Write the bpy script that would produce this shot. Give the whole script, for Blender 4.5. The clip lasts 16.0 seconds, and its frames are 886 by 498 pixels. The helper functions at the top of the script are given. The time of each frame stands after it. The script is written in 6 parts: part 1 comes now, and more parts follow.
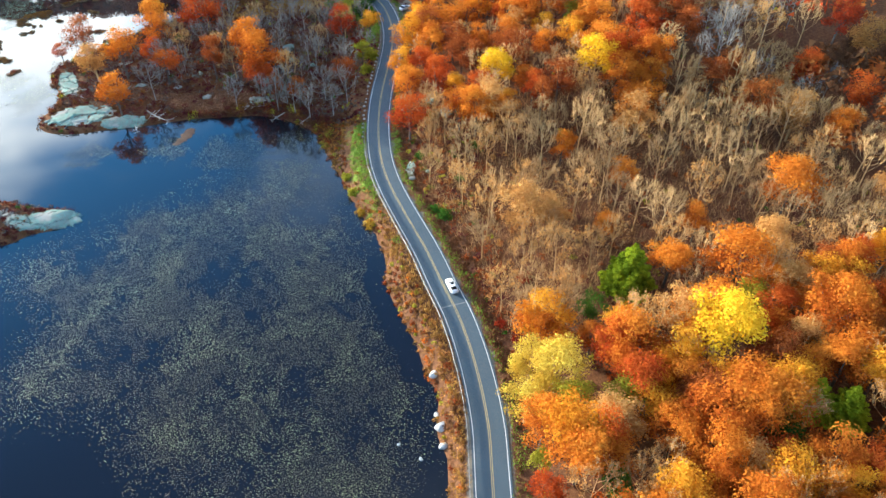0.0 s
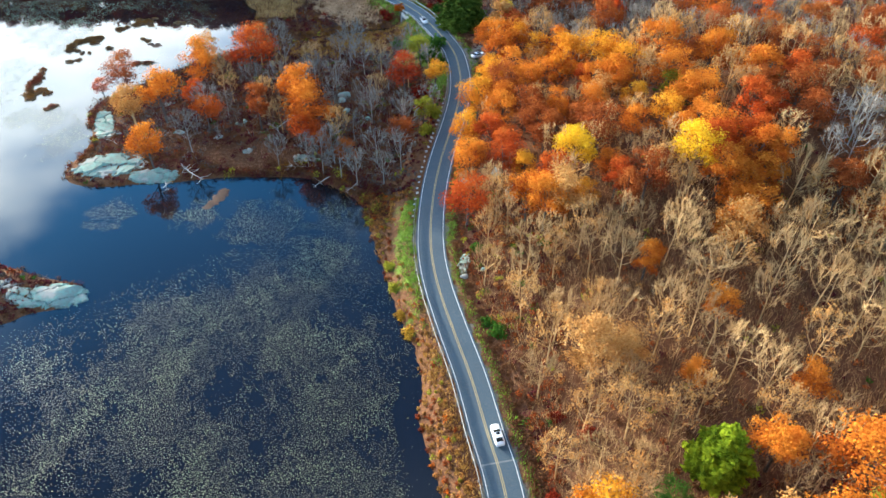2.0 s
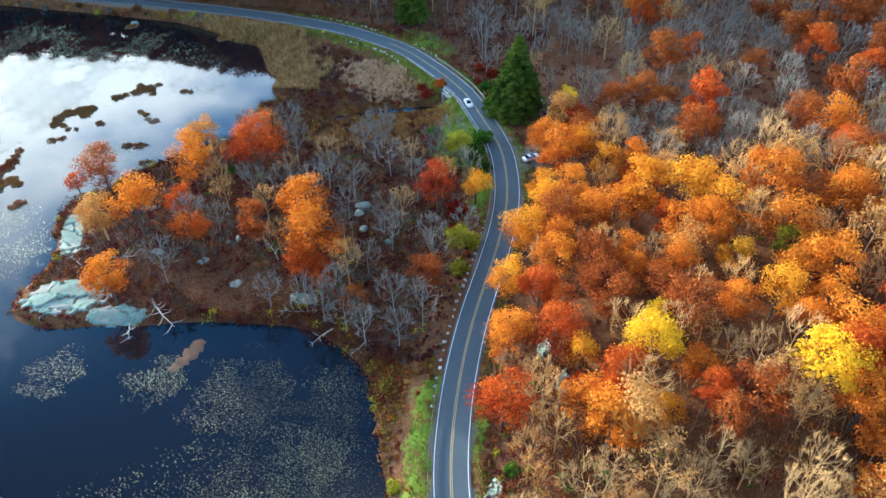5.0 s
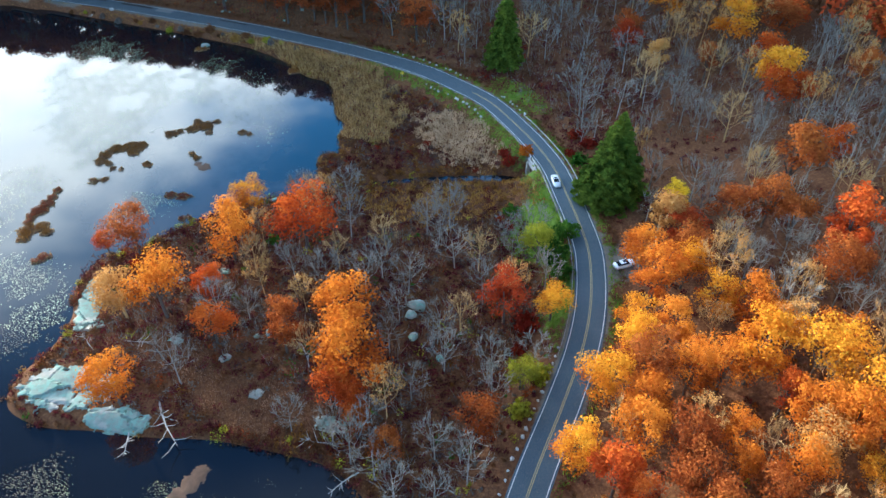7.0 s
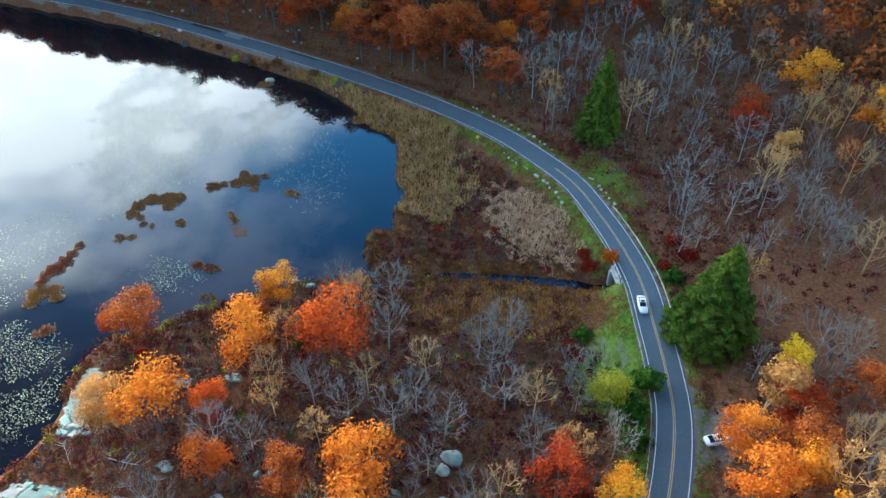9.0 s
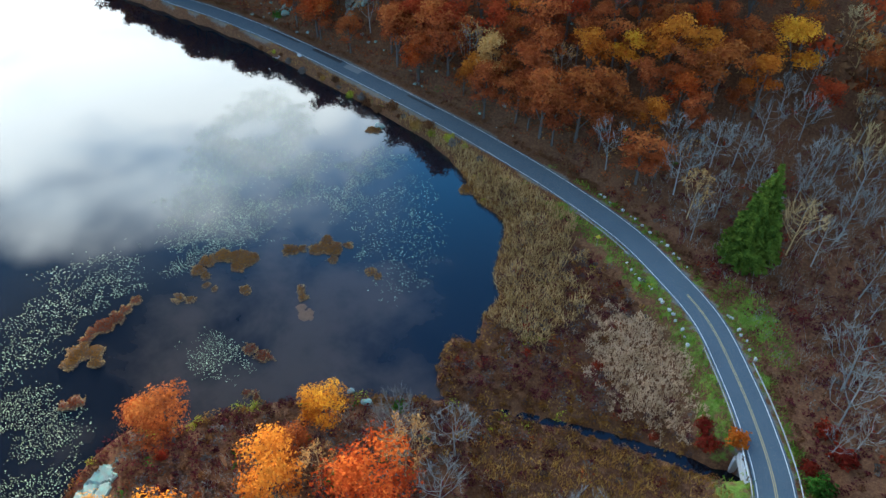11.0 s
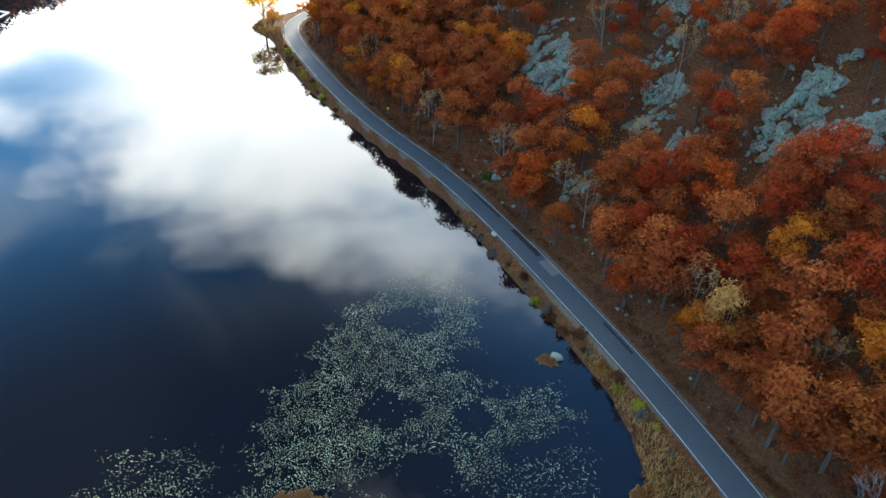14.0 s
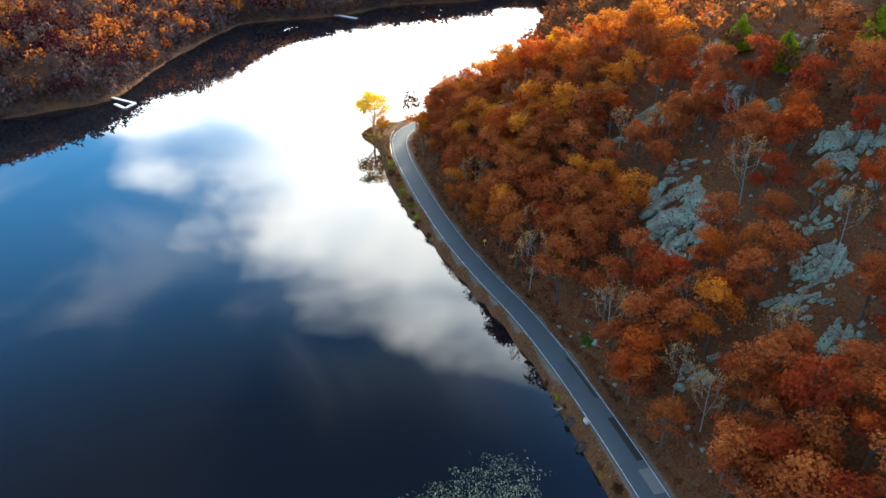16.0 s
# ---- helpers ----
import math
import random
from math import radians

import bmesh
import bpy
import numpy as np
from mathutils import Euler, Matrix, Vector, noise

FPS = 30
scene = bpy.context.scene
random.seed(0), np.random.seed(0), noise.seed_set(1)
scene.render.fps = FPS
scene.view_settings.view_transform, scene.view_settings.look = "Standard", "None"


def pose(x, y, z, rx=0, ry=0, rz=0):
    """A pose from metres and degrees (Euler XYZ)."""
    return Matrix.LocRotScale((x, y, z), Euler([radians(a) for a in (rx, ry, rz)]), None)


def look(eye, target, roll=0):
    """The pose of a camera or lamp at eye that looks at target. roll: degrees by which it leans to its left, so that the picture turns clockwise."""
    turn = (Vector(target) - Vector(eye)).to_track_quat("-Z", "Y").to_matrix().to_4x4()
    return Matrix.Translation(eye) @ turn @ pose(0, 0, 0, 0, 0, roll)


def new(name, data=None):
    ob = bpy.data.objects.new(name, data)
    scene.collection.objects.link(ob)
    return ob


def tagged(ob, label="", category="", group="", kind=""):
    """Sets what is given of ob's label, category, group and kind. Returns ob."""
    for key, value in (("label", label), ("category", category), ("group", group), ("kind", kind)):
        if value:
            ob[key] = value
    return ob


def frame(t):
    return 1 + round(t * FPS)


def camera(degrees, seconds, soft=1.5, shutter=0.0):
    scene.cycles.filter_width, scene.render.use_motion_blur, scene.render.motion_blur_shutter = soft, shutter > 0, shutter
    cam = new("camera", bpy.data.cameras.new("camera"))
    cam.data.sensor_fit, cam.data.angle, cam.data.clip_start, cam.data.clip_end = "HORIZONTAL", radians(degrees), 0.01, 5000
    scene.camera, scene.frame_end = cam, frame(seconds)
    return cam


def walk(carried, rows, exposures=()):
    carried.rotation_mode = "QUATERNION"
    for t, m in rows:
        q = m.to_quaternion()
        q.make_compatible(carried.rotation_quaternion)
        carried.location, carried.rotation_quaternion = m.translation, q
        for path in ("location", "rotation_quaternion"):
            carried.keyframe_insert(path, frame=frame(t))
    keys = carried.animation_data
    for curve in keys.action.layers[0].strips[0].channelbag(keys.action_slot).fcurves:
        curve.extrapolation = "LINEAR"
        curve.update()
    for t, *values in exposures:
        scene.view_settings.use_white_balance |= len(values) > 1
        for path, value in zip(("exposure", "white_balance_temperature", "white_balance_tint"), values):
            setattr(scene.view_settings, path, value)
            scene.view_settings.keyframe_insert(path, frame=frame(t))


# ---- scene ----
cam = camera(62.8, 16.0)
PATH = [
    (0, (-0.018, -0.013, 107.492), (0.142, 14.977, 94.242), 1.0),
    (0.5, (0.682, 8.788, 107.508), (0.322, 23.738, 94.228), 0.6),
    (1, (1.189, 17.668, 107.493), (0.389, 32.608, 94.213), 0.8),
    (1.5, (1.414, 26.519, 107.398), (0.174, 41.419, 94.118), 0.8),
    (2, (1.513, 35.4, 107.373), (-0.177, 50.25, 94.083), 0.8),
    (2.5, (1.317, 44.193, 107.284), (-0.863, 58.973, 93.984), 0.8),
    (3, (1.05, 53.082, 107.203), (-1.53, 67.802, 93.903), 0.7),
    (3.2, (0.86, 56.65, 107.186), (-1.73, 71.35, 93.876), 0.7),
    (5.3, (-3.347, 93.83, 106.861), (-6.457, 108.43, 93.551), 0.3),
    (5.5, (-3.869, 97.38, 106.794), (-7.019, 111.98, 93.484), 0.5),
    (6, (-5.394, 106.047, 106.671), (-9.174, 120.467, 93.341), 0.4),
    (6.5, (-7.062, 114.716, 106.624), (-11.512, 128.896, 93.244), 0.3),
    (7, (-8.827, 123.489, 106.47), (-13.967, 137.389, 93.03), 0.3),
    (7.5, (-10.945, 132.182, 106.423), (-16.655, 145.812, 92.953), 0.3),
    (8, (-13.222, 140.762, 106.318), (-19.412, 154.162, 92.828), 0.3),
    (8.2, (-14.237, 144.151, 106.275), (-20.627, 157.461, 92.775), 0.4),
    (10.3, (-27.507, 177.81, 105.667), (-36.167, 189.67, 92.087), 0.9),
    (10.5, (-29.082, 180.918, 105.656), (-38.072, 192.508, 92.066), 0.9),
    (11, (-33.23, 188.632, 105.66), (-43.02, 199.522, 92.03), 1.0),
    (11.5, (-37.652, 196.159, 105.542), (-48.222, 206.259, 91.892), 1.0),
    (12, (-42.711, 203.468, 105.484), (-54.071, 212.768, 91.914), 1.0),
    (12.5, (-48.04, 210.406, 105.612), (-60.4, 219.006, 92.442), 1.2),
    (13, (-53.612, 217.139, 105.513), (-66.862, 225.019, 92.763), 1.2),
    (13.5, (-59.689, 223.337, 105.407), (-73.619, 230.747, 93.117), 1.2),
    (14, (-66.097, 229.024, 105.274), (-80.687, 235.914, 93.454), 1.2),
    (14.5, (-72.712, 234.188, 105.064), (-87.942, 240.438, 93.714), 1.3),
    (15, (-79.602, 239.104, 104.998), (-95.452, 244.614, 94.108), 1.3),
    (15.5, (-86.793, 243.598, 104.696), (-103.183, 248.388, 94.286), 1.3),
    (16, (-94.161, 247.807, 104.509), (-111.001, 252.027, 94.599), 1.0),
]
walk(cam, [(t, look(eye, target, roll)) for t, eye, target, roll in PATH], exposures=[(0, 1.66, 6000, 4), (3, 1.68, 5850, 3), (7, 1.72, 5650, 2), (11, 1.70, 5850, 2), (16, 1.66, 6500, 7)])

# ---- world, sun ----
SUN_YAW, SUN_UP = 60.0, 9.5          # degrees to the left of +y, degrees above the horizon
TO_SUN = Vector((-math.sin(radians(SUN_YAW)) * math.cos(radians(SUN_UP)), math.cos(radians(SUN_YAW)) * math.cos(radians(SUN_UP)), math.sin(radians(SUN_UP))))
sun = new("sun", bpy.data.lights.new("sun", "SUN"))
sun.data.energy, sun.data.angle, sun.data.color = 5.0, radians(3.0), (1.0, 0.85, 0.65)
sun.matrix_world = look((0, 0, 300), Vector((0, 0, 300)) - TO_SUN)


class Nodes:
    """A short way to wire node trees."""

    def __init__(self, tree):
        self.tree = tree
        tree.nodes.clear()

    def add(self, kind, **sets):
        node = self.tree.nodes.new(kind)
        if "operation" in sets:
            node.operation, node.use_clamp = sets["operation"], sets.get("use_clamp", False)
        if "interpolation_type" in sets:
            node.interpolation_type = sets["interpolation_type"]
        if "data_type" in sets:
            node.data_type, node.blend_type = sets["data_type"], sets["blend_type"]
        if "attribute_name" in sets:
            node.attribute_name = sets["attribute_name"]
        return node

    def link(self, a, b):
        self.tree.links.new(a, b)

    def put(self, socket, value):
        if isinstance(value, bpy.types.NodeSocket):
            self.link(value, socket)
        else:
            socket.default_value = value

    def math(self, op, a, b=0.0, c=None, clamp=False):
        node = self.add("ShaderNodeMath", operation=op, use_clamp=clamp)
        self.put(node.inputs[0], a)
        self.put(node.inputs[1], b)
        if c is not None:
            self.put(node.inputs[2], c)
        return node.outputs[0]

    def step(self, value, low, high, a=0.0, b=1.0):
        node = self.add("ShaderNodeMapRange", interpolation_type="SMOOTHSTEP")
        self.put(node.inputs["Value"], value)
        for key, v in (("From Min", low), ("From Max", high), ("To Min", a), ("To Max", b)):
            self.put(node.inputs[key], v)
        return node.outputs[0]

    def mix(self, fac, a, b, blend="MIX"):
        node = self.add("ShaderNodeMix", data_type="RGBA", blend_type=blend)
        self.put(node.inputs[0], fac)
        self.put(node.inputs[6], (*a, 1) if isinstance(a, tuple) and len(a) == 3 else a)
        self.put(node.inputs[7], (*b, 1) if isinstance(b, tuple) and len(b) == 3 else b)
        return node.outputs[2]

    def noise(self, vector, scale, detail=4.0, rough=0.55, warp=0.0):
        node = self.add("ShaderNodeTexNoise")
        if vector is not None:
            self.link(vector, node.inputs["Vector"])
        for key, v in (("Scale", scale), ("Detail", detail), ("Roughness", rough), ("Distortion", warp)):
            node.inputs[key].default_value = v
        return node.outputs["Fac"]


world = bpy.data.worlds.new("world")
scene.world = world
world.use_nodes = True
w = Nodes(world.node_tree)
sky = w.add("ShaderNodeTexSky")
sky.sky_type, sky.sun_disc, sky.sun_elevation, sky.sun_rotation = "NISHITA", False, radians(SUN_UP), radians(-SUN_YAW)
sky.altitude, sky.air_density, sky.dust_density, sky.ozone_density = 200.0, 1.0, 0.6, 2.5
ways = w.add("ShaderNodeTexCoord").outputs["Generated"]
split = w.add("ShaderNodeSeparateXYZ")
w.link(ways, split.inputs[0])
sx, sy, sz = split.outputs
flat = w.math("ADD", w.math("MAXIMUM", sz, 0.0), 0.12)
layer = w.add("ShaderNodeCombineXYZ")
w.link(w.math("DIVIDE", sx, flat), layer.inputs[0])
w.link(w.math("DIVIDE", sy, flat), layer.inputs[1])
billow = w.noise(layer.outputs[0], 0.75, 5.0, 0.52, 0.35)
west = w.math("ADD", w.math("MULTIPLY", sx, -math.sin(radians(60))), w.math("MULTIPLY", sy, math.cos(radians(60))))
# the cloud bank in the west: its upper rim, in degrees above the horizon, by the bearing to the left of +y
bearing = w.math("MULTIPLY", w.math("ARCTAN2", w.math("MULTIPLY", sx, -1.0), sy), 180 / math.pi)
lift = w.math("MULTIPLY", w.math("ARCSINE", sz), 180 / math.pi)
rim = w.add("ShaderNodeValToRGB")
rim.color_ramp.interpolation = "B_SPLINE"
for spot, high in ((-10, 12), (20, 26), (40, 35), (60, 36.3), (78, 35.5), (90, 31), (100, 25), (106, 15), (116, 5)):
    knot = rim.color_ramp.elements.new((spot + 20) / 140)
    knot.color = (high / 50, high / 50, high / 50, 1)
rim.color_ramp.elements.remove(rim.color_ramp.elements[0])
rim.color_ramp.elements.remove(rim.color_ramp.elements[-1])
w.link(w.math("DIVIDE", w.math("ADD", bearing, 20.0), 140.0), rim.inputs[0])
height = w.math("SUBTRACT", w.math("MULTIPLY", rim.outputs[0], 50.0), lift)
puffs = w.math("MULTIPLY", w.math("SUBTRACT", w.noise(layer.outputs[0], 3.2, 4.0, 0.5, 0.15), 0.5), 20.0)
height = w.math("ADD", height, w.math("ADD", puffs, w.math("MULTIPLY", w.math("SUBTRACT", billow, 0.47), 16.0)))
bank = w.step(height, -2.5, 7.5)
holes = w.math("MULTIPLY", w.step(w.noise(layer.outputs[0], 0.55, 3.0, 0.5, 0.6), 0.46, 0.62), w.math("MULTIPLY", w.step(lift, 20.0, 27.0, 0.8, 0.0), w.step(bearing, 84.0, 95.0)))
bank = w.math("MULTIPLY", bank, w.math("SUBTRACT", 1.0, holes))
wisps = w.math("MULTIPLY", w.step(w.noise(layer.outputs[0], 1.7, 5.0, 0.5, 0.9), 0.44, 0.72), w.step(lift, 46.0, 35.0, 0.0, 0.14))
# a thin pale veil overhead and over the eastern half, added out of view to fill the shade
fill_veil = w.math("MULTIPLY", w.math("MAXIMUM", w.step(west, 0.25, -0.45), w.step(sz, 0.82, 0.95)), w.step(billow, 0.30, 0.70, 0.25, 0.65))
cover = w.math("MAXIMUM", bank, w.math("MAXIMUM", wisps, fill_veil))
north = w.step(sy, 0.12, 0.52)
tint = w.mix(w.step(w.math("SUBTRACT", sz, w.math("MULTIPLY", north, 0.11)), 0.42, 0.69), (0.54, 1.50, 2.05), w.mix(north, (0.14, 0.19, 0.235), (0.42, 0.74, 1.05)))
tint = w.mix(w.math("MULTIPLY", north, w.step(sz, 0.50, 0.72, 0.45, 0.0)), tint, (0.9, 1.9, 2.5))
sky_blue = w.mix(1.0, sky.outputs[0], tint, "MULTIPLY")
blue = w.add("ShaderNodeBackground")
w.link(sky_blue, blue.inputs[0])
blue.inputs[1].default_value = 0.165
cloud = w.add("ShaderNodeBackground")
w.link(w.mix(w.step(w.noise(layer.outputs[0], 2.4, 5.0, 0.55, 0.5), 0.30, 0.56), (0.80, 0.87, 0.92), (1.0, 1.01, 1.0)), cloud.inputs[0])
glare = w.math("MULTIPLY", w.step(west, -0.3, 0.5, 0.52, 3.4), w.step(sz, 0.64, 0.88, 1.0, 0.36))
w.link(w.math("MULTIPLY", glare, w.step(sy, 0.62, 0.84, 1.0, 0.9)), cloud.inputs[1])
both = w.add("ShaderNodeMixShader")
w.link(cover, both.inputs[0])
w.link(blue.outputs[0], both.inputs[1])
w.link(cloud.outputs[0], both.inputs[2])
w.link(both.outputs[0], w.add("ShaderNodeOutputWorld").inputs[0])

# ---- materials ----
MATS = {}


def material(name, rough=0.9, spec=0.3, metal=0.0):
    """A new node material: its Nodes and its Principled shader."""
    m = bpy.data.materials.new(name)
    m.use_nodes = True
    n = Nodes(m.node_tree)
    p = n.add("ShaderNodeBsdfPrincipled")
    p.inputs["Roughness"].default_value, p.inputs["Specular IOR Level"].default_value, p.inputs["Metallic"].default_value = rough, spec, metal
    n.link(p.outputs[0], n.add("ShaderNodeOutputMaterial").inputs[0])
    MATS[name] = m
    return n, p


def bump(n, p, height, strength, distance):
    b = n.add("ShaderNodeBump")
    b.inputs["Strength"].default_value, b.inputs["Distance"].default_value = strength, distance
    n.link(height, b.inputs["Height"])
    n.link(b.outputs[0], p.inputs["Normal"])


def place_of(n):
    return n.add("ShaderNodeNewGeometry").outputs["Position"]


def leaf_material(name, dark, mid, light, through_light=0.35, lightening=0.0):
    """Foliage: colour varies from tree to tree and from leaf clump to leaf clump; light passes partly through."""
    m = bpy.data.materials.new(name)
    m.use_nodes = True
    n = Nodes(m.node_tree)
    geo, info = n.add("ShaderNodeNewGeometry"), n.add("ShaderNodeObjectInfo")
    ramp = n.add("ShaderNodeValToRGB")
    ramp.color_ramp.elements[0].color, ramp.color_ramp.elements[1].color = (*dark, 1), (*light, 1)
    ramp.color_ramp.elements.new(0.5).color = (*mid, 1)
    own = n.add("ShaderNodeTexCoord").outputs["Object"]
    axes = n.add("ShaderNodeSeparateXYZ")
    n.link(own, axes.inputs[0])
    # gold tops over redder leaves, with sunlit tops and shaded lower sides painted in by height; patches differ from
    # limb to limb
    tone = n.math("MULTIPLY", n.math("SUBTRACT", n.math("MINIMUM", axes.outputs[2], 13.0), 8.8), 0.075 * lightening)
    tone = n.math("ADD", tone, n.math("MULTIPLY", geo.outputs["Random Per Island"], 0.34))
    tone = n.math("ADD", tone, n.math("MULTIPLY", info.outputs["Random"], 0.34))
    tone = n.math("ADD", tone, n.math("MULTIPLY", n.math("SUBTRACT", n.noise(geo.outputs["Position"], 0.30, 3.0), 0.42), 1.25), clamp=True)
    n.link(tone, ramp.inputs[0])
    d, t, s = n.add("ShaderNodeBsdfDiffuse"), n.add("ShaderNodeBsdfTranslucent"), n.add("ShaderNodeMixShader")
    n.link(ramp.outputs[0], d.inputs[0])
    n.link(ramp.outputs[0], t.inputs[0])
    s.inputs[0].default_value = through_light
    n.link(d.outputs[0], s.inputs[1])
    n.link(t.outputs[0], s.inputs[2])
    n.link(s.outputs[0], n.add("ShaderNodeOutputMaterial").inputs[0])
    MATS[name] = m
    return m


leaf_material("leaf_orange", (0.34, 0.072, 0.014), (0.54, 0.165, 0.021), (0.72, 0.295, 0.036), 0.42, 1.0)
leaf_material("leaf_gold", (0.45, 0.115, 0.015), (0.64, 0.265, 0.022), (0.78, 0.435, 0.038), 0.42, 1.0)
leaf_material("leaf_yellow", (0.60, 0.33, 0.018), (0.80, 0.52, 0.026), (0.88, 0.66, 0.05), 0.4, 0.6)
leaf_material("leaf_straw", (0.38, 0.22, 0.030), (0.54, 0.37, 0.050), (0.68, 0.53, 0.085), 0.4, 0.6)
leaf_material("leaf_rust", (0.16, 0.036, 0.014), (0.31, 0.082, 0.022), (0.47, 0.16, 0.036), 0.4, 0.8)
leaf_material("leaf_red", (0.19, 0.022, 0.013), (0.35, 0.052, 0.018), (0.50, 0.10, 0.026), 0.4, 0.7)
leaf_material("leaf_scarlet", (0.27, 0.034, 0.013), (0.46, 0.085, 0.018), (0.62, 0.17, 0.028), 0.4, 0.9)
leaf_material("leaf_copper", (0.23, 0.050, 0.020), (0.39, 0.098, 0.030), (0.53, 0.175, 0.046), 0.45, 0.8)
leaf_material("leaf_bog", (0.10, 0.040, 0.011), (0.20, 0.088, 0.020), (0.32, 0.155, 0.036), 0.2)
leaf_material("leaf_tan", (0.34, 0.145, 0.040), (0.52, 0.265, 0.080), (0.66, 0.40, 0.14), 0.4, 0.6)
leaf_material("leaf_olive", (0.13, 0.12, 0.012), (0.30, 0.29, 0.03), (0.50, 0.48, 0.05))
leaf_material("leaf_green", (0.025, 0.06, 0.012), (0.06, 0.14, 0.018), (0.14, 0.25, 0.03))
leaf_material("leaf_pine", (0.095, 0.135, 0.010), (0.29, 0.36, 0.018), (0.52, 0.57, 0.035), 0.35)
leaf_material("leaf_spruce", (0.028, 0.050, 0.010), (0.085, 0.125, 0.018), (0.19, 0.24, 0.034), 0.3)
leaf_material("leaf_brown", (0.052, 0.023, 0.012), (0.135, 0.060, 0.027), (0.24, 0.120, 0.052), 0.2)
leaf_material("leaf_maroon", (0.035, 0.010, 0.012), (0.085, 0.018, 0.022), (0.17, 0.03, 0.03), 0.2)
leaf_material("leaf_umber", (0.055, 0.032, 0.030), (0.120, 0.076, 0.068), (0.21, 0.145, 0.125), 0.15)
leaf_material("leaf_grey", (0.07, 0.058, 0.05), (0.135, 0.115, 0.10), (0.22, 0.19, 0.165), 0.1)
leaf_material("reed", (0.20, 0.118, 0.048), (0.42, 0.265, 0.110), (0.64, 0.44, 0.20), 0.3)
leaf_material("reed_pale", (0.40, 0.26, 0.15), (0.66, 0.47, 0.30), (0.82, 0.64, 0.44), 0.3)
leaf_material("sedge", (0.16, 0.078, 0.022), (0.36, 0.195, 0.050), (0.58, 0.36, 0.11), 0.3)
leaf_material("heath", (0.15, 0.078, 0.050), (0.27, 0.150, 0.098), (0.40, 0.245, 0.165), 0.25)
leaf_material("grass", (0.055, 0.105, 0.012), (0.15, 0.25, 0.028), (0.36, 0.42, 0.06), 0.3)

for name, dark, light in (("bark", (0.055, 0.042, 0.034), (0.15, 0.12, 0.10)), ("bark_pale", (0.29, 0.165, 0.066), (0.60, 0.40, 0.185)), ("bark_grey", (0.10, 0.088, 0.076), (0.35, 0.32, 0.28)), ("driftwood", (0.25, 0.23, 0.21), (0.50, 0.47, 0.44))):
    n, p = material(name, 0.95, 0.15)
    info = n.add("ShaderNodeObjectInfo")
    g = n.noise(place_of(n), 3.0, 4.0)
    tone = n.math("ADD", n.math("MULTIPLY", g, 0.7), n.math("MULTIPLY", info.outputs["Random"], 0.35), clamp=True)
    n.link(n.mix(tone, dark, light), p.inputs["Base Color"])

n, p = material("ground", 1.0, 0.1)
where = place_of(n)
litter = n.mix(n.noise(where, 0.09, 3.0), (0.052, 0.024, 0.014), (0.15, 0.066, 0.033))
litter = n.mix(n.step(n.noise(where, 1.7, 6.0, 0.7), 0.35, 0.72), litter, (0.19, 0.090, 0.042))
litter = n.mix(n.step(n.noise(where, 3.3, 4.0, 0.7), 0.60, 0.72), litter, (0.030, 0.022, 0.017))
grass_is = n.add("ShaderNodeAttribute", attribute_name="grass")
sod = n.mix(n.noise(where, 0.6, 5.0, 0.7), (0.065, 0.115, 0.014), (0.20, 0.28, 0.045))
cover = n.step(n.math("ADD", grass_is.outputs["Fac"], n.math("MULTIPLY", n.math("SUBTRACT", n.noise(where, 0.8, 4.0), 0.5), 0.9)), 0.35, 0.65)
base = n.mix(cover, litter, sod)
gravel_is = n.add("ShaderNodeAttribute", attribute_name="gravel")
base = n.mix(n.step(n.math("ADD", gravel_is.outputs["Fac"], n.math("MULTIPLY", n.math("SUBTRACT", n.noise(where, 1.4, 4.0), 0.5), 0.6)), 0.4, 0.7), base, n.mix(n.noise(where, 4.0, 3.0), (0.10, 0.085, 0.07), (0.24, 0.215, 0.18)))
n.link(base, p.inputs["Base Color"])
bump(n, p, n.noise(where, 2.2, 6.0, 0.7), 0.8, 0.35)

n, p = material("asphalt", 0.72, 0.25)
where = place_of(n)
tar = n.mix(n.noise(where, 0.22, 4.0), (0.031, 0.058, 0.082), (0.058, 0.096, 0.127))
tar = n.mix(n.step(n.noise(where, 9.0, 3.0), 0.4, 0.8), tar, (0.14, 0.14, 0.14))
tar = n.mix(n.math("MULTIPLY", n.step(n.noise(where, 0.55, 6.0, 0.75, 1.2), 0.60, 0.68), 0.5), tar, (0.055, 0.055, 0.058))
n.link(tar, p.inputs["Base Color"])
bump(n, p, n.noise(where, 14.0, 3.0), 0.3, 0.02)

for name, a, b in (("line_white", (0.46, 0.47, 0.47), (0.76, 0.76, 0.75)), ("line_yellow", (0.34, 0.26, 0.12), (0.52, 0.41, 0.20)), ("patch_dark", (0.018, 0.018, 0.020), (0.04, 0.04, 0.042)), ("patch_pale", (0.13, 0.14, 0.145), (0.21, 0.22, 0.225)), ("concrete", (0.30, 0.29, 0.27), (0.50, 0.48, 0.45)), ("dock_board", (0.48, 0.47, 0.45), (0.72, 0.71, 0.69)), ("wood_post", (0.13, 0.10, 0.075), (0.27, 0.22, 0.17))):
    n, p = material(name, 0.85, 0.25)
    n.link(n.mix(n.noise(place_of(n), 2.6, 5.0, 0.7), a, b), p.inputs["Base Color"])

n, p = material("rail_steel", 0.62, 0.4, 0.5)
n.link(n.mix(n.noise(place_of(n), 1.8, 4.0), (0.24, 0.24, 0.23), (0.44, 0.43, 0.41)), p.inputs["Base Color"])

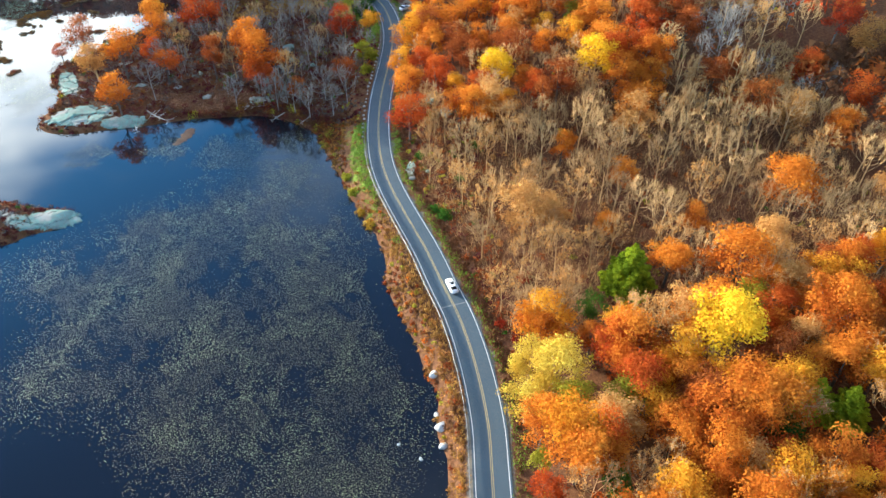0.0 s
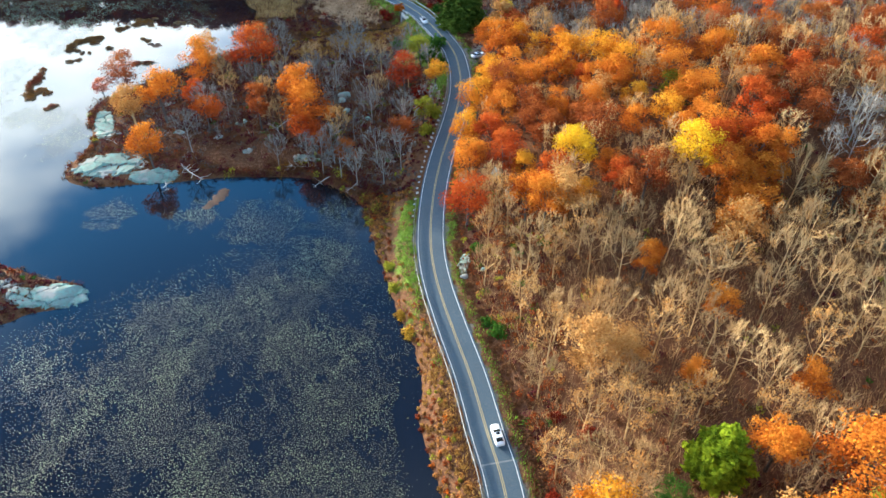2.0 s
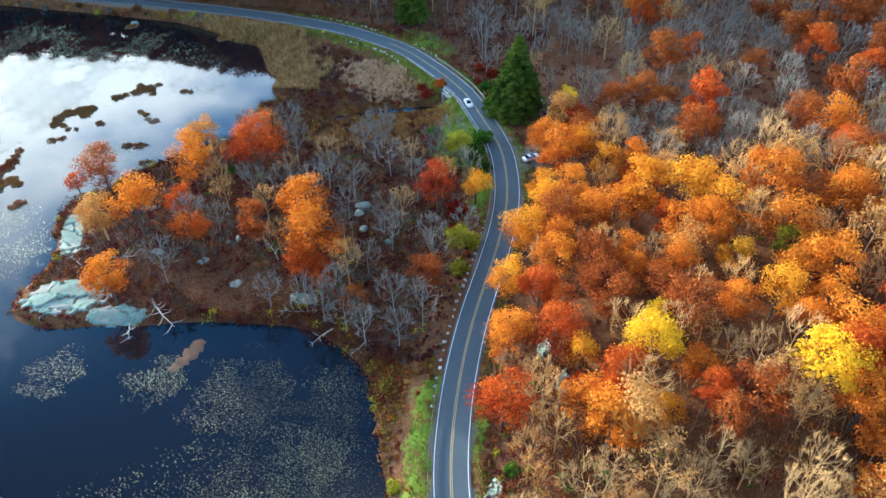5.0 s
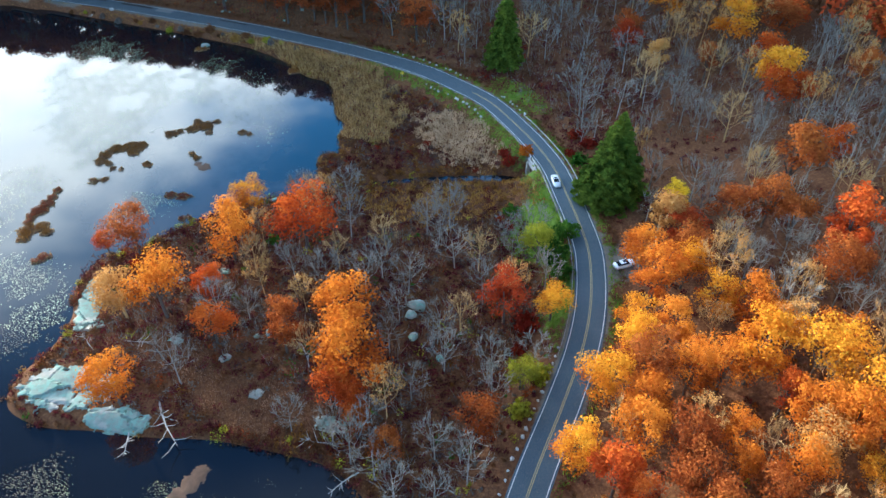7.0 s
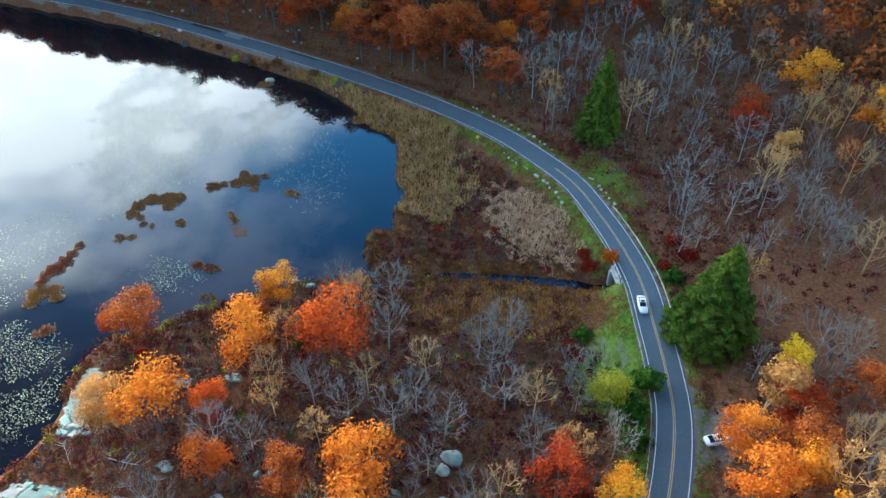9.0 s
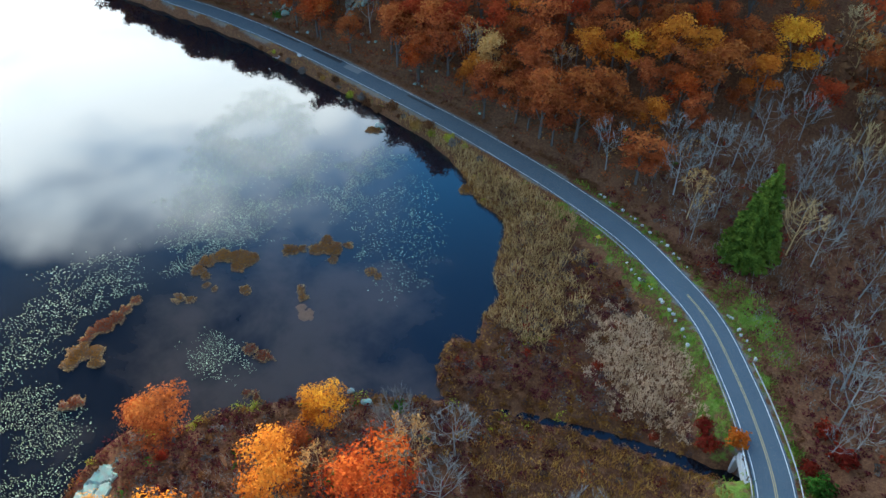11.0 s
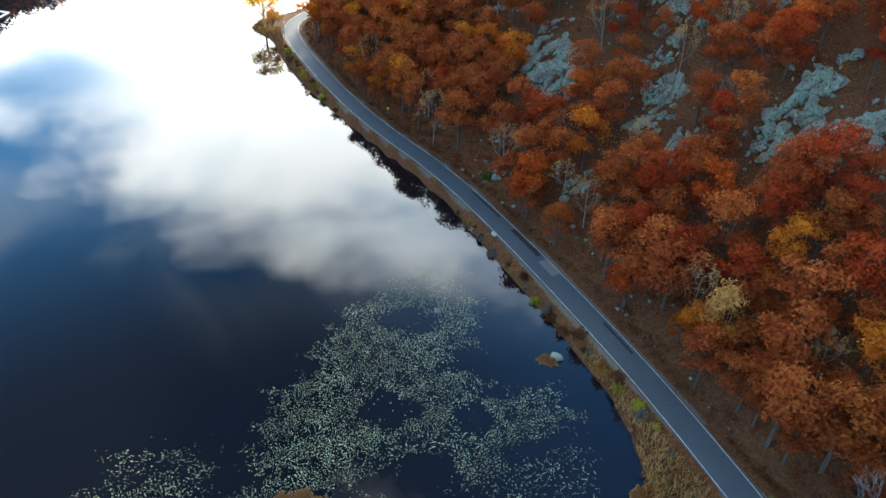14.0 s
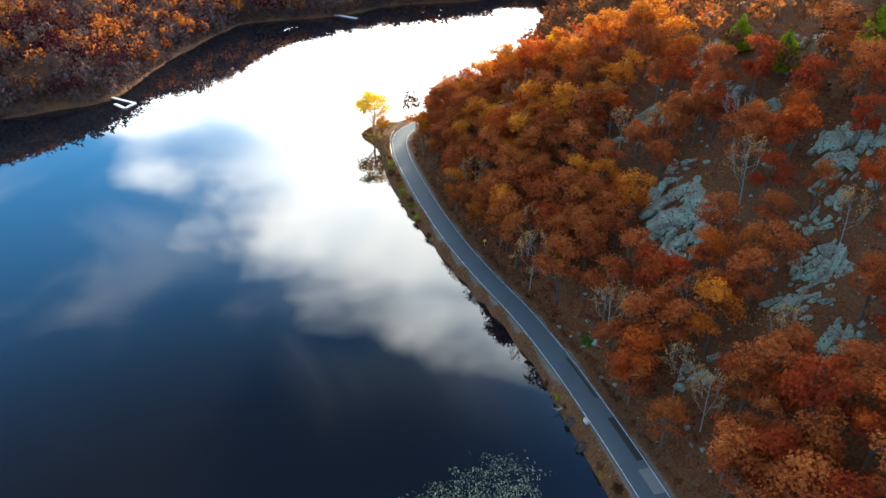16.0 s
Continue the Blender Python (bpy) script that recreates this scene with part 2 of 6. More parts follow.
n, p = material("peat", 0.95, 0.15)
n.link(n.mix(n.noise(place_of(n), 1.3, 5.0, 0.7), (0.065, 0.036, 0.024), (0.17, 0.105, 0.072)), p.inputs["Base Color"])

n, p = material("rock", 0.9, 0.25)
where, geo = place_of(n), n.add("ShaderNodeNewGeometry")
stone = n.mix(n.noise(where, 0.55, 6.0, 0.65), (0.125, 0.15, 0.13), (0.27, 0.32, 0.275))
stone = n.mix(n.math("MULTIPLY", n.step(n.noise(where, 0.9, 5.0, 0.7), 0.42, 0.62), 0.75), stone, (0.18, 0.335, 0.27))
stone = n.mix(n.math("MULTIPLY", n.step(n.noise(where, 0.23, 3.0), 0.50, 0.62), 0.7), stone, (0.38, 0.33, 0.29))
stone = n.mix(n.step(n.noise(where, 2.2, 6.0, 0.75), 0.62, 0.72), stone, (0.10, 0.095, 0.085))
n.link(stone, p.inputs["Base Color"])
bump(n, p, n.noise(where, 0.9, 7.0, 0.6), 0.30, 0.15)
n, p = material("crag", 0.95, 0.2)
where, info = place_of(n), n.add("ShaderNodeObjectInfo")
stone = n.mix(n.noise(where, 0.5, 6.0, 0.68), (0.15, 0.152, 0.125), (0.39, 0.40, 0.335))
stone = n.mix(n.math("MULTIPLY", info.outputs["Random"], 0.45), stone, (0.17, 0.165, 0.15))
stone = n.mix(n.math("MULTIPLY", n.step(n.noise(where, 0.35, 5.0, 0.7), 0.44, 0.60), 0.75), stone, (0.27, 0.41, 0.325))
stone = n.mix(n.step(n.noise(where, 1.5, 6.0, 0.75, 0.8), 0.53, 0.61), stone, (0.05, 0.038, 0.028))
n.link(stone, p.inputs["Base Color"])
bump(n, p, n.noise(where, 0.9, 8.0, 0.75), 1.0, 0.5)
n, p = material("boulder", 0.9, 0.25)
where = place_of(n)
n.link(n.mix(n.noise(where, 1.7, 6.0, 0.7), (0.28, 0.28, 0.265), (0.60, 0.59, 0.565)), p.inputs["Base Color"])
bump(n, p, n.noise(where, 2.6, 6.0, 0.7), 0.6, 0.12)

n, p = material("water", 0.02, 0.5)
where = place_of(n)
shoal = n.add("ShaderNodeVectorMath")
shoal.operation = "DISTANCE"
n.link(where, shoal.inputs[0])
shoal.inputs[1].default_value = (-112.0, 232.0, 0.0)
murk = n.math("ADD", n.noise(where, 0.05, 5.0, 0.6, 0.15), n.step(shoal.outputs["Value"], 5.0, 58.0, 0.20, -0.24))
n.link(n.mix(n.step(murk, 0.44, 0.78), (0.0060, 0.0072, 0.0105), (0.050, 0.038, 0.032)), p.inputs["Base Color"])
p.inputs["IOR"].default_value = 1.42
bump(n, p, n.noise(where, 0.8, 2.0), 0.02, 0.02)

for name, deep, mid, pale in (("lily", (0.022, 0.019, 0.011, 1), (0.078, 0.067, 0.034, 1), (0.21, 0.22, 0.10, 1)), ("lily_pale", (0.08, 0.088, 0.045, 1), (0.24, 0.27, 0.13, 1), (0.50, 0.54, 0.30, 1))):
    n, p = material(name, 0.55, 0.35)
    geo = n.add("ShaderNodeNewGeometry")
    ramp = n.add("ShaderNodeValToRGB")
    ramp.color_ramp.elements[0].color, ramp.color_ramp.elements[1].color = deep, pale
    ramp.color_ramp.elements.new(0.55).color = mid
    drift = n.step(n.noise(geo.outputs["Position"], 0.09, 4.0, 0.6), 0.38, 0.66, -0.28, 0.22)
    n.link(n.math("ADD", geo.outputs["Random Per Island"], drift, clamp=True), ramp.inputs[0])
    n.link(ramp.outputs[0], p.inputs["Base Color"])

for name, colour, rough, metal in (("paint_white", (0.80, 0.80, 0.80), 0.22, 0.0), ("paint_red", (0.42, 0.10, 0.06), 0.25, 0.0), ("glass_dark", (0.012, 0.014, 0.017), 0.06, 0.0), ("tyre", (0.02, 0.02, 0.02), 0.85, 0.0), ("alloy", (0.5, 0.5, 0.52), 0.3, 0.9), ("lamp_red", (0.40, 0.02, 0.02), 0.2, 0.0), ("lamp_clear", (0.75, 0.76, 0.78), 0.1, 0.0), ("sign_yellow", (0.80, 0.58, 0.03), 0.5, 0.0)):
    n, p = material(name, rough, 0.5, metal)
    n.link(n.mix(n.noise(place_of(n), 5.0, 3.0), tuple(0.88 * c for c in colour), colour), p.inputs["Base Color"])

# ---- plan: road line, shore, heights ----
ROAD_SOUTH = [(9.5, -60, 3.2), (9.5, 20, 3.2), (9.2, 62, 3.2), (8.9, 74, 3.2), (7.1, 86.7, 3.2), (4.4, 98, 3.2), (1.3, 106.8, 3.2), (-2.5, 118, 3.2), (-7, 129, 3.3), (-11.2, 140, 3.3), (-14, 150, 3.35), (-15.6, 161, 3.4), (-16.3, 173, 3.8), (-16.1, 185, 4.4), (-15, 200, 5.2), (-14.6, 212, 6.0), (-15.6, 223, 6.6), (-18.5, 235, 7.0), (-22.5, 244, 7.0), (-27.3, 253.3, 6.5), (-33, 264, 5.6), (-39.5, 272.5, 5.0)]
ROAD_NORTH = [(-47.0, 280.5, 4.5), (-57.0, 289.5, 4.0), (-68.3, 295.4, 3.7), (-81.3, 300.5, 3.4), (-97.2, 303.8, 3.1), (-115.1, 305.8, 3), (-140.1, 307.2, 2.8), (-165.0, 307.1, 2.8), (-189.9, 306.4, 2.8), (-212.9, 304.9, 2.8), (-233.0, 302.3, 2.8), (-250.9, 298.7, 2.8), (-270.9, 295.6, 2.8), (-292.0, 293.8, 2.8), (-314.0, 292.8, 2.8), (-337.0, 292.8, 2.8), (-355.0, 295.5, 2.8), (-366.0, 303.0, 2.9), (-376.0, 318.0, 3), (-390.0, 342.0, 3.2), (-415.0, 368.0, 4), (-455.0, 396.0, 4), (-520.0, 432.0, 5), (-640.0, 490.0, 6)]
SHORE_EAST = [(2, -200), (3, 20), (2.5, 64), (0.5, 74), (1, 81), (-2, 87), (-3, 92), (-7, 101), (-11, 111), (-10.5, 116), (-14, 127), (-19, 136), (-23, 145), (-27, 154), (-31, 163), (-33, 168), (-39, 173), (-48, 177), (-57, 176.5), (-68, 175), (-75, 173), (-81, 171), (-88, 169.5), (-99, 166.5), (-107, 168), (-110, 174), (-109, 179), (-110.5, 188), (-115, 194), (-117, 199), (-117, 205), (-112, 210), (-109, 216), (-104, 224), (-95, 234), (-84, 243.5), (-70, 251), (-55, 258), (-38, 264), (-37, 267)]
SHORE_NORTH = [(-55, 260.2), (-70, 252.8), (-83.9, 245.4), (-91.2, 254.7), (-89.8, 257.4), (-86.3, 257.9), (-90.2, 264.1), (-91.0, 270.9), (-95.6, 273.8), (-104.7, 288.3), (-112.7, 290.0), (-115, 290.7), (-124, 295.8), (-136, 299.7), (-150, 300.7), (-165, 301.2), (-182, 300.7), (-199, 300.3), (-217, 300.0), (-238, 297.0), (-258, 293.0), (-279, 289.5), (-308, 286.0), (-330, 285.5), (-352, 286.0), (-366, 282.0), (-376, 287.0), (-380, 301.0), (-396, 331.0), (-425, 357.0), (-466, 384.0), (-529, 419.0), (-600, 449.0)]
SHORE_FAR = [(-660, 452), (-620, 400), (-612, 340), (-586, 298), (-575, 243), (-556, 227), (-513, 207), (-482, 195), (-434, 180), (-422, 159), (-414, 139), (-400, 60), (-380, -150), (-150, -250)]
ISLET = [(-85, 134), (-86, 127.5), (-92, 125), (-97, 121), (-112, 122), (-116, 132), (-106, 137), (-95, 135)]


def curve_through(points, step):
    """Points every step metres along a smooth curve through the given ones."""
    pts = np.array(points, float)
    ext = np.vstack([2 * pts[0] - pts[1], pts, 2 * pts[-1] - pts[-2]])
    out = []
    for p0, p1, p2, p3 in zip(ext[:-3], ext[1:-2], ext[2:-1], ext[3:]):
        u = np.linspace(0, 1, max(2, int(np.linalg.norm(p2 - p1) / 0.5)), endpoint=False)[:, None]
        out.append(0.5 * (2 * p1 + (p2 - p0) * u + (2 * p0 - 5 * p1 + 4 * p2 - p3) * u**2 + (3 * p1 - p0 - 3 * p2 + p3) * u**3))
    out = np.vstack(out + [pts[-1:]])
    run = np.concatenate([[0], np.cumsum(np.linalg.norm(np.diff(out[:, :2], axis=0), axis=1))])
    at = np.arange(0, run[-1], step)
    return np.stack([np.interp(at, run, out[:, k]) for k in range(out.shape[1])], 1)


ROAD = curve_through(ROAD_SOUTH + ROAD_NORTH, 2.0)
RUN = np.arange(len(ROAD)) * 2.0


def ring_through(points, step):
    line = curve_through(points + points[:1], step)
    return np.vstack([line, line[:1]])


LAKE = ring_through(SHORE_EAST + SHORE_NORTH + SHORE_FAR, 2.5)
ISLE = ring_through(ISLET, 1.5)


def near_line(p, line, closed_sign=False):
    """For places p (n, 2): distance to the line, place along it in metres, and the side (+1 right of it)."""
    best, along, side = np.full(len(p), 1e9), np.zeros(len(p)), np.ones(len(p))
    run = 0.0
    for a, b in zip(line[:-1, :2], line[1:, :2]):
        d = b - a
        length = max(math.hypot(d[0], d[1]), 1e-9)
        v = p - a
        u = np.clip((v @ d) / length**2, 0, 1)
        off = v - u[:, None] * d
        dist = np.hypot(off[:, 0], off[:, 1])
        closer = dist < best
        best[closer], along[closer] = dist[closer], run + u[closer] * length
        side[closer] = np.sign(v[closer, 0] * d[1] - v[closer, 1] * d[0])
        run += length
    return best, along, side


def inside(p, ring):
    hit = np.zeros(len(p), bool)
    for (x1, y1), (x2, y2) in zip(ring[:-1, :2], ring[1:, :2]):
        if y1 != y2:
            cross = ((y1 > p[:, 1]) != (y2 > p[:, 1])) & (p[:, 0] < (x2 - x1) * (p[:, 1] - y1) / (y2 - y1) + x1)
            hit ^= cross
    return hit


def shore_distance(p):
    """Metres to the shore: plus on land, minus in the lake."""
    d = near_line(p, LAKE)[0]
    d = np.where(inside(p, LAKE), -d, d)
    e = near_line(p, ISLE)[0]
    return np.maximum(d, np.where(inside(p, ISLE), e, -e))


def ripple(p, scale, seed):
    """Smooth waviness between about -1 and 1."""
    rng = np.random.default_rng(seed)
    out = np.zeros(len(p))
    for k in range(6):
        a, f, ph = rng.uniform(0, 6.283), rng.uniform(0.6, 2.2) / scale, rng.uniform(0, 6.283)
        out += np.sin((p[:, 0] * np.cos(a) + p[:, 1] * np.sin(a)) * f * 6.283 + ph)
    return out / 3.0


SLOPE = ((0, 170, 200, 225, 270, 310, 350, 385, 415, 440, 660, 800), (0.15, 0.14, 0.2, 0.33, 0.33, 0.2, 0.07, 0.12, 0.42, 0.75, 0.75, 0.4))
CREST = ((0, 170, 215, 260, 310, 350, 390, 440, 660, 1000), (24, 22, 26, 30, 30, 25, 60, 160, 160, 120))


def smooth(x, a, b):
    u = np.clip((x - a) / (b - a), 0, 1)
    return u * u * (3 - 2 * u)


def land(p):
    """Height of the ground at places p (n, 2), with shore distance, road distance and road side."""
    p = np.asarray(p, float)
    sd = shore_distance(p)
    rd, along, side = near_line(p, ROAD)
    level = np.interp(along, RUN, ROAD[:, 2])
    rough = ripple(p, 38, 1) * 0.5 + ripple(p, 14, 2) * 0.3
    low = 0.9 * (1 - np.exp(-np.maximum(sd, 0) / 1.6)) + 0.045 * np.maximum(sd, 0) + rough * 0.35 * smooth(sd, 2, 12)
    low = np.where(p[:, 0] < -380, 1.0 * smooth(sd, 0, 4) + np.minimum(np.interp(p[:, 1], (190, 300), (0.45, 0.20)) * np.maximum(sd, 0), 85) + rough, low)
    crest = np.interp(along, *CREST)
    up = crest * (1 - np.exp(-np.interp(along, *SLOPE) * np.maximum(rd - 6.5, 0) / crest))
    hill = level - 0.25 * smooth(rd, 4, 6) + up + rough * (0.25 + 1.2 * smooth(up, 4, 20)) * smooth(rd, 6, 14)
    bank = low + (level - 0.1 - low) * (1 - smooth(rd, 4.6, 11.0)) * smooth(sd, -0.5, 3.0)
    z = np.where(side > 0, hill, bank)
    z = np.where(rd < 4.0, level - 0.12, z)
    west = smooth(-p[:, 0], 372, 392) * (side < 0)
    z = z * (1 - west) + low * west
    bed = np.maximum(0.45 * sd, -2.5)
    return np.where(sd < 0, bed, np.maximum(z, 0.06)), sd, rd, side, along


def height_at(x, y):
    return float(land([(x, y)])[0][0])


# ---- building helpers ----
def mesh_of(name, verts, faces, *mats, slots=None, smooth_faces=False):
    me = bpy.data.meshes.new(name)
    me.from_pydata(np.asarray(verts).tolist() if not isinstance(verts, list) else verts, [], faces.tolist() if isinstance(faces, np.ndarray) else faces)
    for m in mats:
        me.materials.append(MATS[m])
    if slots is not None:
        me.polygons.foreach_set("material_index", slots)
    if smooth_faces:
        me.polygons.foreach_set("use_smooth", [True] * len(me.polygons))
    me.update()
    return me


def part(name, me, parent=None, label="", mat=None):
    """Links a mesh as one object under a thing or a part."""
    ob = new(name, me)
    ob.parent = parent
    if mat:
        ob.material_slots[0].link, ob.material_slots[0].material = "OBJECT", MATS[mat]
    if label:
        tagged(ob, label)
    return ob


def mesh_bm(name, bm, *mats, smooth_faces=False):
    me = bpy.data.meshes.new(name)
    bm.to_mesh(me)
    bm.free()
    for m in mats:
        me.materials.append(MATS[m])
    if smooth_faces:
        me.polygons.foreach_set("use_smooth", [True] * len(me.polygons))
    return me


def thing(name, m, label, category, group="", kind=""):
    ob = new(name)
    ob.empty_display_size = 0.3
    ob.matrix_world = m
    return tagged(ob, label, category, group, kind)


def box(bm, size, at, turn=0.0, bevel=0.0):
    r = bmesh.ops.create_cube(bm, size=1.0, matrix=Matrix.Translation(at) @ Matrix.Rotation(turn, 4, "Z") @ Matrix.Diagonal((*size, 1)))
    if bevel:
        edges = list({e for v in r["verts"] for e in v.link_edges})
        bmesh.ops.bevel(bm, geom=edges, offset=bevel, segments=2, affect="EDGES", profile=0.5)


# ---- ground ----
def spaced(low, high, step, reach):
    mid = np.arange(low, high + step, step)
    out, d = [], step
    a, b = [], []
    x = mid[-1]
    while x < reach:
        d *= 1.25
        x += d
        b.append(x)
    x, d = mid[0], step
    while x > -reach:
        d *= 1.25
        x -= d
        a.append(x)
    return np.array(a[::-1] + mid.tolist() + b)


def build_ground():
    xs, ys = spaced(-430, 130, 2.0, 4200), spaced(44, 430, 2.0, 4200)
    shore_xs = spaced(-660, -430, 4.0, 4200)
    xs = np.concatenate([shore_xs[shore_xs < -431], xs[xs >= -430]])
    gx, gy = np.meshgrid(xs, ys)
    p = np.stack([gx.ravel(), gy.ravel()], 1)
    z, sd, rd, side, along = land(p)
    verts = np.column_stack([p, z])
    nx, ny = len(xs), len(ys)
    i = (np.arange(ny - 1)[:, None] * nx + np.arange(nx - 1)).ravel()
    me = mesh_of("ground", verts, np.stack([i, i + 1, i + 1 + nx, i + nx], 1), "ground", smooth_faces=True)
    wob = ripple(p, 9, 5)
    verge = np.where(side < 0, 1 - smooth(rd, 7.0, 10.5), (1 - smooth(rd, 5.4, 8.0)) * 0.8) * np.interp(along, (0, 185, 205, 228, 236, 270, 280, 400, 430), (0.05, 0.05, 0.5, 0.6, 0.1, 0.1, 0.55, 0.45, 0.25))
    lawn = np.exp(-((((p[:, 0] + 50) * -0.8 + (p[:, 1] - 295) * 0.6) / 12) ** 2 + (((p[:, 0] + 50) * 0.6 + (p[:, 1] - 295) * 0.8) / 4.5) ** 2)) * 0.65 * (side > 0) + np.exp(-(((p[:, 0] + 31) / 7) ** 2 + ((p[:, 1] - 246) / 13) ** 2)) * 1.2 * (side < 0)
    grass = np.clip(np.maximum(verge, lawn) + 0.15 * wob, 0, 1) * (sd > 0.3)
    gravel = (1 - smooth(rd, 3.2, 3.9)) * 0.9 + 0.8 * np.exp(-(((p[:, 0] + 11.5) / 5) ** 2 + ((p[:, 1] - 236) / 9) ** 2))
    for key, values in (("grass", grass), ("gravel", gravel)):
        me.attributes.new(key, "FLOAT", "POINT").data.foreach_set("value", np.clip(values, 0, 1).astype(np.float32))
    return tagged(new("ground", me), "brown leaf-littered ground with grassy verges beside the road", "ground", kind="structure")


build_ground()
tagged(new("water", mesh_of("water", [(-900, -320, 0), (60, -320, 0), (60, 520, 0), (-900, 520, 0)], [(0, 1, 2, 3)], "water")), "dark still lake water mirroring clouds and trees", "lake", kind="structure")


# ---- road ----
def frames_of(line):
    d = np.gradient(line[:, :2], axis=0)
    d /= np.linalg.norm(d, axis=1)[:, None]
    return np.stack([d[:, 1], -d[:, 0]], 1)


def ribbon(line, left, right, up, name, mat, gaps=None):
    """A strip along the line between two offsets (plus is to the right)."""
    side = frames_of(line)
    past = np.hypot(line[:, 0] + 97, line[:, 1] - 305) * np.sign(-97 - line[:, 0])

    def edge(off):
        """The road narrows along the lake, most on the hill side."""
        return side * (off * np.interp(past, (0, 60, 220), (1.0, 1.0, 0.96) if off > 0 else (1.0, 1.0, 0.97)))[:, None]

    a = np.column_stack([line[:, :2] + edge(left), line[:, 2] + up])
    b = np.column_stack([line[:, :2] + edge(right), line[:, 2] + up])
    k = len(line)
    i = np.arange(k - 1)
    return mesh_of(name, np.vstack([a, b]), np.stack([i, i + k, i + k + 1, i + 1], 1), mat)


PAVED = ROAD[:348]
road = tagged(new("road", ribbon(PAVED, -3.15, 3.15, 0.0, "road", "asphalt")), "two-lane grey asphalt road winding along the lake", "road", kind="structure")
for off in (-2.75, 2.75):
    part("edge_line", ribbon(PAVED, off - 0.065, off + 0.065, 0.012, "edge_line", "line_white"), road, "white painted edge line")
for off in (-0.14, 0.14):
    part("centre_line", ribbon(ROAD[:188], off - 0.06, off + 0.06, 0.012, "centre_line", "line_yellow"), road, "faded yellow centre line")

# ---- trees ----
def tube(points, radii, sides, verts, faces):
    """Adds a tapered tube along the points."""
    base = len(verts)
    pts = [Vector(q) for q in points]
    for k, q in enumerate(pts):
        d = (pts[min(k + 1, len(pts) - 1)] - pts[max(k - 1, 0)]).normalized()
        u = d.orthogonal().normalized()
        v = d.cross(u)
        for s in range(sides):
            a = 6.2832 * s / sides
            verts.append(tuple(q + (u * math.cos(a) + v * math.sin(a)) * radii[k]))
    for k in range(len(pts) - 1):
        for s in range(sides):
            i, j = base + k * sides + s, base + k * sides + (s + 1) % sides
            faces.append((i, j, j + sides, i + sides))


def spike(a, b, r, verts, faces):
    """A thin three-sided twig."""
    a, b = Vector(a), Vector(b)
    d = (b - a).normalized()
    u = d.orthogonal().normalized() * r
    v = d.cross(u)
    i = len(verts)
    verts.extend([tuple(a + u), tuple(a - 0.5 * u + 0.87 * v), tuple(a - 0.5 * u - 0.87 * v), tuple(b)])
    faces.extend([(i, i + 1, i + 3), (i + 1, i + 2, i + 3), (i + 2, i, i + 3)])


def cards(rng, centres, normals, size, long=1.0):
    """Small folded leaf clumps at the centres, facing along the normals: two triangles each."""
    k = len(centres)
    nrm = normals / np.maximum(np.linalg.norm(normals, axis=1), 1e-6)[:, None]
    t = np.cross(nrm, rng.normal(size=(k, 3)))
    t /= np.maximum(np.linalg.norm(t, axis=1), 1e-6)[:, None]
    b = np.cross(nrm, t)
    s = size * rng.uniform(0.6, 1.35, (k, 1))
    fold = nrm * s * rng.uniform(-0.35, 0.35, (k, 1))
    q = np.stack([centres + t * s * long, centres + b * s * 0.62 + fold, centres - t * s * long * rng.uniform(0.6, 1, (k, 1)), centres - b * s * 0.62 + fold], 1).reshape(-1, 3)
    i = np.arange(k) * 4
    return q, np.stack([i, i + 1, i + 2, i + 3], 1)


def flakes(rng, centres, normals, size):
    """Small three-cornered leaf clumps at the centres: one triangle each."""
    k = len(centres)
    nrm = normals / np.maximum(np.linalg.norm(normals, axis=1), 1e-6)[:, None]
    t = np.cross(nrm, rng.normal(size=(k, 3)))
    t /= np.maximum(np.linalg.norm(t, axis=1), 1e-6)[:, None]
    b = np.cross(nrm, t)
    s = size * rng.uniform(0.6, 1.35, (k, 1))
    q = np.stack([centres + t * s * 1.1, centres - t * s * 0.6 + b * s * rng.uniform(0.5, 0.9, (k, 1)), centres - t * s * 0.6 - b * s * rng.uniform(0.5, 0.9, (k, 1))], 1).reshape(-1, 3)
    return q, np.arange(k * 3).reshape(k, 3)


def lobes_of(rng, radius, low, high, count):
    """Sub-crowns: centres and radii, filling a rounded, uneven crown."""
    c = []
    for k in range(count):
        a, u = rng.uniform(0, 6.283), rng.uniform(0, 1)
        z = low + (high - low) * (0.18 + 0.66 * u)
        room = radius * math.sqrt(max(0.12, 1 - (1.25 * (u - 0.42)) ** 2))
        r = room * math.sqrt(rng.uniform(0.15, 1)) * 0.68
        c.append((r * math.cos(a), r * math.sin(a), z, radius * rng.uniform(0.22, 0.40)))
    c.append((rng.uniform(-0.5, 0.5), rng.uniform(-0.5, 0.5), high - radius * 0.42, radius * 0.42))
    return np.array(c)


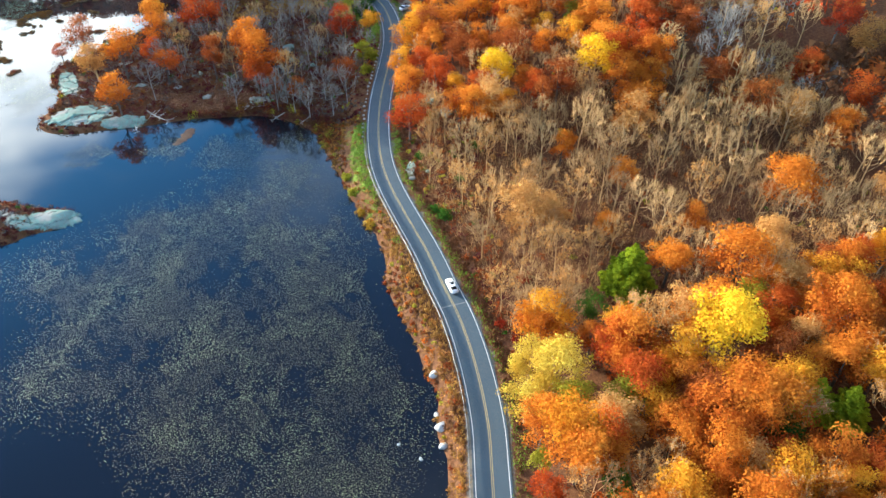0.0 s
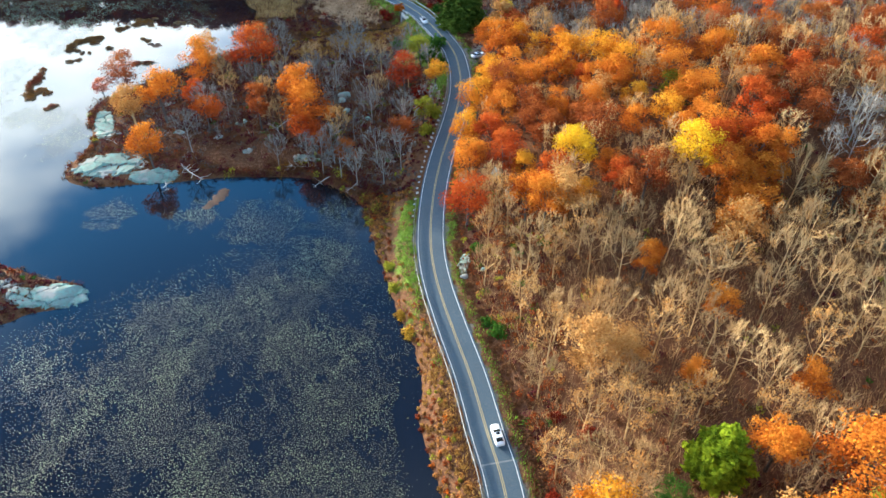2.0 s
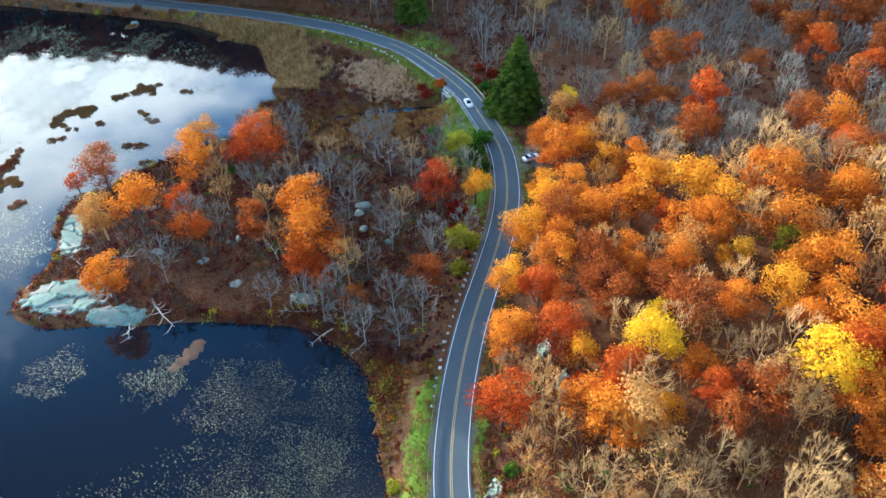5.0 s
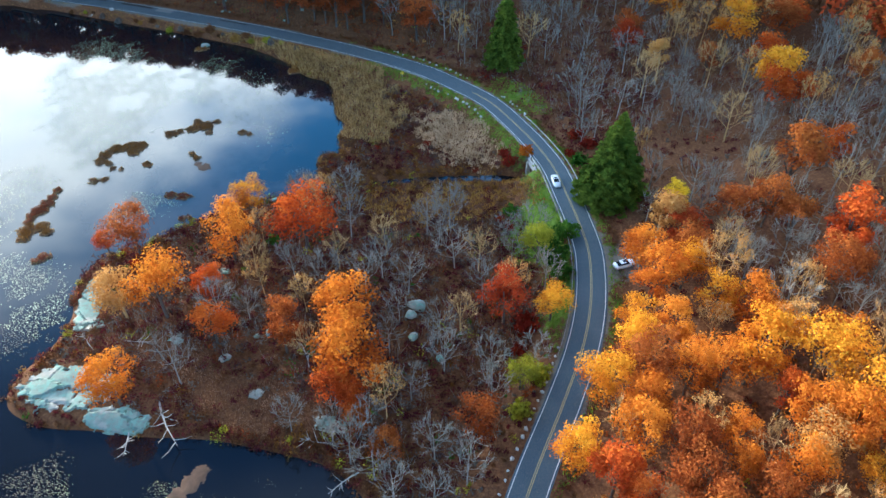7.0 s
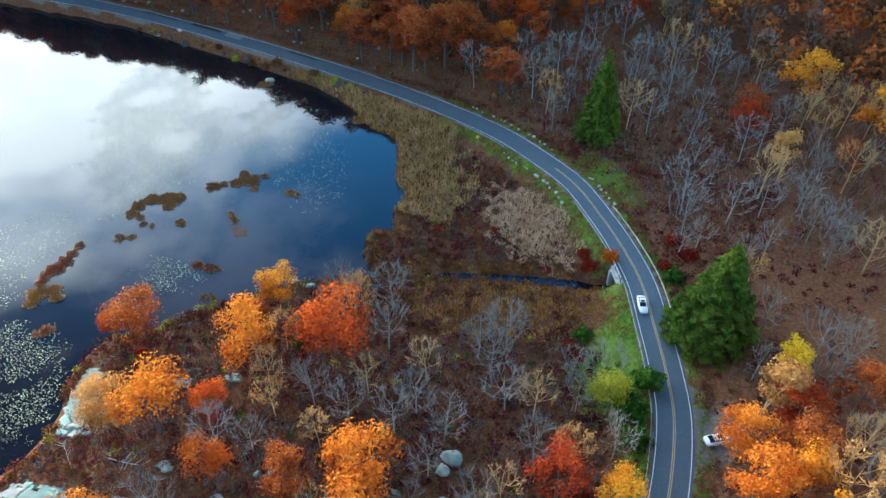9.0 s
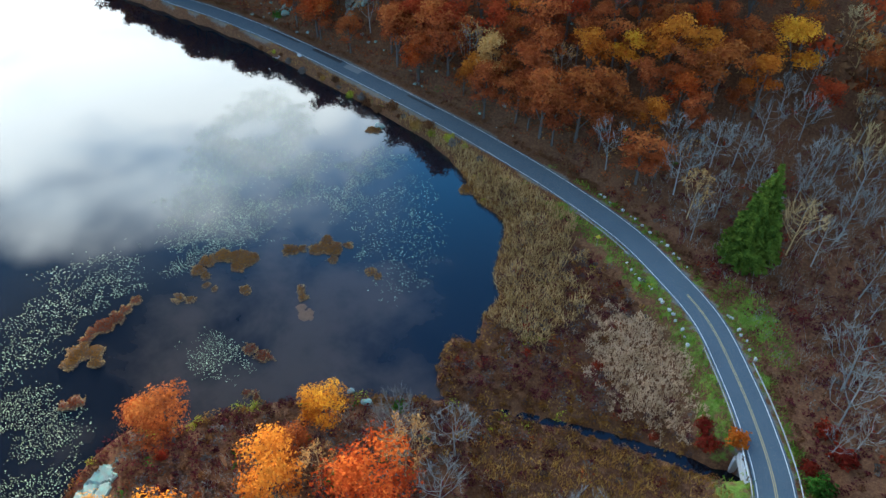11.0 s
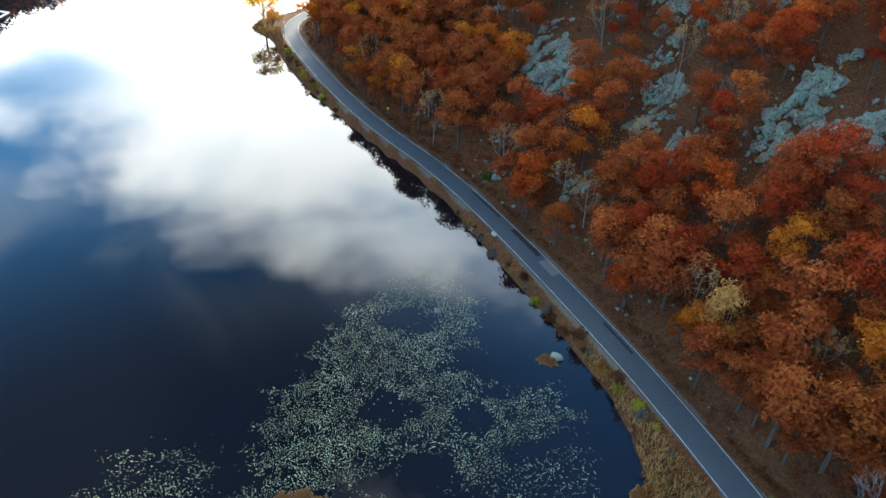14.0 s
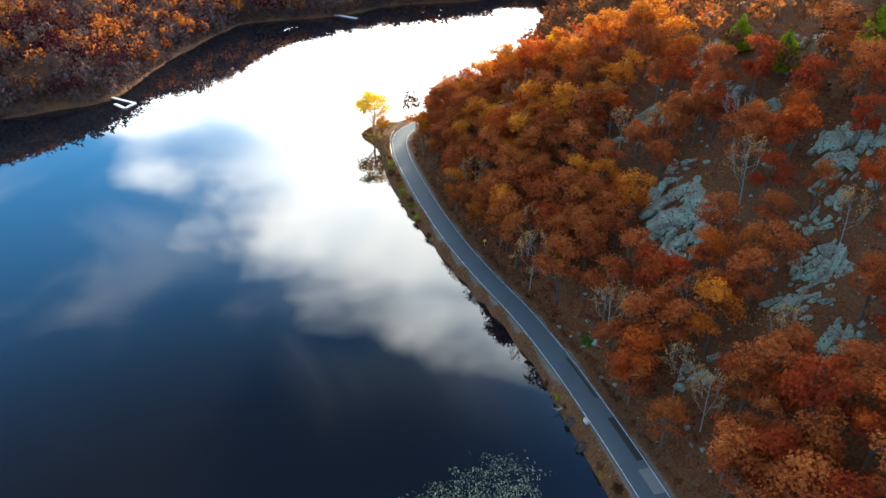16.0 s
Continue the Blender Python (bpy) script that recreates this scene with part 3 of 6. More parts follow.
def leafy_meshes(seed, tall=13.0, radius=4.4, base=3.6, count=13, leaves=2150, size=0.238):
    rng = np.random.default_rng(seed)
    lobes = lobes_of(rng, radius, base, tall, count)
    weight = lobes[:, 3] ** 2
    pick = rng.choice(len(lobes), leaves, p=weight / weight.sum())
    way = rng.normal(size=(leaves, 3))
    way[:, 2] = np.where(way[:, 2] < -0.55, -way[:, 2], way[:, 2])
    way /= np.linalg.norm(way, axis=1)[:, None]
    at = lobes[pick, :3] + way * (lobes[pick, 3:] * rng.uniform(0.40, 1.18, (leaves, 1))) * (1, 1, 0.95)
    q, f = flakes(rng, at, way + rng.normal(size=(leaves, 3)) * 0.55 + (0, 0, 0.25), size)
    crown = mesh_of("crown", q, f, "leaf_orange")
    verts, faces = [], []
    top = tall * 0.62
    lean = rng.uniform(-0.4, 0.4, 2)
    tube([(0, 0, -0.5), (lean[0] * 0.3, lean[1] * 0.3, top * 0.5), (lean[0], lean[1], top)], (0.24, 0.17, 0.07), 6, verts, faces)
    for x, y, z, r in lobes[:6]:
        u = rng.uniform(0.3, 0.75)
        tube([(lean[0] * u, lean[1] * u, top * u), (x * 0.5, y * 0.5, (top * u + z) * 0.52), (x, y, z)], (0.10, 0.07, 0.03), 3, verts, faces)
    return mesh_of("trunk", verts, faces, "bark"), crown


def bare_meshes(seed, tall=13.0, spread=1.0, limbs=10, branches=5, twigs=17, leaves=0, thick=0.022):
    """A leafless tree: trunk and rising limbs in one mesh, the fine dome of twigs in another."""
    rng = np.random.default_rng(seed)
    verts, faces, tv, tf, tips = [], [], [], [], []
    lean = Vector((rng.uniform(-0.6, 0.6), rng.uniform(-0.6, 0.6), 0))
    stem = [Vector((0, 0, -0.5)), lean * 0.4 + Vector((0, 0, tall * 0.26)), lean + Vector((0, 0, tall * 0.55)), lean * 1.4 + Vector((0, 0, tall * 0.86))]
    tube(stem, (0.17, 0.125, 0.075, 0.025), 5, verts, faces)
    centre, wide, high = lean + Vector((0, 0, tall * 0.60)), tall * 0.31 * spread, tall * 0.40

    def dome(a, lift, r):
        return centre + Vector((math.cos(a) * math.cos(lift) * wide, math.sin(a) * math.cos(lift) * wide, math.sin(lift) * high)) * r

    for k in range(limbs):
        u = 0.22 + 0.55 * (k + rng.uniform(0, 0.8)) / limbs
        o = stem[1].lerp(stem[2], (u - 0.26) / 0.29) if u < 0.55 else stem[2].lerp(stem[3], (u - 0.55) / 0.31)
        a, lift = k * 2.4 + rng.uniform(-0.5, 0.5), rng.uniform(0.05, 0.35) + 1.0 * (u - 0.22) / 0.55 * rng.uniform(0.6, 1)
        end = dome(a, lift, rng.uniform(0.78, 0.95))
        out = Vector((math.cos(a), math.sin(a), 0))
        mid = o.lerp(end, 0.5) + out * (end - o).length * 0.13 - Vector((0, 0, 0.05 * tall * rng.uniform(0.2, 1)))
        tube([o, mid, end], (0.062, 0.040, 0.015), 3, verts, faces)
        for j in range(branches):
            v = 0.30 + 0.70 * (j + rng.uniform(0, 0.8)) / branches
            b0 = o.lerp(mid, v / 0.5) if v < 0.5 else mid.lerp(end, min(1, (v - 0.5) / 0.5))
            b1 = dome(a + rng.normal() * 0.42, lift + rng.normal() * 0.28 + 0.1, rng.uniform(0.82, 1.04))
            b1 = b0 + (b1 - b0) * min(1.0, 0.30 * tall / max((b1 - b0).length, 0.01))
            spike(b0, b1, 0.034, verts, faces)
            for i in range(twigs):
                c0 = b0.lerp(b1, rng.uniform(0.25, 1))
                e = ((c0 - centre).normalized() * 0.55 + (b1 - b0).normalized() * 0.6 + Vector((0, 0, 0.45)) + Vector(rng.normal(size=3)) * 0.42).normalized()
                c1 = c0 + e * tall * rng.uniform(0.05, 0.12)
                spike(c0, c1, thick, tv, tf)
                tips.append(c0.lerp(c1, 0.7))
    made = [mesh_of("trunk", verts, faces, "bark_pale"), mesh_of("twigs", tv, tf, "bark_pale")]
    if leaves:
        at = np.array(tips)[rng.choice(len(tips), leaves)] + rng.normal(size=(leaves, 3)) * 0.25
        q, f = flakes(rng, at, rng.normal(size=(leaves, 3)), 0.16)
        made.append(mesh_of("leaves", q, f, "leaf_tan"))
    return made


def conifer_meshes(seed, tall=17.0, radius=4.0, whorls=26, size=0.25, droop=0.22, mat="leaf_spruce"):
    rng = np.random.default_rng(seed)
    at, nrm = [], []
    for k in range(whorls):
        u = k / (whorls - 1)
        z, reach = tall * (0.06 + 0.93 * u), radius * (1 - u) ** 0.8 + 0.15
        arms = int(5 + 11 * (1 - u))
        for j in range(arms):
            a, r = 6.283 * (j + rng.uniform(0, 0.7)) / arms + k, reach * rng.uniform(0.78, 1.12)
            for s in np.arange(0.22, 1.01, 0.19 / max(r, 0.6)):
                x = r * s
                for lat in (-1, -0.5, 0, 0.5, 1):
                    w2 = 0.24 * r * (1 - s * 0.75) * lat * rng.uniform(0.8, 1.2)
                    at.append((math.cos(a) * x - math.sin(a) * w2, math.sin(a) * x + math.cos(a) * w2, z - droop * x + 0.10 * x * s + rng.uniform(-0.15, 0.15)))
                    nrm.append((math.cos(a) * 0.5, math.sin(a) * 0.5, 1.0))
    at, nrm = np.array(at), np.array(nrm)
    q, f = cards(rng, at, nrm + rng.normal(size=nrm.shape) * 0.55, size, 1.5)
    verts, faces = [], []
    tube([(0, 0, -0.5), (0, 0, tall * 0.5), (0, 0, tall * 0.97)], (0.26, 0.15, 0.03), 6, verts, faces)
    return mesh_of("trunk", verts, faces, "bark"), mesh_of("crown", q, f, mat)


def shrub_mesh(seed, leaves=150, size=0.16):
    rng = np.random.default_rng(seed)
    way = rng.normal(size=(leaves, 3))
    way[:, 2] = np.abs(way[:, 2])
    way /= np.linalg.norm(way, axis=1)[:, None]
    bulge = 1 + 0.28 * np.sin(way[:, :1] * 5 + seed) * np.cos(way[:, 1:2] * 4)
    at = way * rng.uniform(0.45, 1.05, (leaves, 1)) * bulge * (1, 1, 0.9)
    q, f = flakes(rng, at, way + rng.normal(size=way.shape) * 0.6, size)
    return mesh_of("shrub", q, f, "leaf_brown")


LEAFY = [leafy_meshes(100 + k, count=18 + k % 4, radius=4.0 + 0.25 * (k % 4), base=3.0 + 0.5 * (k % 3), leaves=3500, size=0.168) for k in range(8)]
LEAFY_FAR = [leafy_meshes(120 + k, count=15 + k % 4, radius=4.0 + 0.25 * (k % 4), base=3.4 + 0.5 * (k % 3), leaves=2150, size=0.222) for k in range(6)]
LEAFY_BIG = [leafy_meshes(140 + k, count=22 + k % 4, radius=4.1 + 0.25 * (k % 3), base=2.8 + 0.5 * (k % 3), leaves=5600, size=0.145) for k in range(6)]
BARE = [bare_meshes(200 + k, spread=0.85 + 0.12 * (k % 4)) for k in range(6)]
GREY = [bare_meshes(250 + k, tall=11.5, spread=1.1 + 0.1 * (k % 3), limbs=11, branches=5, twigs=15) for k in range(5)]
GREY_FAR = [bare_meshes(270 + k, tall=11.5, spread=1.1 + 0.1 * (k % 3), limbs=9, branches=4, twigs=11, thick=0.028) for k in range(5)]
HALF_FAR = [bare_meshes(320 + k, spread=0.95, limbs=8, branches=4, twigs=9, leaves=520, thick=0.024) for k in range(4)]
HALF = [bare_meshes(300 + k, spread=1.0, limbs=9, twigs=14, leaves=650) for k in range(4)]
SPRUCE = [conifer_meshes(400 + k) for k in range(2)]
PINE = [conifer_meshes(410 + k, tall=10.0, radius=3.6, whorls=14, size=0.24, droop=-0.32, mat="leaf_pine") for k in range(2)]

LOOKS = {
    "orange": ("oak_tree", "oak with a full orange autumn crown", "leaf_orange", "bark"),
    "gold": ("hickory_tree", "hickory with a golden-orange autumn crown", "leaf_gold", "bark"),
    "yellow": ("birch_tree", "tree with a bright yellow autumn crown", "leaf_yellow", "bark_pale"),
    "rust": ("red_oak_tree", "oak with a dull rust-brown autumn crown", "leaf_rust", "bark"),
    "copper": ("scarlet_oak_tree", "oak with a coppery rust-red autumn crown", "leaf_copper", "bark"),
    "straw": ("ash_tree", "tree with a pale straw-yellow autumn crown", "leaf_straw", "bark_pale"),
    "scarlet": ("red_maple_tree", "maple with a scarlet-orange autumn crown", "leaf_scarlet", "bark"),
    "red": ("maple_tree", "maple with a deep red autumn crown", "leaf_red", "bark"),
    "tan": ("beech_tree", "beech with a pale tan withered crown", "leaf_tan", "bark_pale"),
    "olive": ("willow_tree", "tree with a yellow-green turning crown", "leaf_olive", "bark"),
    "green": ("leafy_tree", "tree still in dull green leaf", "leaf_green", "bark"),
}
tree_rng = random.Random(7)


def tree(look_name, x, y, tall=13.0, radius=4.4, group="trees of the wooded slope", z=None):
    """One tree of the named look, standing on the ground."""
    r = tree_rng
    z = height_at(x, y) if z is None else z
    turn, radius = r.uniform(0, 360), radius * 1.1
    if y > 305 and x < -95 and look_name not in ("spruce", "pine"):      # taller trees on the steep slope
        tall, radius = tall * 1.12, radius * 1.0
    if look_name in ("bare", "grey", "half"):
        meshes = r.choice({"half": HALF if y < 240 else HALF_FAR, "grey": GREY if y < 240 else GREY_FAR, "bare": BARE}[look_name])
        bark = "bark_grey" if look_name == "grey" or (y > 305 and x < -95) else "bark_pale"
        label = {"bare": "leafless tree with pale tan branches", "grey": "leafless tree with silver-grey branches", "half": "nearly bare tree with a few tan leaves"}[look_name]
        k = tall / 13.0
        ob = thing({"bare": "bare_tree", "grey": "grey_birch_tree", "half": "withered_tree"}[look_name], pose(x, y, z, 0, 0, turn) @ Matrix.Diagonal((k * r.uniform(0.9, 1.15), k * r.uniform(0.9, 1.15), k, 1)), label, "tree", group)
        part("trunk", meshes[0], ob, mat=bark)
        tagged(part("branchwork", meshes[1], ob, mat=bark), kind="stuff")
        if look_name == "half":
            tagged(part("foliage", meshes[2], ob), kind="stuff")
        return ob
    if look_name in ("spruce", "pine"):
        meshes = r.choice(SPRUCE if look_name == "spruce" else PINE)
        k = tall / (17.0 if look_name == "spruce" else 10.0)
        wide = radius / (4.0 if look_name == "spruce" else 3.6)
        ob = thing(look_name + "_tree", pose(x, y, z, 0, 0, turn) @ Matrix.Diagonal((wide, wide, k, 1)), "tall dark green spruce" if look_name == "spruce" else "light green young pine", "tree", group)
        part("trunk", meshes[0], ob)
        part("crown", meshes[1], ob)
        return ob
    name, label, leaf, bark = LOOKS[look_name]
    meshes = r.choice(LEAFY_FAR if y > 240 else LEAFY_BIG if y < 135 and radius > 5 else LEAFY)
    wide = radius / 4.4
    ob = thing(name, pose(x, y, z, 0, 0, turn) @ Matrix.Diagonal((wide, wide * r.uniform(0.88, 1.12), tall / 13.0, 1)), label, "tree", group)
    part("trunk", meshes[0], ob, mat=bark)
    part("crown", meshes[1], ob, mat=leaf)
    return ob

# ---- trees that stand out, kind by kind: x, y, height, crown radius ----
def trees(look_name, rows, group="trees of the wooded slope"):
    for x, y, tall, radius in rows:
        tree(look_name, x, y, tall, radius, group)


trees("yellow", [(48.4, 83.4, 17.0, 8.2), (14.5, 170.5, 13.8, 5.5), (15.9, 178.3, 9.0, 3.6), (39.2, 166.7, 15.4, 6.1), (-4.6, 249.8, 9.4, 3.8), (-428.4, 388.3, 17.0, 7.5)])
trees("olive", [(-28.6, 233.6, 10.5, 4.6), (23.2, 73.7, 10.5, 4.2), (16.9, 63.6, 6.7, 2.7), (37.3, 194.2, 10.6, 4.2), (-23.0, 200.6, 8.3, 3.3)])
trees("straw", [(20.7, 78.2, 14.2, 5.9), (16.4, 81.2, 11.5, 4.8), (15.2, 73.5, 10.5, 4.4)])
trees("scarlet", [(-76.0, 221.6, 17.0, 7.6), (-79.0, 192.1, 10.8, 4.3), (-85.8, 201.0, 9.6, 3.9), (-51.8, 187.2, 10.8, 4.6), (-48.5, 186.0, 9.5, 4.2), (-116.0, 206.5, 7.2, 2.9), (-4.3, 184.4, 12.3, 4.9), (-0.7, 182.7, 9.7, 3.9), (-7.4, 160.1, 13.9, 5.5), (25.5, 240.9, 16.6, 6.6), (17.2, 58.1, 8.6, 3.4)])
trees("pine", [(37.1, 101.6, 12.7, 4.9), (60.7, 71.5, 9.4, 3.6), (65.3, 69.7, 9.3, 3.6), (-276.7, 379.2, 10.4, 4.0), (-259.4, 381.4, 11.6, 4.5), (-249.9, 399.3, 11.1, 4.3)])
trees("green", [(29.3, 94.4, 7.9, 3.2), (54.0, 64.9, 8.7, 3.5), (27.1, 57.8, 8.4, 3.4)])
trees("orange", [(33.9, 80.6, 17.0, 7.5), (55.6, 98.2, 17.0, 7.3), (17.2, 68.1, 13.4, 5.4), (22.0, 61.4, 14.8, 5.9), (44.6, 66.8, 17.0, 6.9), (67.6, 85.8, 17.0, 7.5), (39.5, 57.4, 12.3, 4.9), (59.1, 60.9, 12.5, 5.0), (42.1, 76.8, 10.6, 4.2), (72.2, 119.7, 15.9, 6.4), (41.4, 132.1, 9.4, 3.8), (51.0, 155.5, 12.0, 4.8), (35.0, 117.3, 7.4, 3.0), (-5.2, 224.0, 16.3, 6.5), (35.4, 210.1, 16.4, 6.6), (20.5, 200.2, 12.5, 5.0), (43.0, 188.5, 13.2, 5.3), (28.3, 180.8, 11.0, 4.4), (22.5, 168.0, 9.4, 3.7), (49.7, 232.7, 14.0, 5.6)])
trees("orange", [(-56.5, 202.2, 15.9, 6.6), (-91.9, 194.3, 15.8, 6.3), (-87.4, 174.7, 13.1, 5.6), (-297.0, 325.8, 17.0, 7.3), (-333.2, 320.1, 17.0, 7.5), (-331.0, 329.4, 17.0, 7.5), (-309.9, 343.0, 17.0, 7.5), (-312.6, 312.5, 17.0, 7.4), (-50.7, 191.6, 17.0, 7.6), (-88.5, 212.9, 15.7, 6.3), (38.8, 177.4, 10.5, 4.2), (3.2, 205.2, 12.1, 4.8), (-138.2, 316.9, 12.1, 4.8), (-99.5, 341.3, 15.7, 6.3), (-93.5, 326.5, 11.9, 4.8), (-113.9, 329.6, 14.2, 5.7), (-78.0, 346.4, 15.3, 6.1), (-195.6, 328.3, 14.9, 6.0), (-199.5, 318.2, 9.6, 3.8), (-125.6, 350.0, 16.8, 6.7), (-142.1, 316.8, 7.8, 3.1), (-261.8, 306.5, 17.0, 6.9), (-239.8, 332.2, 13.9, 5.6), (-310.6, 356.0, 17.0, 7.5), (-280.8, 362.6, 17.0, 7.2), (-301.6, 364.3, 17.0, 7.5), (-284.0, 331.5, 17.0, 6.9), (-333.2, 299.9, 17.0, 7.5), (-286.7, 319.1, 17.0, 7.5)])
trees("tan", [(18.2, 118.5, 15.3, 6.1), (110.2, 174.7, 14.5, 5.8), (65.4, 107.2, 12.4, 4.9), (13.6, 156.7, 14.6, 5.9), (-6.6, 241.1, 13.5, 5.4), (-99.4, 191.7, 13.0, 5.2), (-16.4, 309.4, 13.3, 4.4), (-134.9, 319.9, 14.8, 5.9)])
trees("rust", [(56.6, 78.7, 14.0, 5.6), (73.4, 81.0, 11.8, 4.7), (6.2, 186.1, 12.0, 4.8), (16.2, 186.8, 9.5, 3.8), (-5.7, 176.4, 10.6, 4.3), (15.9, 261.6, 17.0, 7.5), (45.2, 289.8, 17.0, 7.5), (59.8, 280.0, 17.0, 6.8), (55.2, 247.1, 14.8, 5.9), (-109.0, 207.9, 14.2, 5.7), (43.2, 208.7, 11.2, 4.5), (11.0, 334.0, 16.5, 6.8), (-86.7, 342.1, 17.0, 7.5), (-107.5, 318.2, 17.0, 7.5), (-103.0, 323.7, 13.8, 5.5), (-60.1, 363.9, 15.4, 6.2), (-53.8, 372.2, 17.0, 6.9), (-106.2, 341.5, 11.9, 4.8), (-96.5, 324.6, 10.1, 4.0)])
trees("half", [(34.3, 58.9, 12.0, 5.0), (55.1, 122.7, 14.2, 5.9), (29.6, 124.2, 13.0, 5.4), (30.9, 107.9, 12.1, 5.0), (12.7, 99.4, 11.7, 4.9), (5.7, 131.7, 12.1, 5.1), (46.6, 109.4, 12.1, 5.0), (83.4, 109.3, 11.9, 5.0), (73.3, 105.3, 11.7, 4.9), (-77.1, 205.9, 9.4, 3.9), (43.4, 200.4, 9.2, 3.8), (36.6, 161.5, 10.2, 4.2), (-190.5, 319.3, 12.4, 5.2), (-184.3, 335.0, 12.1, 5.0), (-366.3, 317.5, 17.0, 7.5), (-266.6, 341.0, 11.2, 4.7), (-181.2, 320.1, 12.5, 5.2), (-213.2, 315.9, 13.5, 5.6), (-201.3, 358.8, 11.0, 4.6)])
trees("red", [(100.8, 175.0, 14.4, 5.7), (3.7, 166.7, 5.5, 2.2), (-66.3, 353.4, 11.9, 4.8), (-168.8, 331.4, 15.2, 6.1), (-144.7, 349.4, 17.0, 7.3), (-140.2, 326.7, 15.1, 6.0), (-220.8, 354.1, 12.0, 4.8), (-241.0, 375.1, 13.7, 5.5), (-220.5, 374.7, 12.5, 5.0)])
trees("gold", [(12.0, 301.0, 17.0, 6.4), (-0.2, 329.0, 17.0, 6.8), (-18.2, 341.0, 16.0, 6.6), (-76.9, 359.4, 17.0, 7.5), (-21.8, 216.6, 8.5, 4.2), (50.4, 56.2, 12.2, 4.9), (60.5, 55.2, 10.1, 4.0), (4.2, 170.9, 10.0, 4.0), (-10.4, 188.0, 12.0, 4.9), (-8.8, 201.7, 13.5, 5.4), (-6.6, 210.2, 12.7, 5.1), (5.5, 222.1, 11.6, 4.7), (11.8, 208.9, 15.9, 6.4), (20.5, 209.3, 15.6, 6.2), (26.7, 201.8, 14.8, 5.9), (34.7, 182.9, 12.0, 4.8), (-91.6, 225.9, 11.8, 4.7), (-6.8, 216.8, 10.6, 4.2), (-106.1, 335.5, 12.3, 4.9)])
trees("bare", [(58.3, 161.1, 17.0, 7.5), (71.5, 159.8, 17.0, 7.5), (33.4, 147.0, 15.8, 6.6), (57.6, 145.8, 17.0, 7.1), (79.9, 143.7, 17.0, 7.5), (89.3, 145.8, 12.5, 5.2), (48.8, 132.2, 14.8, 6.2), (70.2, 143.2, 13.9, 5.8), (64.0, 130.4, 16.1, 6.7), (41.6, 119.0, 14.0, 5.9), (19.2, 100.4, 10.4, 4.4), (66.2, 117.8, 13.8, 5.8), (30.3, 169.2, 12.6, 5.3), (22.2, 185.0, 10.0, 4.2), (36.7, 225.0, 13.2, 5.5), (48.1, 214.9, 14.6, 6.1)])
trees("grey", [(45.4, 248.6, 11.8, 4.9), (35.0, 250.6, 13.5, 5.6), (-32.5, 289.5, 16.5, 6.5), (-44.1, 225.9, 12.3, 5.1), (-35.6, 218.4, 13.2, 5.5), (-50.2, 215.8, 11.8, 4.9), (-32.3, 183.7, 12.4, 5.2), (-25.8, 181.0, 13.3, 5.5), (-26.8, 196.4, 11.8, 4.9), (-37.0, 200.7, 12.2, 5.1), (-53.6, 234.7, 11.3, 4.7), (-29.1, 175.6, 10.7, 4.5), (9.5, 230.7, 14.3, 6.0), (0.6, 248.4, 11.1, 4.6), (-30.2, 281.3, 17.0, 6.8), (-23.0, 289.6, 12.8, 5.0), (-26.5, 278.5, 9.6, 4.0), (-80.1, 316.9, 14.3, 6.0), (-69.7, 315.9, 14.7, 6.1), (-96.6, 315.2, 13.5, 5.6), (-55.6, 326.9, 13.1, 5.5), (-47.3, 324.7, 14.6, 6.1), (-86.8, 324.7, 13.6, 5.7), (-69.7, 329.4, 13.4, 5.6)])
trees("grey", [(-11.1, 307.4, 12.9, 5.4), (-9.5, 248.2, 9.5, 3.9), (-79.7, 320.3, 14.8, 6.2), (-74.2, 331.5, 12.6, 5.2), (-58.7, 335.9, 15.3, 6.4), (-49.1, 336.6, 16.4, 6.8), (-29.2, 275.0, 8.9, 3.7)])
trees("copper", [(-115.9, 315.3, 17.0, 7.3), (-122.9, 322.9, 17.0, 7.5), (-150.0, 319.3, 17.0, 7.5), (-166.2, 316.3, 15.8, 6.3), (-111.9, 314.9, 15.3, 6.1), (-124.0, 316.0, 12.5, 5.0), (-203.0, 316.6, 17.0, 6.9), (-197.5, 337.2, 15.0, 6.0), (-232.5, 311.6, 16.7, 6.7), (-156.2, 320.6, 17.0, 7.1), (-148.8, 330.4, 17.0, 6.8), (-148.2, 343.9, 17.0, 7.5), (-127.1, 328.4, 17.0, 7.4), (-123.5, 319.4, 15.4, 6.2), (-257.8, 307.0, 17.0, 7.1), (-112.7, 323.7, 10.8, 4.3), (-120.0, 315.7, 11.2, 4.5), (-288.7, 311.1, 17.0, 7.5), (-296.7, 302.8, 17.0, 7.5), (-265.5, 312.3, 17.0, 7.5), (-252.3, 319.9, 17.0, 7.5), (-198.2, 323.1, 14.3, 5.7), (-220.0, 323.5, 15.9, 6.4), (-170.5, 318.3, 13.4, 5.4)])
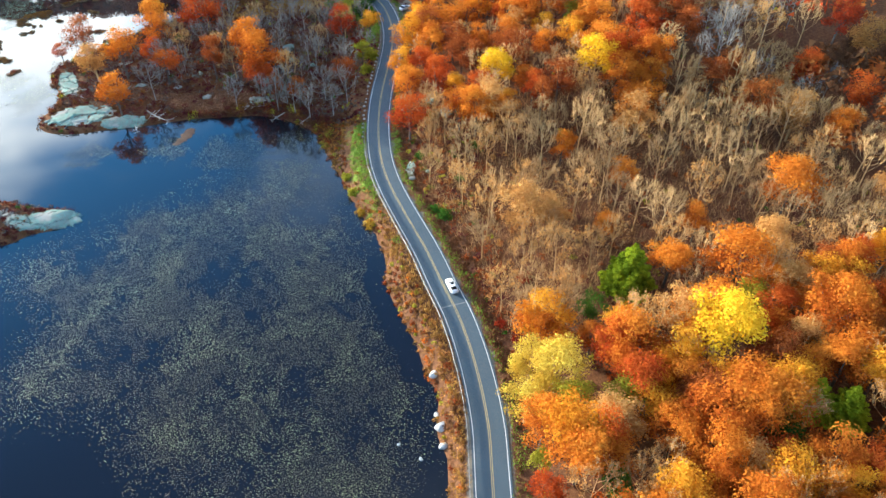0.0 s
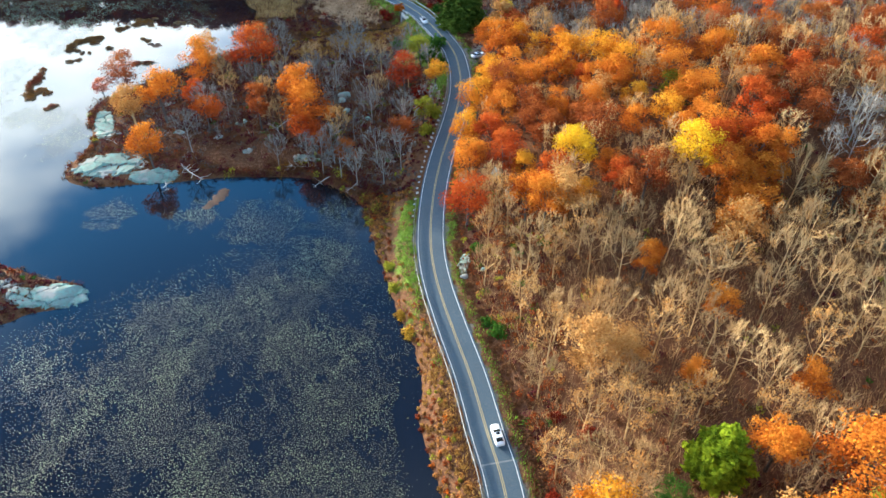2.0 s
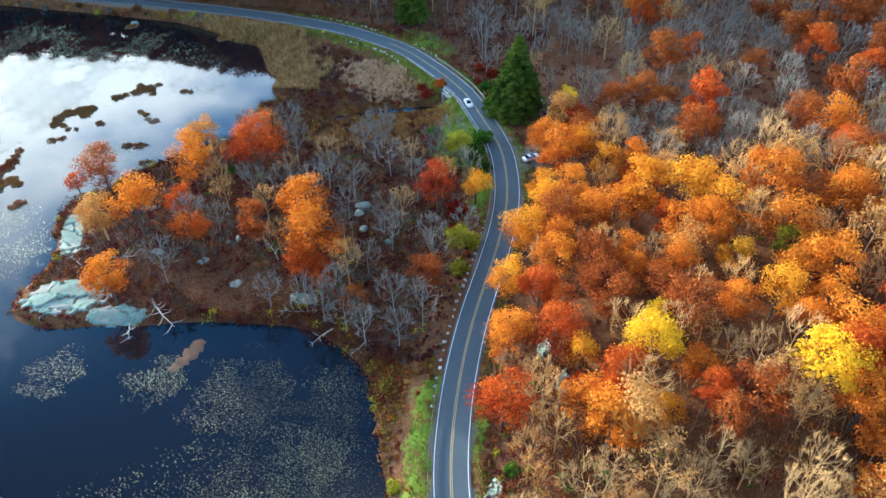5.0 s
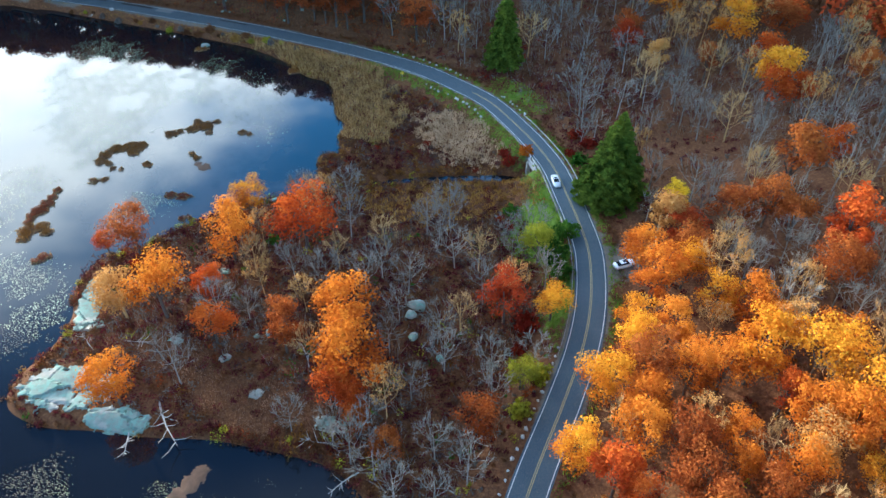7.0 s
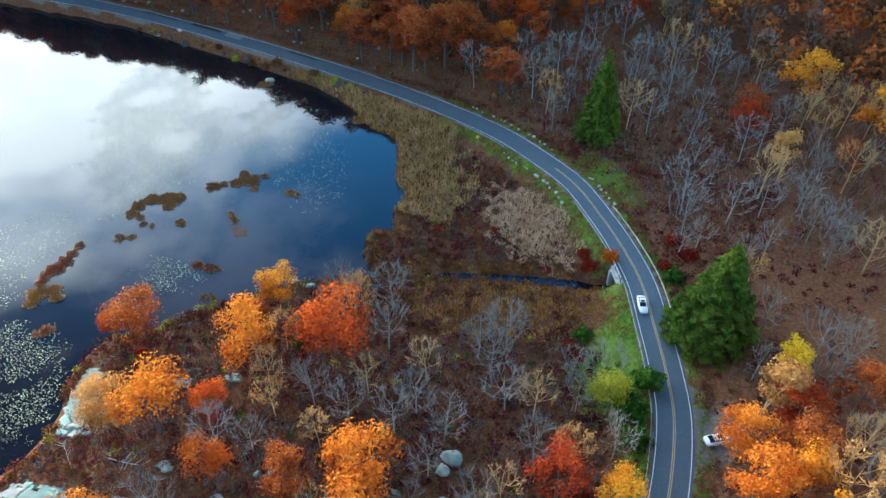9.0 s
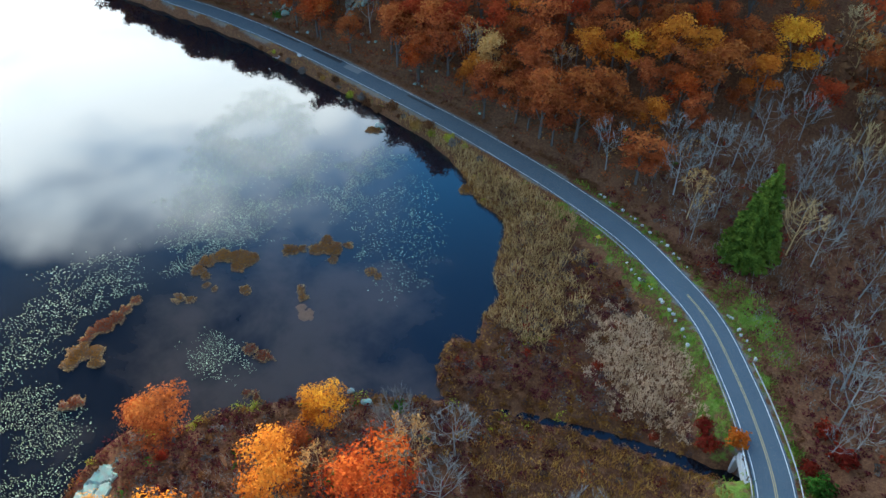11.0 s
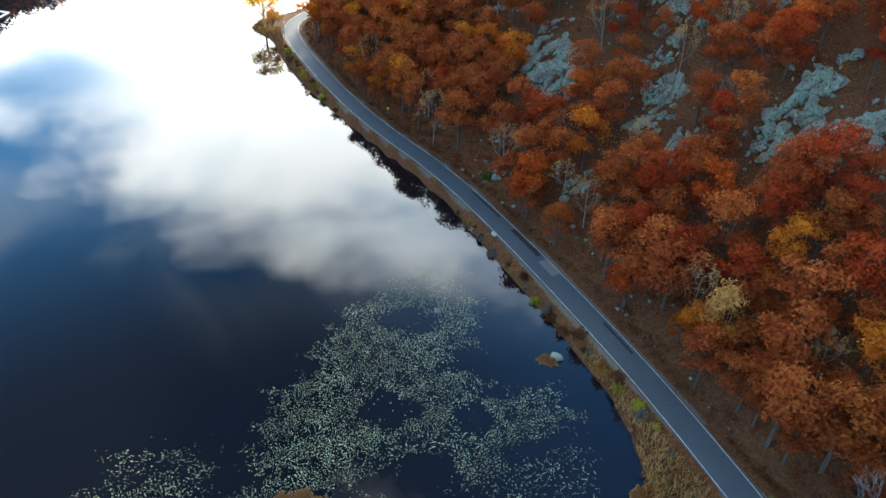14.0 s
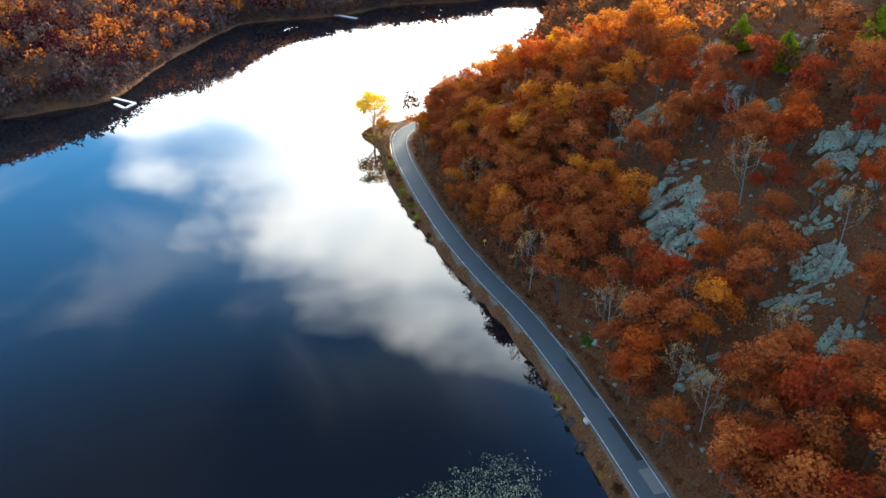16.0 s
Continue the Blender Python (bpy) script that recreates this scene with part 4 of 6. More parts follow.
trees("copper", [(-266.0, 328.1, 17.0, 7.0), (-245.6, 342.0, 12.4, 5.0), (-235.8, 357.1, 15.1, 6.0), (-232.2, 382.0, 16.3, 6.5), (-261.8, 364.1, 15.0, 6.0), (-250.6, 387.7, 15.9, 6.4), (-257.6, 332.7, 13.1, 5.3), (-183.0, 350.1, 12.8, 5.1), (-164.9, 333.9, 13.8, 5.5), (-202.0, 344.2, 12.9, 5.2), (-255.9, 351.0, 12.9, 5.2), (-213.0, 360.6, 10.6, 4.2), (-317.1, 304.2, 17.0, 7.2), (-234.6, 319.0, 15.4, 6.2), (-180.1, 334.6, 11.5, 4.6), (-171.4, 324.8, 11.0, 4.4)])
tree("spruce", -18.5, 256.5, 21.0, 7.2)
tree("spruce", -59.5, 310.0, 23.0, 5.2)
tree("yellow", -363.5, 286.5, 18.0, 8.5)
tree("gold", -360.0, 289.0, 11.0, 4.5)
tree("olive", -367.0, 291.0, 5.0, 2.0)
for x, y, tall in ((-57.0, 180.4, 10.0), (-45.0, 178.5, 12.5), (-40.0, 177.0, 12.0), (-35.5, 174.5, 12.5), (-49.5, 181.0, 11.0), (-43.0, 182.5, 13.0)):
    tree("grey", x, y, tall, 5.0)
tree("rust", -39.0, 180.5, 9.5, 3.6)
tree("rust", -46.0, 183.0, 9.0, 3.8)
tree("orange", 49.5, 71.5, 14.0, 5.4)
tree("gold", 56.5, 73.0, 12.5, 5.0)

# ---- woods: the wider slope between the trees placed above ----
def ellipse(p, x, y, a, b, turn=0.0):
    """Below 1 inside the ellipse."""
    c, s = math.cos(turn), math.sin(turn)
    u, v = (p[:, 0] - x) * c + (p[:, 1] - y) * s, -(p[:, 0] - x) * s + (p[:, 1] - y) * c
    return (u / a) ** 2 + (v / b) ** 2


def palette(x, y, side, along):
    if side < 0:
        return (("grey", 7), ("half", 0.7), ("bare", 2.2), ("rust", 0.8), ("red", 0.3))
    if along > 400 and x < -262:
        return (("orange", 3), ("copper", 8), ("rust", 2), ("scarlet", 3), ("half", 0.5))
    if along > 400:
        return (("copper", 10), ("scarlet", 2), ("rust", 4), ("orange", 1.5), ("red", 2), ("half", 1.0), ("grey", 0.8))
    if y > 278 and x < 8:
        return (("grey", 9), ("half", 1.5), ("bare", 2), ("rust", 0.5), ("red", 0.3))
    if y > 222 and x > 8:
        return (("grey", 9), ("bare", 0.7), ("half", 0.5), ("rust", 1.8), ("scarlet", 0.5))
    if y > 238:
        return (("grey", 9), ("rust", 4), ("orange", 1), ("red", 0.6), ("half", 2))
    if y > 150 and x > 58:
        return (("bare", 5), ("grey", 5), ("rust", 3), ("half", 3), ("scarlet", 0.5))
    if y > 158:
        return (("orange", 6), ("gold", 2.5), ("rust", 3.0), ("scarlet", 2.5), ("red", 0.5), ("half", 3.5), ("bare", 3), ("tan", 0.8))
    if y > 92 + 0.25 * max(x - 40, 0):
        return (("bare", 12), ("half", 3.5), ("tan", 1.2), ("orange", 1.0))
    return (("orange", 7), ("rust", 2), ("scarlet", 1), ("gold", 2), ("tan", 3), ("half", 3), ("olive", 0.6))


def scatter(low, high, step, seed):
    rng = np.random.default_rng(seed)
    gx, gy = np.meshgrid(np.arange(low[0], high[0], step), np.arange(low[1], high[1], step))
    p = np.stack([gx.ravel(), gy.ravel()], 1)
    return p + rng.uniform(-0.42, 0.42, p.shape) * step


STANDING = [(ob.matrix_world.translation.x, ob.matrix_world.translation.y) for ob in scene.objects if ob.get("category") == "tree"]


OUTCROPS = [(-166.0, 364.0, 6.5, 16), (-165.3, 355.3, 4.8, 12), (-154.7, 361.5, 5.2, 14), (-152.5, 368.5, 6.5, 16), (-133.0, 369.8, 6.5, 16), (-199.0, 386.0, 6.0, 14), (-218.0, 380.5, 5.0, 12), (-170.4, 371.8, 5.5, 12), (-261.0, 392.4, 5.0, 12), (-283.9, 372.5, 4.5, 10), (-238.6, 346.2, 5.5, 14), (-230.7, 344.0, 7.5, 26), (-226.4, 338.7, 6.0, 20), (-221.9, 334.3, 3.9, 9), (-199.1, 352.2, 5.6, 18), (-194.2, 346.5, 5.0, 16), (-181.2, 343.9, 4.6, 12), (-247.4, 371.3, 5.8, 14), (-215.0, 367.0, 6.2, 15), (-224.3, 374.4, 6.5, 15), (-247.4, 348.9, 4.4, 10), (-268.0, 351.9, 5.6, 14), (-193.0, 324.3, 3.4, 9), (-209.6, 358.6, 3.6, 9), (-167.4, 357.3, 4.9, 13), (-142.8, 374.3, 7.0, 18), (-139.4, 362.1, 3.7, 9), (-215.4, 316.3, 2.8, 8), (-266.7, 368.5, 4.7, 11), (-258.0, 384.8, 5.3, 12), (-227.4, 321.7, 2.4, 6)]


def fill_woods():
    taken = np.array(STANDING or [(1e6, 1e6)])
    p = np.vstack([scatter((-16, 40), (95, 345), 6.7, 11), scatter((95, 100), (135, 340), 7.4, 17), scatter((-6, 162), (92, 242), 6.1, 18), scatter((-390, 300), (-16, 420), 6.6, 12), scatter((-110, 176), (-18, 246), 8.8, 13), scatter((8, 40), (95, 98), 6.9, 14), scatter((-345, 306), (-100, 330), 6.4, 15)])
    z, sd, rd, side, along = land(p)
    gap = np.min(np.hypot(p[:, None, 0] - taken[:, 0], p[:, None, 1] - taken[:, 1]), axis=1)
    lawn = (((p[:, 0] + 50) / 18) ** 2 + ((p[:, 1] - 297) / 9) ** 2 < 1) | (ellipse(p, -3, 270, 12, 11) < 1) | (ellipse(p, 38.5, 96, 7.5, 7) < 1)
    shade = (side < 0) & (p[:, 0] > -105) & (p[:, 1] > 176) & (p[:, 1] < 246) & (ellipse(p, -64, 183, 15, 8) > 1) & (ellipse(p, -55, 249, 21, 9, 0.45) > 1) & (rd > 7) & (sd > 4) & (gap > 4.2) & (p[:, 0] > -92)
    keep = shade | (side > 0) & (rd > np.where(along > 425, 6.6, np.where((p[:, 1] > 160) & (p[:, 1] < 245), 7.2, 8.5))) & (rd < np.where(along > 400, 75, 110)) & (sd > 4) & (gap > np.where(p[:, 1] < 98, 3.6, 4.4)) & ~lawn
    grown = []
    for x, y, size, _ in OUTCROPS:
        keep &= (np.hypot(p[:, 0] - x - 1.5, p[:, 1] - y + 3.5) > size * 0.90 + 3.2) & (np.hypot(p[:, 0] - x, p[:, 1] - y) > size * 0.8 + 2)
    for k in np.flatnonzero(keep):
        if p[k, 1] > 278 and -70 < p[k, 0] < 20 and tree_rng.random() < 0.35:
            continue
        names, weights = zip(*palette(p[k, 0], p[k, 1], side[k], along[k]))
        kind = tree_rng.choices(names, weights)[0]
        if min([abs(p[k, 0] - q[0]) + abs(p[k, 1] - q[1]) for q in grown[-400:]] or [99]) < 4.4:
            continue
        grown.append((p[k, 0], p[k, 1]))
        tall = tree_rng.uniform(9.5, 14.5) * (1.1 if along[k] > 425 else 1.0)
        tree(kind, float(p[k, 0]), float(p[k, 1]), tall, tall * tree_rng.uniform(0.34, 0.46), z=float(z[k]))


fill_woods()


def far_woods(name, p, label, leaf, seed, leaves=64, low=1.0, mid=0.62):
    """Woods too far to count: many rough crowns and trunks in one mesh."""
    rng = np.random.default_rng(seed)
    z = land(p)[0]
    k = len(p)
    tall = rng.uniform(10, 15, k) * low
    own = np.repeat(np.arange(k), leaves)
    way = rng.normal(size=(k * leaves, 3))
    way[:, 2] = np.abs(way[:, 2]) * 1.1 - 0.35
    way /= np.linalg.norm(way, axis=1)[:, None]
    bulge = 1 + 0.3 * np.sin(way[:, 0] * 5 + own) * np.cos(way[:, 1] * 4 + own * 1.7)
    at = np.column_stack([p[own], z[own] + tall[own] * mid]) + way * (bulge * rng.uniform(0.6, 1.05, k * leaves))[:, None] * np.column_stack([tall[own] * 0.34, tall[own] * 0.34, tall[own] * 0.38])
    q, f = flakes(rng, at, way + rng.normal(size=way.shape) * 0.5, 0.92 * low**0.5)
    tagged(new(name, mesh_of(name, q, f, leaf)), label, "woods", kind="stuff")


def plant_far():
    p = np.vstack([scatter((-900, -200), (-372, 560), 9.0, 21), scatter((-390, 340), (60, 620), 9.0, 22), scatter((95, 0), (330, 420), 9.5, 23), scatter((-16, 340), (95, 420), 9.0, 24)])
    z, sd, rd, side, along = land(p)
    hill = (side > 0) & (rd > np.where(along > 400, 75, np.where(p[:, 1] > 343, 60, 95))) & (p[:, 0] > -600) & (rd < 190) & (p[:, 0] < 240) 
    shore = (p[:, 0] < -372) & ((p[:, 1] > 300) | (sd > 170)) & (sd > 0.5) & (sd < 225) & ((rd > 8) | (along > 700))
    use = p[hill | shore]
    rng = np.random.default_rng(5)
    brink = scatter((-660, 100), (-376, 470), 3.2, 25)
    sb = land(brink)[1]
    m = (sb > -0.4) & (sb < 9) & (brink[:, 0] < -384)
    far_woods("far_bushes", brink[m], "dark grey-brown bushes along the far shore", "leaf_umber", 40, 30, 0.5, 0.25)
    edge_trees = scatter((-680, 60), (-372, 470), 5.0, 26)
    _, se, re, _, al = land(edge_trees)
    m = (se > 1.0) & (se < 13) & (edge_trees[:, 0] < -384) & ((re > 8) | (al > 700))
    far_woods("far_woods", edge_trees[m], "dark grey-brown leafless woods down to the far shore", "leaf_umber", 41, 46, 0.85, 0.5)
    # shade on this hillside is put into the dark umber and maroon leaf mix
    across = scatter((-760, -20), (-396, 300), 6.4, 29)
    sa = land(across)[1]
    across = across[(sa > 0.8) & (sa < 170)]
    shade_rng = np.random.default_rng(6)
    which = shade_rng.choice(3, len(across), p=(0.50, 0.22, 0.28))
    for j, (leaf, word) in enumerate((("leaf_umber", "dark grey-brown"), ("leaf_rust", "rust-brown"), ("leaf_maroon", "dark maroon"))):
        far_woods("far_woods", across[which == j], f"dense {word} autumn woods on the hill across the lake", leaf, 45 + j, 58, 1.05, 0.55)
    south = np.vstack([scatter((16, -90), (250, 42), 8.5, 27), scatter((98, 40), (140, 102), 8.5, 28)])
    use = np.vstack([use, south[land(south)[2] > 9]])
    which = rng.choice(4, len(use), p=(0.30, 0.02, 0.07, 0.61))
    for j, (leaf, word) in enumerate((("leaf_rust", "rust-brown"), ("leaf_orange", "orange"), ("leaf_red", "dull red"), ("leaf_brown", "dark brown"))):
        far_woods("far_woods", use[which == j], f"distant {word} autumn woods on the hills round the lake", leaf, 30 + j)


plant_far()

# ---- low growth: bushes, reeds, grass ----
def thicket(name, p, z, size, leaf, label, seed, leaves=28, flat=0.75, fleck=0.22):
    """Low bushes that nobody could count, in one mesh."""
    rng = np.random.default_rng(seed)
    k = len(p)
    if not k:
        return
    own = np.repeat(np.arange(k), leaves)
    way = rng.normal(size=(k * leaves, 3))
    way[:, 2] = np.abs(way[:, 2])
    way /= np.linalg.norm(way, axis=1)[:, None]
    s = size[own][:, None]
    at = np.column_stack([p[own], z[own]]) + way * rng.uniform(0.4, 1.05, (k * leaves, 1)) * s * (1, 1, flat)
    q, f = flakes(rng, at, way + rng.normal(size=way.shape) * 0.7, fleck)
    tagged(new(name, mesh_of(name, q, f, leaf)), label, "bushes", kind="stuff")


def tufts(name, p, z, tall, leaf, label, seed, blades=7, wide=0.05, spread=0.3):
    """Upright blades in tufts, in one mesh."""
    rng = np.random.default_rng(seed)
    k = len(p)
    own = np.repeat(np.arange(k), blades)
    n = len(own)
    foot = np.column_stack([p[own] + rng.normal(size=(n, 2)) * spread, z[own] - 0.05])
    h = tall[own] * rng.uniform(0.6, 1.15, n)
    a = rng.uniform(0, 6.283, n)
    side = np.column_stack([np.cos(a), np.sin(a), np.zeros(n)]) * (wide * rng.uniform(0.7, 1.4, n))[:, None]
    lean = np.column_stack([rng.normal(size=(n, 2)) * 0.32 * h[:, None], h])
    q = np.stack([foot - side, foot + side, foot + lean + side * 0.5, foot + lean - side * 0.5], 1).reshape(-1, 3)
    i = np.arange(n) * 4
    tagged(new(name, mesh_of(name, q, np.stack([i, i + 1, i + 2, i + 3], 1), leaf)), label, "grass", kind="stuff")


def grow_low():
    rng = np.random.default_rng(77)
    # bushes: choose a colour for each by where it stands
    p = np.vstack([scatter((-122, 160), (-14, 305), 1.55, 41), scatter((-34, 40), (14, 175), 1.15, 42), scatter((-390, 278), (-95, 312), 1.5, 43), scatter((-18, 40), (95, 340), 2.7, 44), scatter((-380, 300), (-20, 400), 3.1, 45), scatter((-118, 118), (-82, 140), 1.3, 46), scatter((-330, 304), (-95, 328), 2.0, 47), scatter((-95, 296), (-15, 338), 2.1, 48)])
    z, sd, rd, side, along = land(p)
    west = side < 0
    meadow = (ellipse(p, -64, 183, 13, 5.5) < 1) | (ellipse(p, -84, 186, 9, 4) < 1)
    marsh = west & (p[:, 1] > 240) & (p[:, 0] > -112)
    pale = ellipse(p, -61, 273.5, 13, 8, -0.55) + 0.5 * ripple(p, 7, 61) < 0.9
    sedge_zone = ellipse(p, -53, 249, 24, 8, 0.45) + 0.5 * ripple(p, 8, 64) < 0.8
    lawn = (ellipse(p, -31, 246, 7, 13) < 1) | ((ellipse(p, -50, 295, 13, 5, 2.5) < 1) & ~west) | (west & (rd < 9.0) & (along > 200) & ((along < 232) | (along > 274)))
    slope = ~west & (rd > 7)
    ok = (sd > np.where(p[:, 1] < 242, -0.25, 0.15)) & (rd > np.where(along < 158, 4.5, 5.0)) & ~pale & ~(lawn & (rng.uniform(size=len(p)) < np.where(west, 0.90, 0.75))) & ~(meadow & (rng.uniform(size=len(p)) < 0.8)) & ~(sedge_zone & (rng.uniform(size=len(p)) < 0.75))
    ok &= ~((ellipse(p, -99, 174.5, 8.5, 5, 0.26) < 1) | (ellipse(p, -86.5, 172, 6, 2.6, 0.2) < 1) | (ellipse(p, -109, 192.5, 7.5, 3, 2.0) < 1) | (ellipse(p, -88, 129, 6, 4) < 1))
    ok &= ~(slope & (rng.uniform(size=len(p)) < np.where((p[:, 1] < 92), 0.6, np.where(along > 415, 0.2, 0.35))))
    size = rng.uniform(0.5, 1.15, len(p)) * np.where(slope, 1.15, 1.0) * np.where(west & (rd < 11) & (along > 158), 0.75, 1.0) * np.where(slope & (along > 415), 2.0, 1.0) * np.where(west & (p[:, 1] > 172) & (rd > 11) & ~marsh, 1.45, 1.0) * np.where(marsh, 1.6, 1.0) * np.where(slope & (p[:, 1] > 282) & (along < 415), 1.5, 1.0)
    tone = ripple(p, 17, 8) + 0.55 * rng.normal(size=len(p))
    edge = (sd < 3.0) & west
    south = west & (p[:, 1] < 172) & (p[:, 0] > -34)
    north_bank = west & (along > 395) & ~marsh
    colour = np.full(len(p), 0)
    table = ["leaf_brown", "leaf_maroon", "leaf_grey", "leaf_rust", "sedge", "leaf_olive", "leaf_red", "leaf_green", "leaf_gold", "leaf_tan"]

    def dye(mask, weights):
        w_ = np.array([weights.get(c, 0) for c in table], float)
        order = np.cumsum(w_ / w_.sum())
        u = 1 / (1 + np.exp(-1.6 * tone[mask]))
        u = np.clip(0.55 * u + 0.45 * rng.uniform(size=mask.sum()), 0, 0.9999)
        colour[mask] = np.searchsorted(order, (u * 1.25 - 0.125).clip(0, 0.9999))

    dye(west, {"leaf_brown": 4, "leaf_maroon": 5.0, "leaf_grey": 4, "leaf_rust": 1.0, "leaf_olive": 0.5, "leaf_green": 0.4})
    dye(marsh, {"leaf_brown": 7, "leaf_maroon": 5, "leaf_grey": 3, "sedge": 1.6, "leaf_olive": 0.5, "leaf_rust": 1.2, "leaf_red": 0.7})
    dye(edge & (p[:, 1] > 160), {"sedge": 3, "leaf_brown": 4, "leaf_olive": 0.4})
    dye(edge & (p[:, 1] > 160) & (p[:, 1] < 242), {"leaf_brown": 4, "leaf_maroon": 3, "leaf_rust": 0.8, "leaf_green": 0.6, "sedge": 0.8})
    dye(south, {"sedge": 4, "leaf_brown": 2.2, "leaf_rust": 2.2, "leaf_tan": 3.4, "leaf_gold": 0.8, "leaf_olive": 1.0})
    dye(north_bank, {"sedge": 4, "leaf_olive": 2.0, "leaf_brown": 3})
    dye(slope, {"leaf_brown": 4, "leaf_maroon": 1.4, "leaf_rust": 2.4, "leaf_tan": 2.2, "leaf_olive": 0.4, "leaf_green": 0.35})
    dye(slope & (along > 415), {"leaf_brown": 4, "leaf_maroon": 2.0, "leaf_rust": 5, "leaf_red": 1.2, "leaf_tan": 0.8, "leaf_green": 0.3})
    dye(slope & (p[:, 1] > 220) & (along < 400), {"leaf_maroon": 6, "leaf_grey": 1, "leaf_brown": 4, "leaf_red": 0.7})
    words = ("dry brown", "dark maroon", "leafless grey", "rust-coloured", "straw-coloured", "yellow-green", "bright red", "green", "golden", "tan")
    for j, leaf in enumerate(table):
        m = ok & (colour == j)
        thicket("undergrowth", p[m], z[m], size[m], leaf, f"low {words[j]} bushes along the shore and under the trees", 60 + j)
    # rounded heath mounds crowding the marsh and the stream's banks
    q = np.vstack([scatter((-118, 236), (-28, 300), 1.9, 90), scatter((-112, 176), (-26, 250), 2.2, 89)])
    zq, sq, rq, side_q, al = land(q)
    hue = ripple(q, 13, 86) + 0.7 * rng.normal(size=len(q))
    open_ = (ellipse(q, -61, 273.5, 13.5, 8.5, -0.55) + 0.5 * ripple(q, 7, 61) > 0.85) & (ellipse(q, -53, 249, 22, 6.5, 0.45) + 0.6 * ripple(q, 8, 64) > 0.7)
    m = (side_q < 0) & (sq > 0.2) & (rq > 9.5) & open_ & ((q[:, 1] > 244) | (rng.uniform(size=len(q)) < 0.5)) & (ellipse(q, -64, 183, 14, 6.5) > 1) & (ellipse(q, -99, 174.5, 9.5, 6, 0.26) > 1) & (ellipse(q, -86.5, 172, 7, 3.4, 0.2) > 1) & (ellipse(q, -109, 192.5, 8, 3.8, 2.0) > 1)
    bulk = rng.uniform(0.6, 1.35, len(q))
    for j, (leaf, word, low_, high_) in enumerate((("leaf_maroon", "dark maroon", -9, -0.55), ("leaf_umber", "purplish-grey", -0.55, 0.25), ("leaf_brown", "dry brown", 0.25, 0.95), ("leaf_bog", "olive-brown", 0.95, 9))):
        k_ = m & (hue > low_) & (hue <= high_)
        thicket("heath_mounds", q[k_], zq[k_], bulk[k_], leaf, f"rounded {word} heath bushes crowding the marsh", 92 + j, 64, 0.95, 0.17)
    k_ = (side_q < 0) & (sq > 0.1) & (sq < 2.2) & (rq > 6.5) & (q[:, 1] > 238) & (rng.uniform(size=len(q)) < 0.8)
    thicket("bank_bushes", q[k_], zq[k_], bulk[k_] * 0.9, "leaf_bog", "olive-brown bushes fringing the marsh at the water", 97, 60, 1.0, 0.17)
    q = np.vstack([scatter((-72, 164), (-24, 186), 1.5, 101), scatter((-118, 176), (-80, 245), 1.6, 102)])
    zq, sq, rq, side_q, al = land(q)
    hue = ripple(q, 6, 103) + 0.8 * rng.normal(size=len(q))
    k_ = (side_q < 0) & (sq > -0.1) & (sq < np.where(q[:, 0] > -60, 5.0, 2.4)) & (rq > 8) & (rng.uniform(size=len(q)) < 0.75) & (ellipse(q, -99, 174.5, 9.5, 6, 0.26) > 1) & (ellipse(q, -109, 192.5, 8, 3.8, 2.0) > 1)
    for j, (leaf, word, low_, high_) in enumerate((("leaf_maroon", "dark maroon", -9, -0.4), ("leaf_brown", "dry brown", -0.4, 0.6), ("leaf_bog", "olive-brown", 0.6, 1.2), ("leaf_olive", "yellow-green", 1.2, 9))):
        m = k_ & (hue > low_) & (hue <= high_)
        thicket("shore_bushes", q[m], zq[m], rng.uniform(0.8, 1.7, m.sum()), leaf, f"{word} bushes overhanging the shore of the peninsula", 104 + j, 70, 1.2, 0.18)
    # reeds
    q = scatter((-78, 262), (-44, 284), 0.62, 51)
    zq, sq, rq, side_q, _ = land(q)
    m = (ellipse(q, -61, 273.5, 13.5, 8.5, -0.55) + 0.5 * ripple(q, 7, 61) + 0.25 * ripple(q, 2.2, 62) < 1) & (ripple(q, 1.7, 63) < 0.45) & (sq > 0.6) & (rq > 6.5) & (side_q < 0)
    tufts("reeds", q[m], zq[m], np.full(m.sum(), 0.8), "reed_pale", "pale dry reeds flattened in patches of the marsh", 71, 9, 0.08, 0.3)
    thicket("flattened_reeds", q[m][::3], zq[m][::3], rng.uniform(0.35, 0.8, len(q[m][::3])), "reed_pale", "pale straw mats of flattened reeds in the marsh", 78, 16, 0.7)
    q = scatter((-150, 252), (-74, 306), 0.75, 52)
    zq, sq, rq, side_q, _ = land(q)
    m = (sq > 0.1) & (sq < 15 + 4 * ripple(q, 9, 4)) & (q[:, 1] > 264) & (rq > 5.5) & (side_q < 0) & (q[:, 0] < -76) & (ripple(q, 3, 68) > -0.9)
    tufts("reeds", q[m], zq[m], np.full(m.sum(), 1.5), "reed", "tall tan reeds at the marsh edge", 72, 8, 0.06, 0.3)
    q = scatter((-86, 236), (-32, 266), 0.72, 53)
    zq, sq, rq, side_q, _ = land(q)
    m = (ellipse(q, -53, 249, 25, 8.5, 0.45) + 0.5 * ripple(q, 8, 64) < 1.0) & (sq > 0.3) & (rq > 6) & (side_q < 0)
    warm = m & (ripple(q, 5, 66) + 0.5 * ripple(q, 2, 67) > -0.25)
    tufts("sedge_grass", q[warm], zq[warm], rng.uniform(0.4, 1.0, warm.sum()), "sedge", "brown-gold sedge meadow beside the stream", 73, 9, 0.07, 0.3)
    m &= ~warm
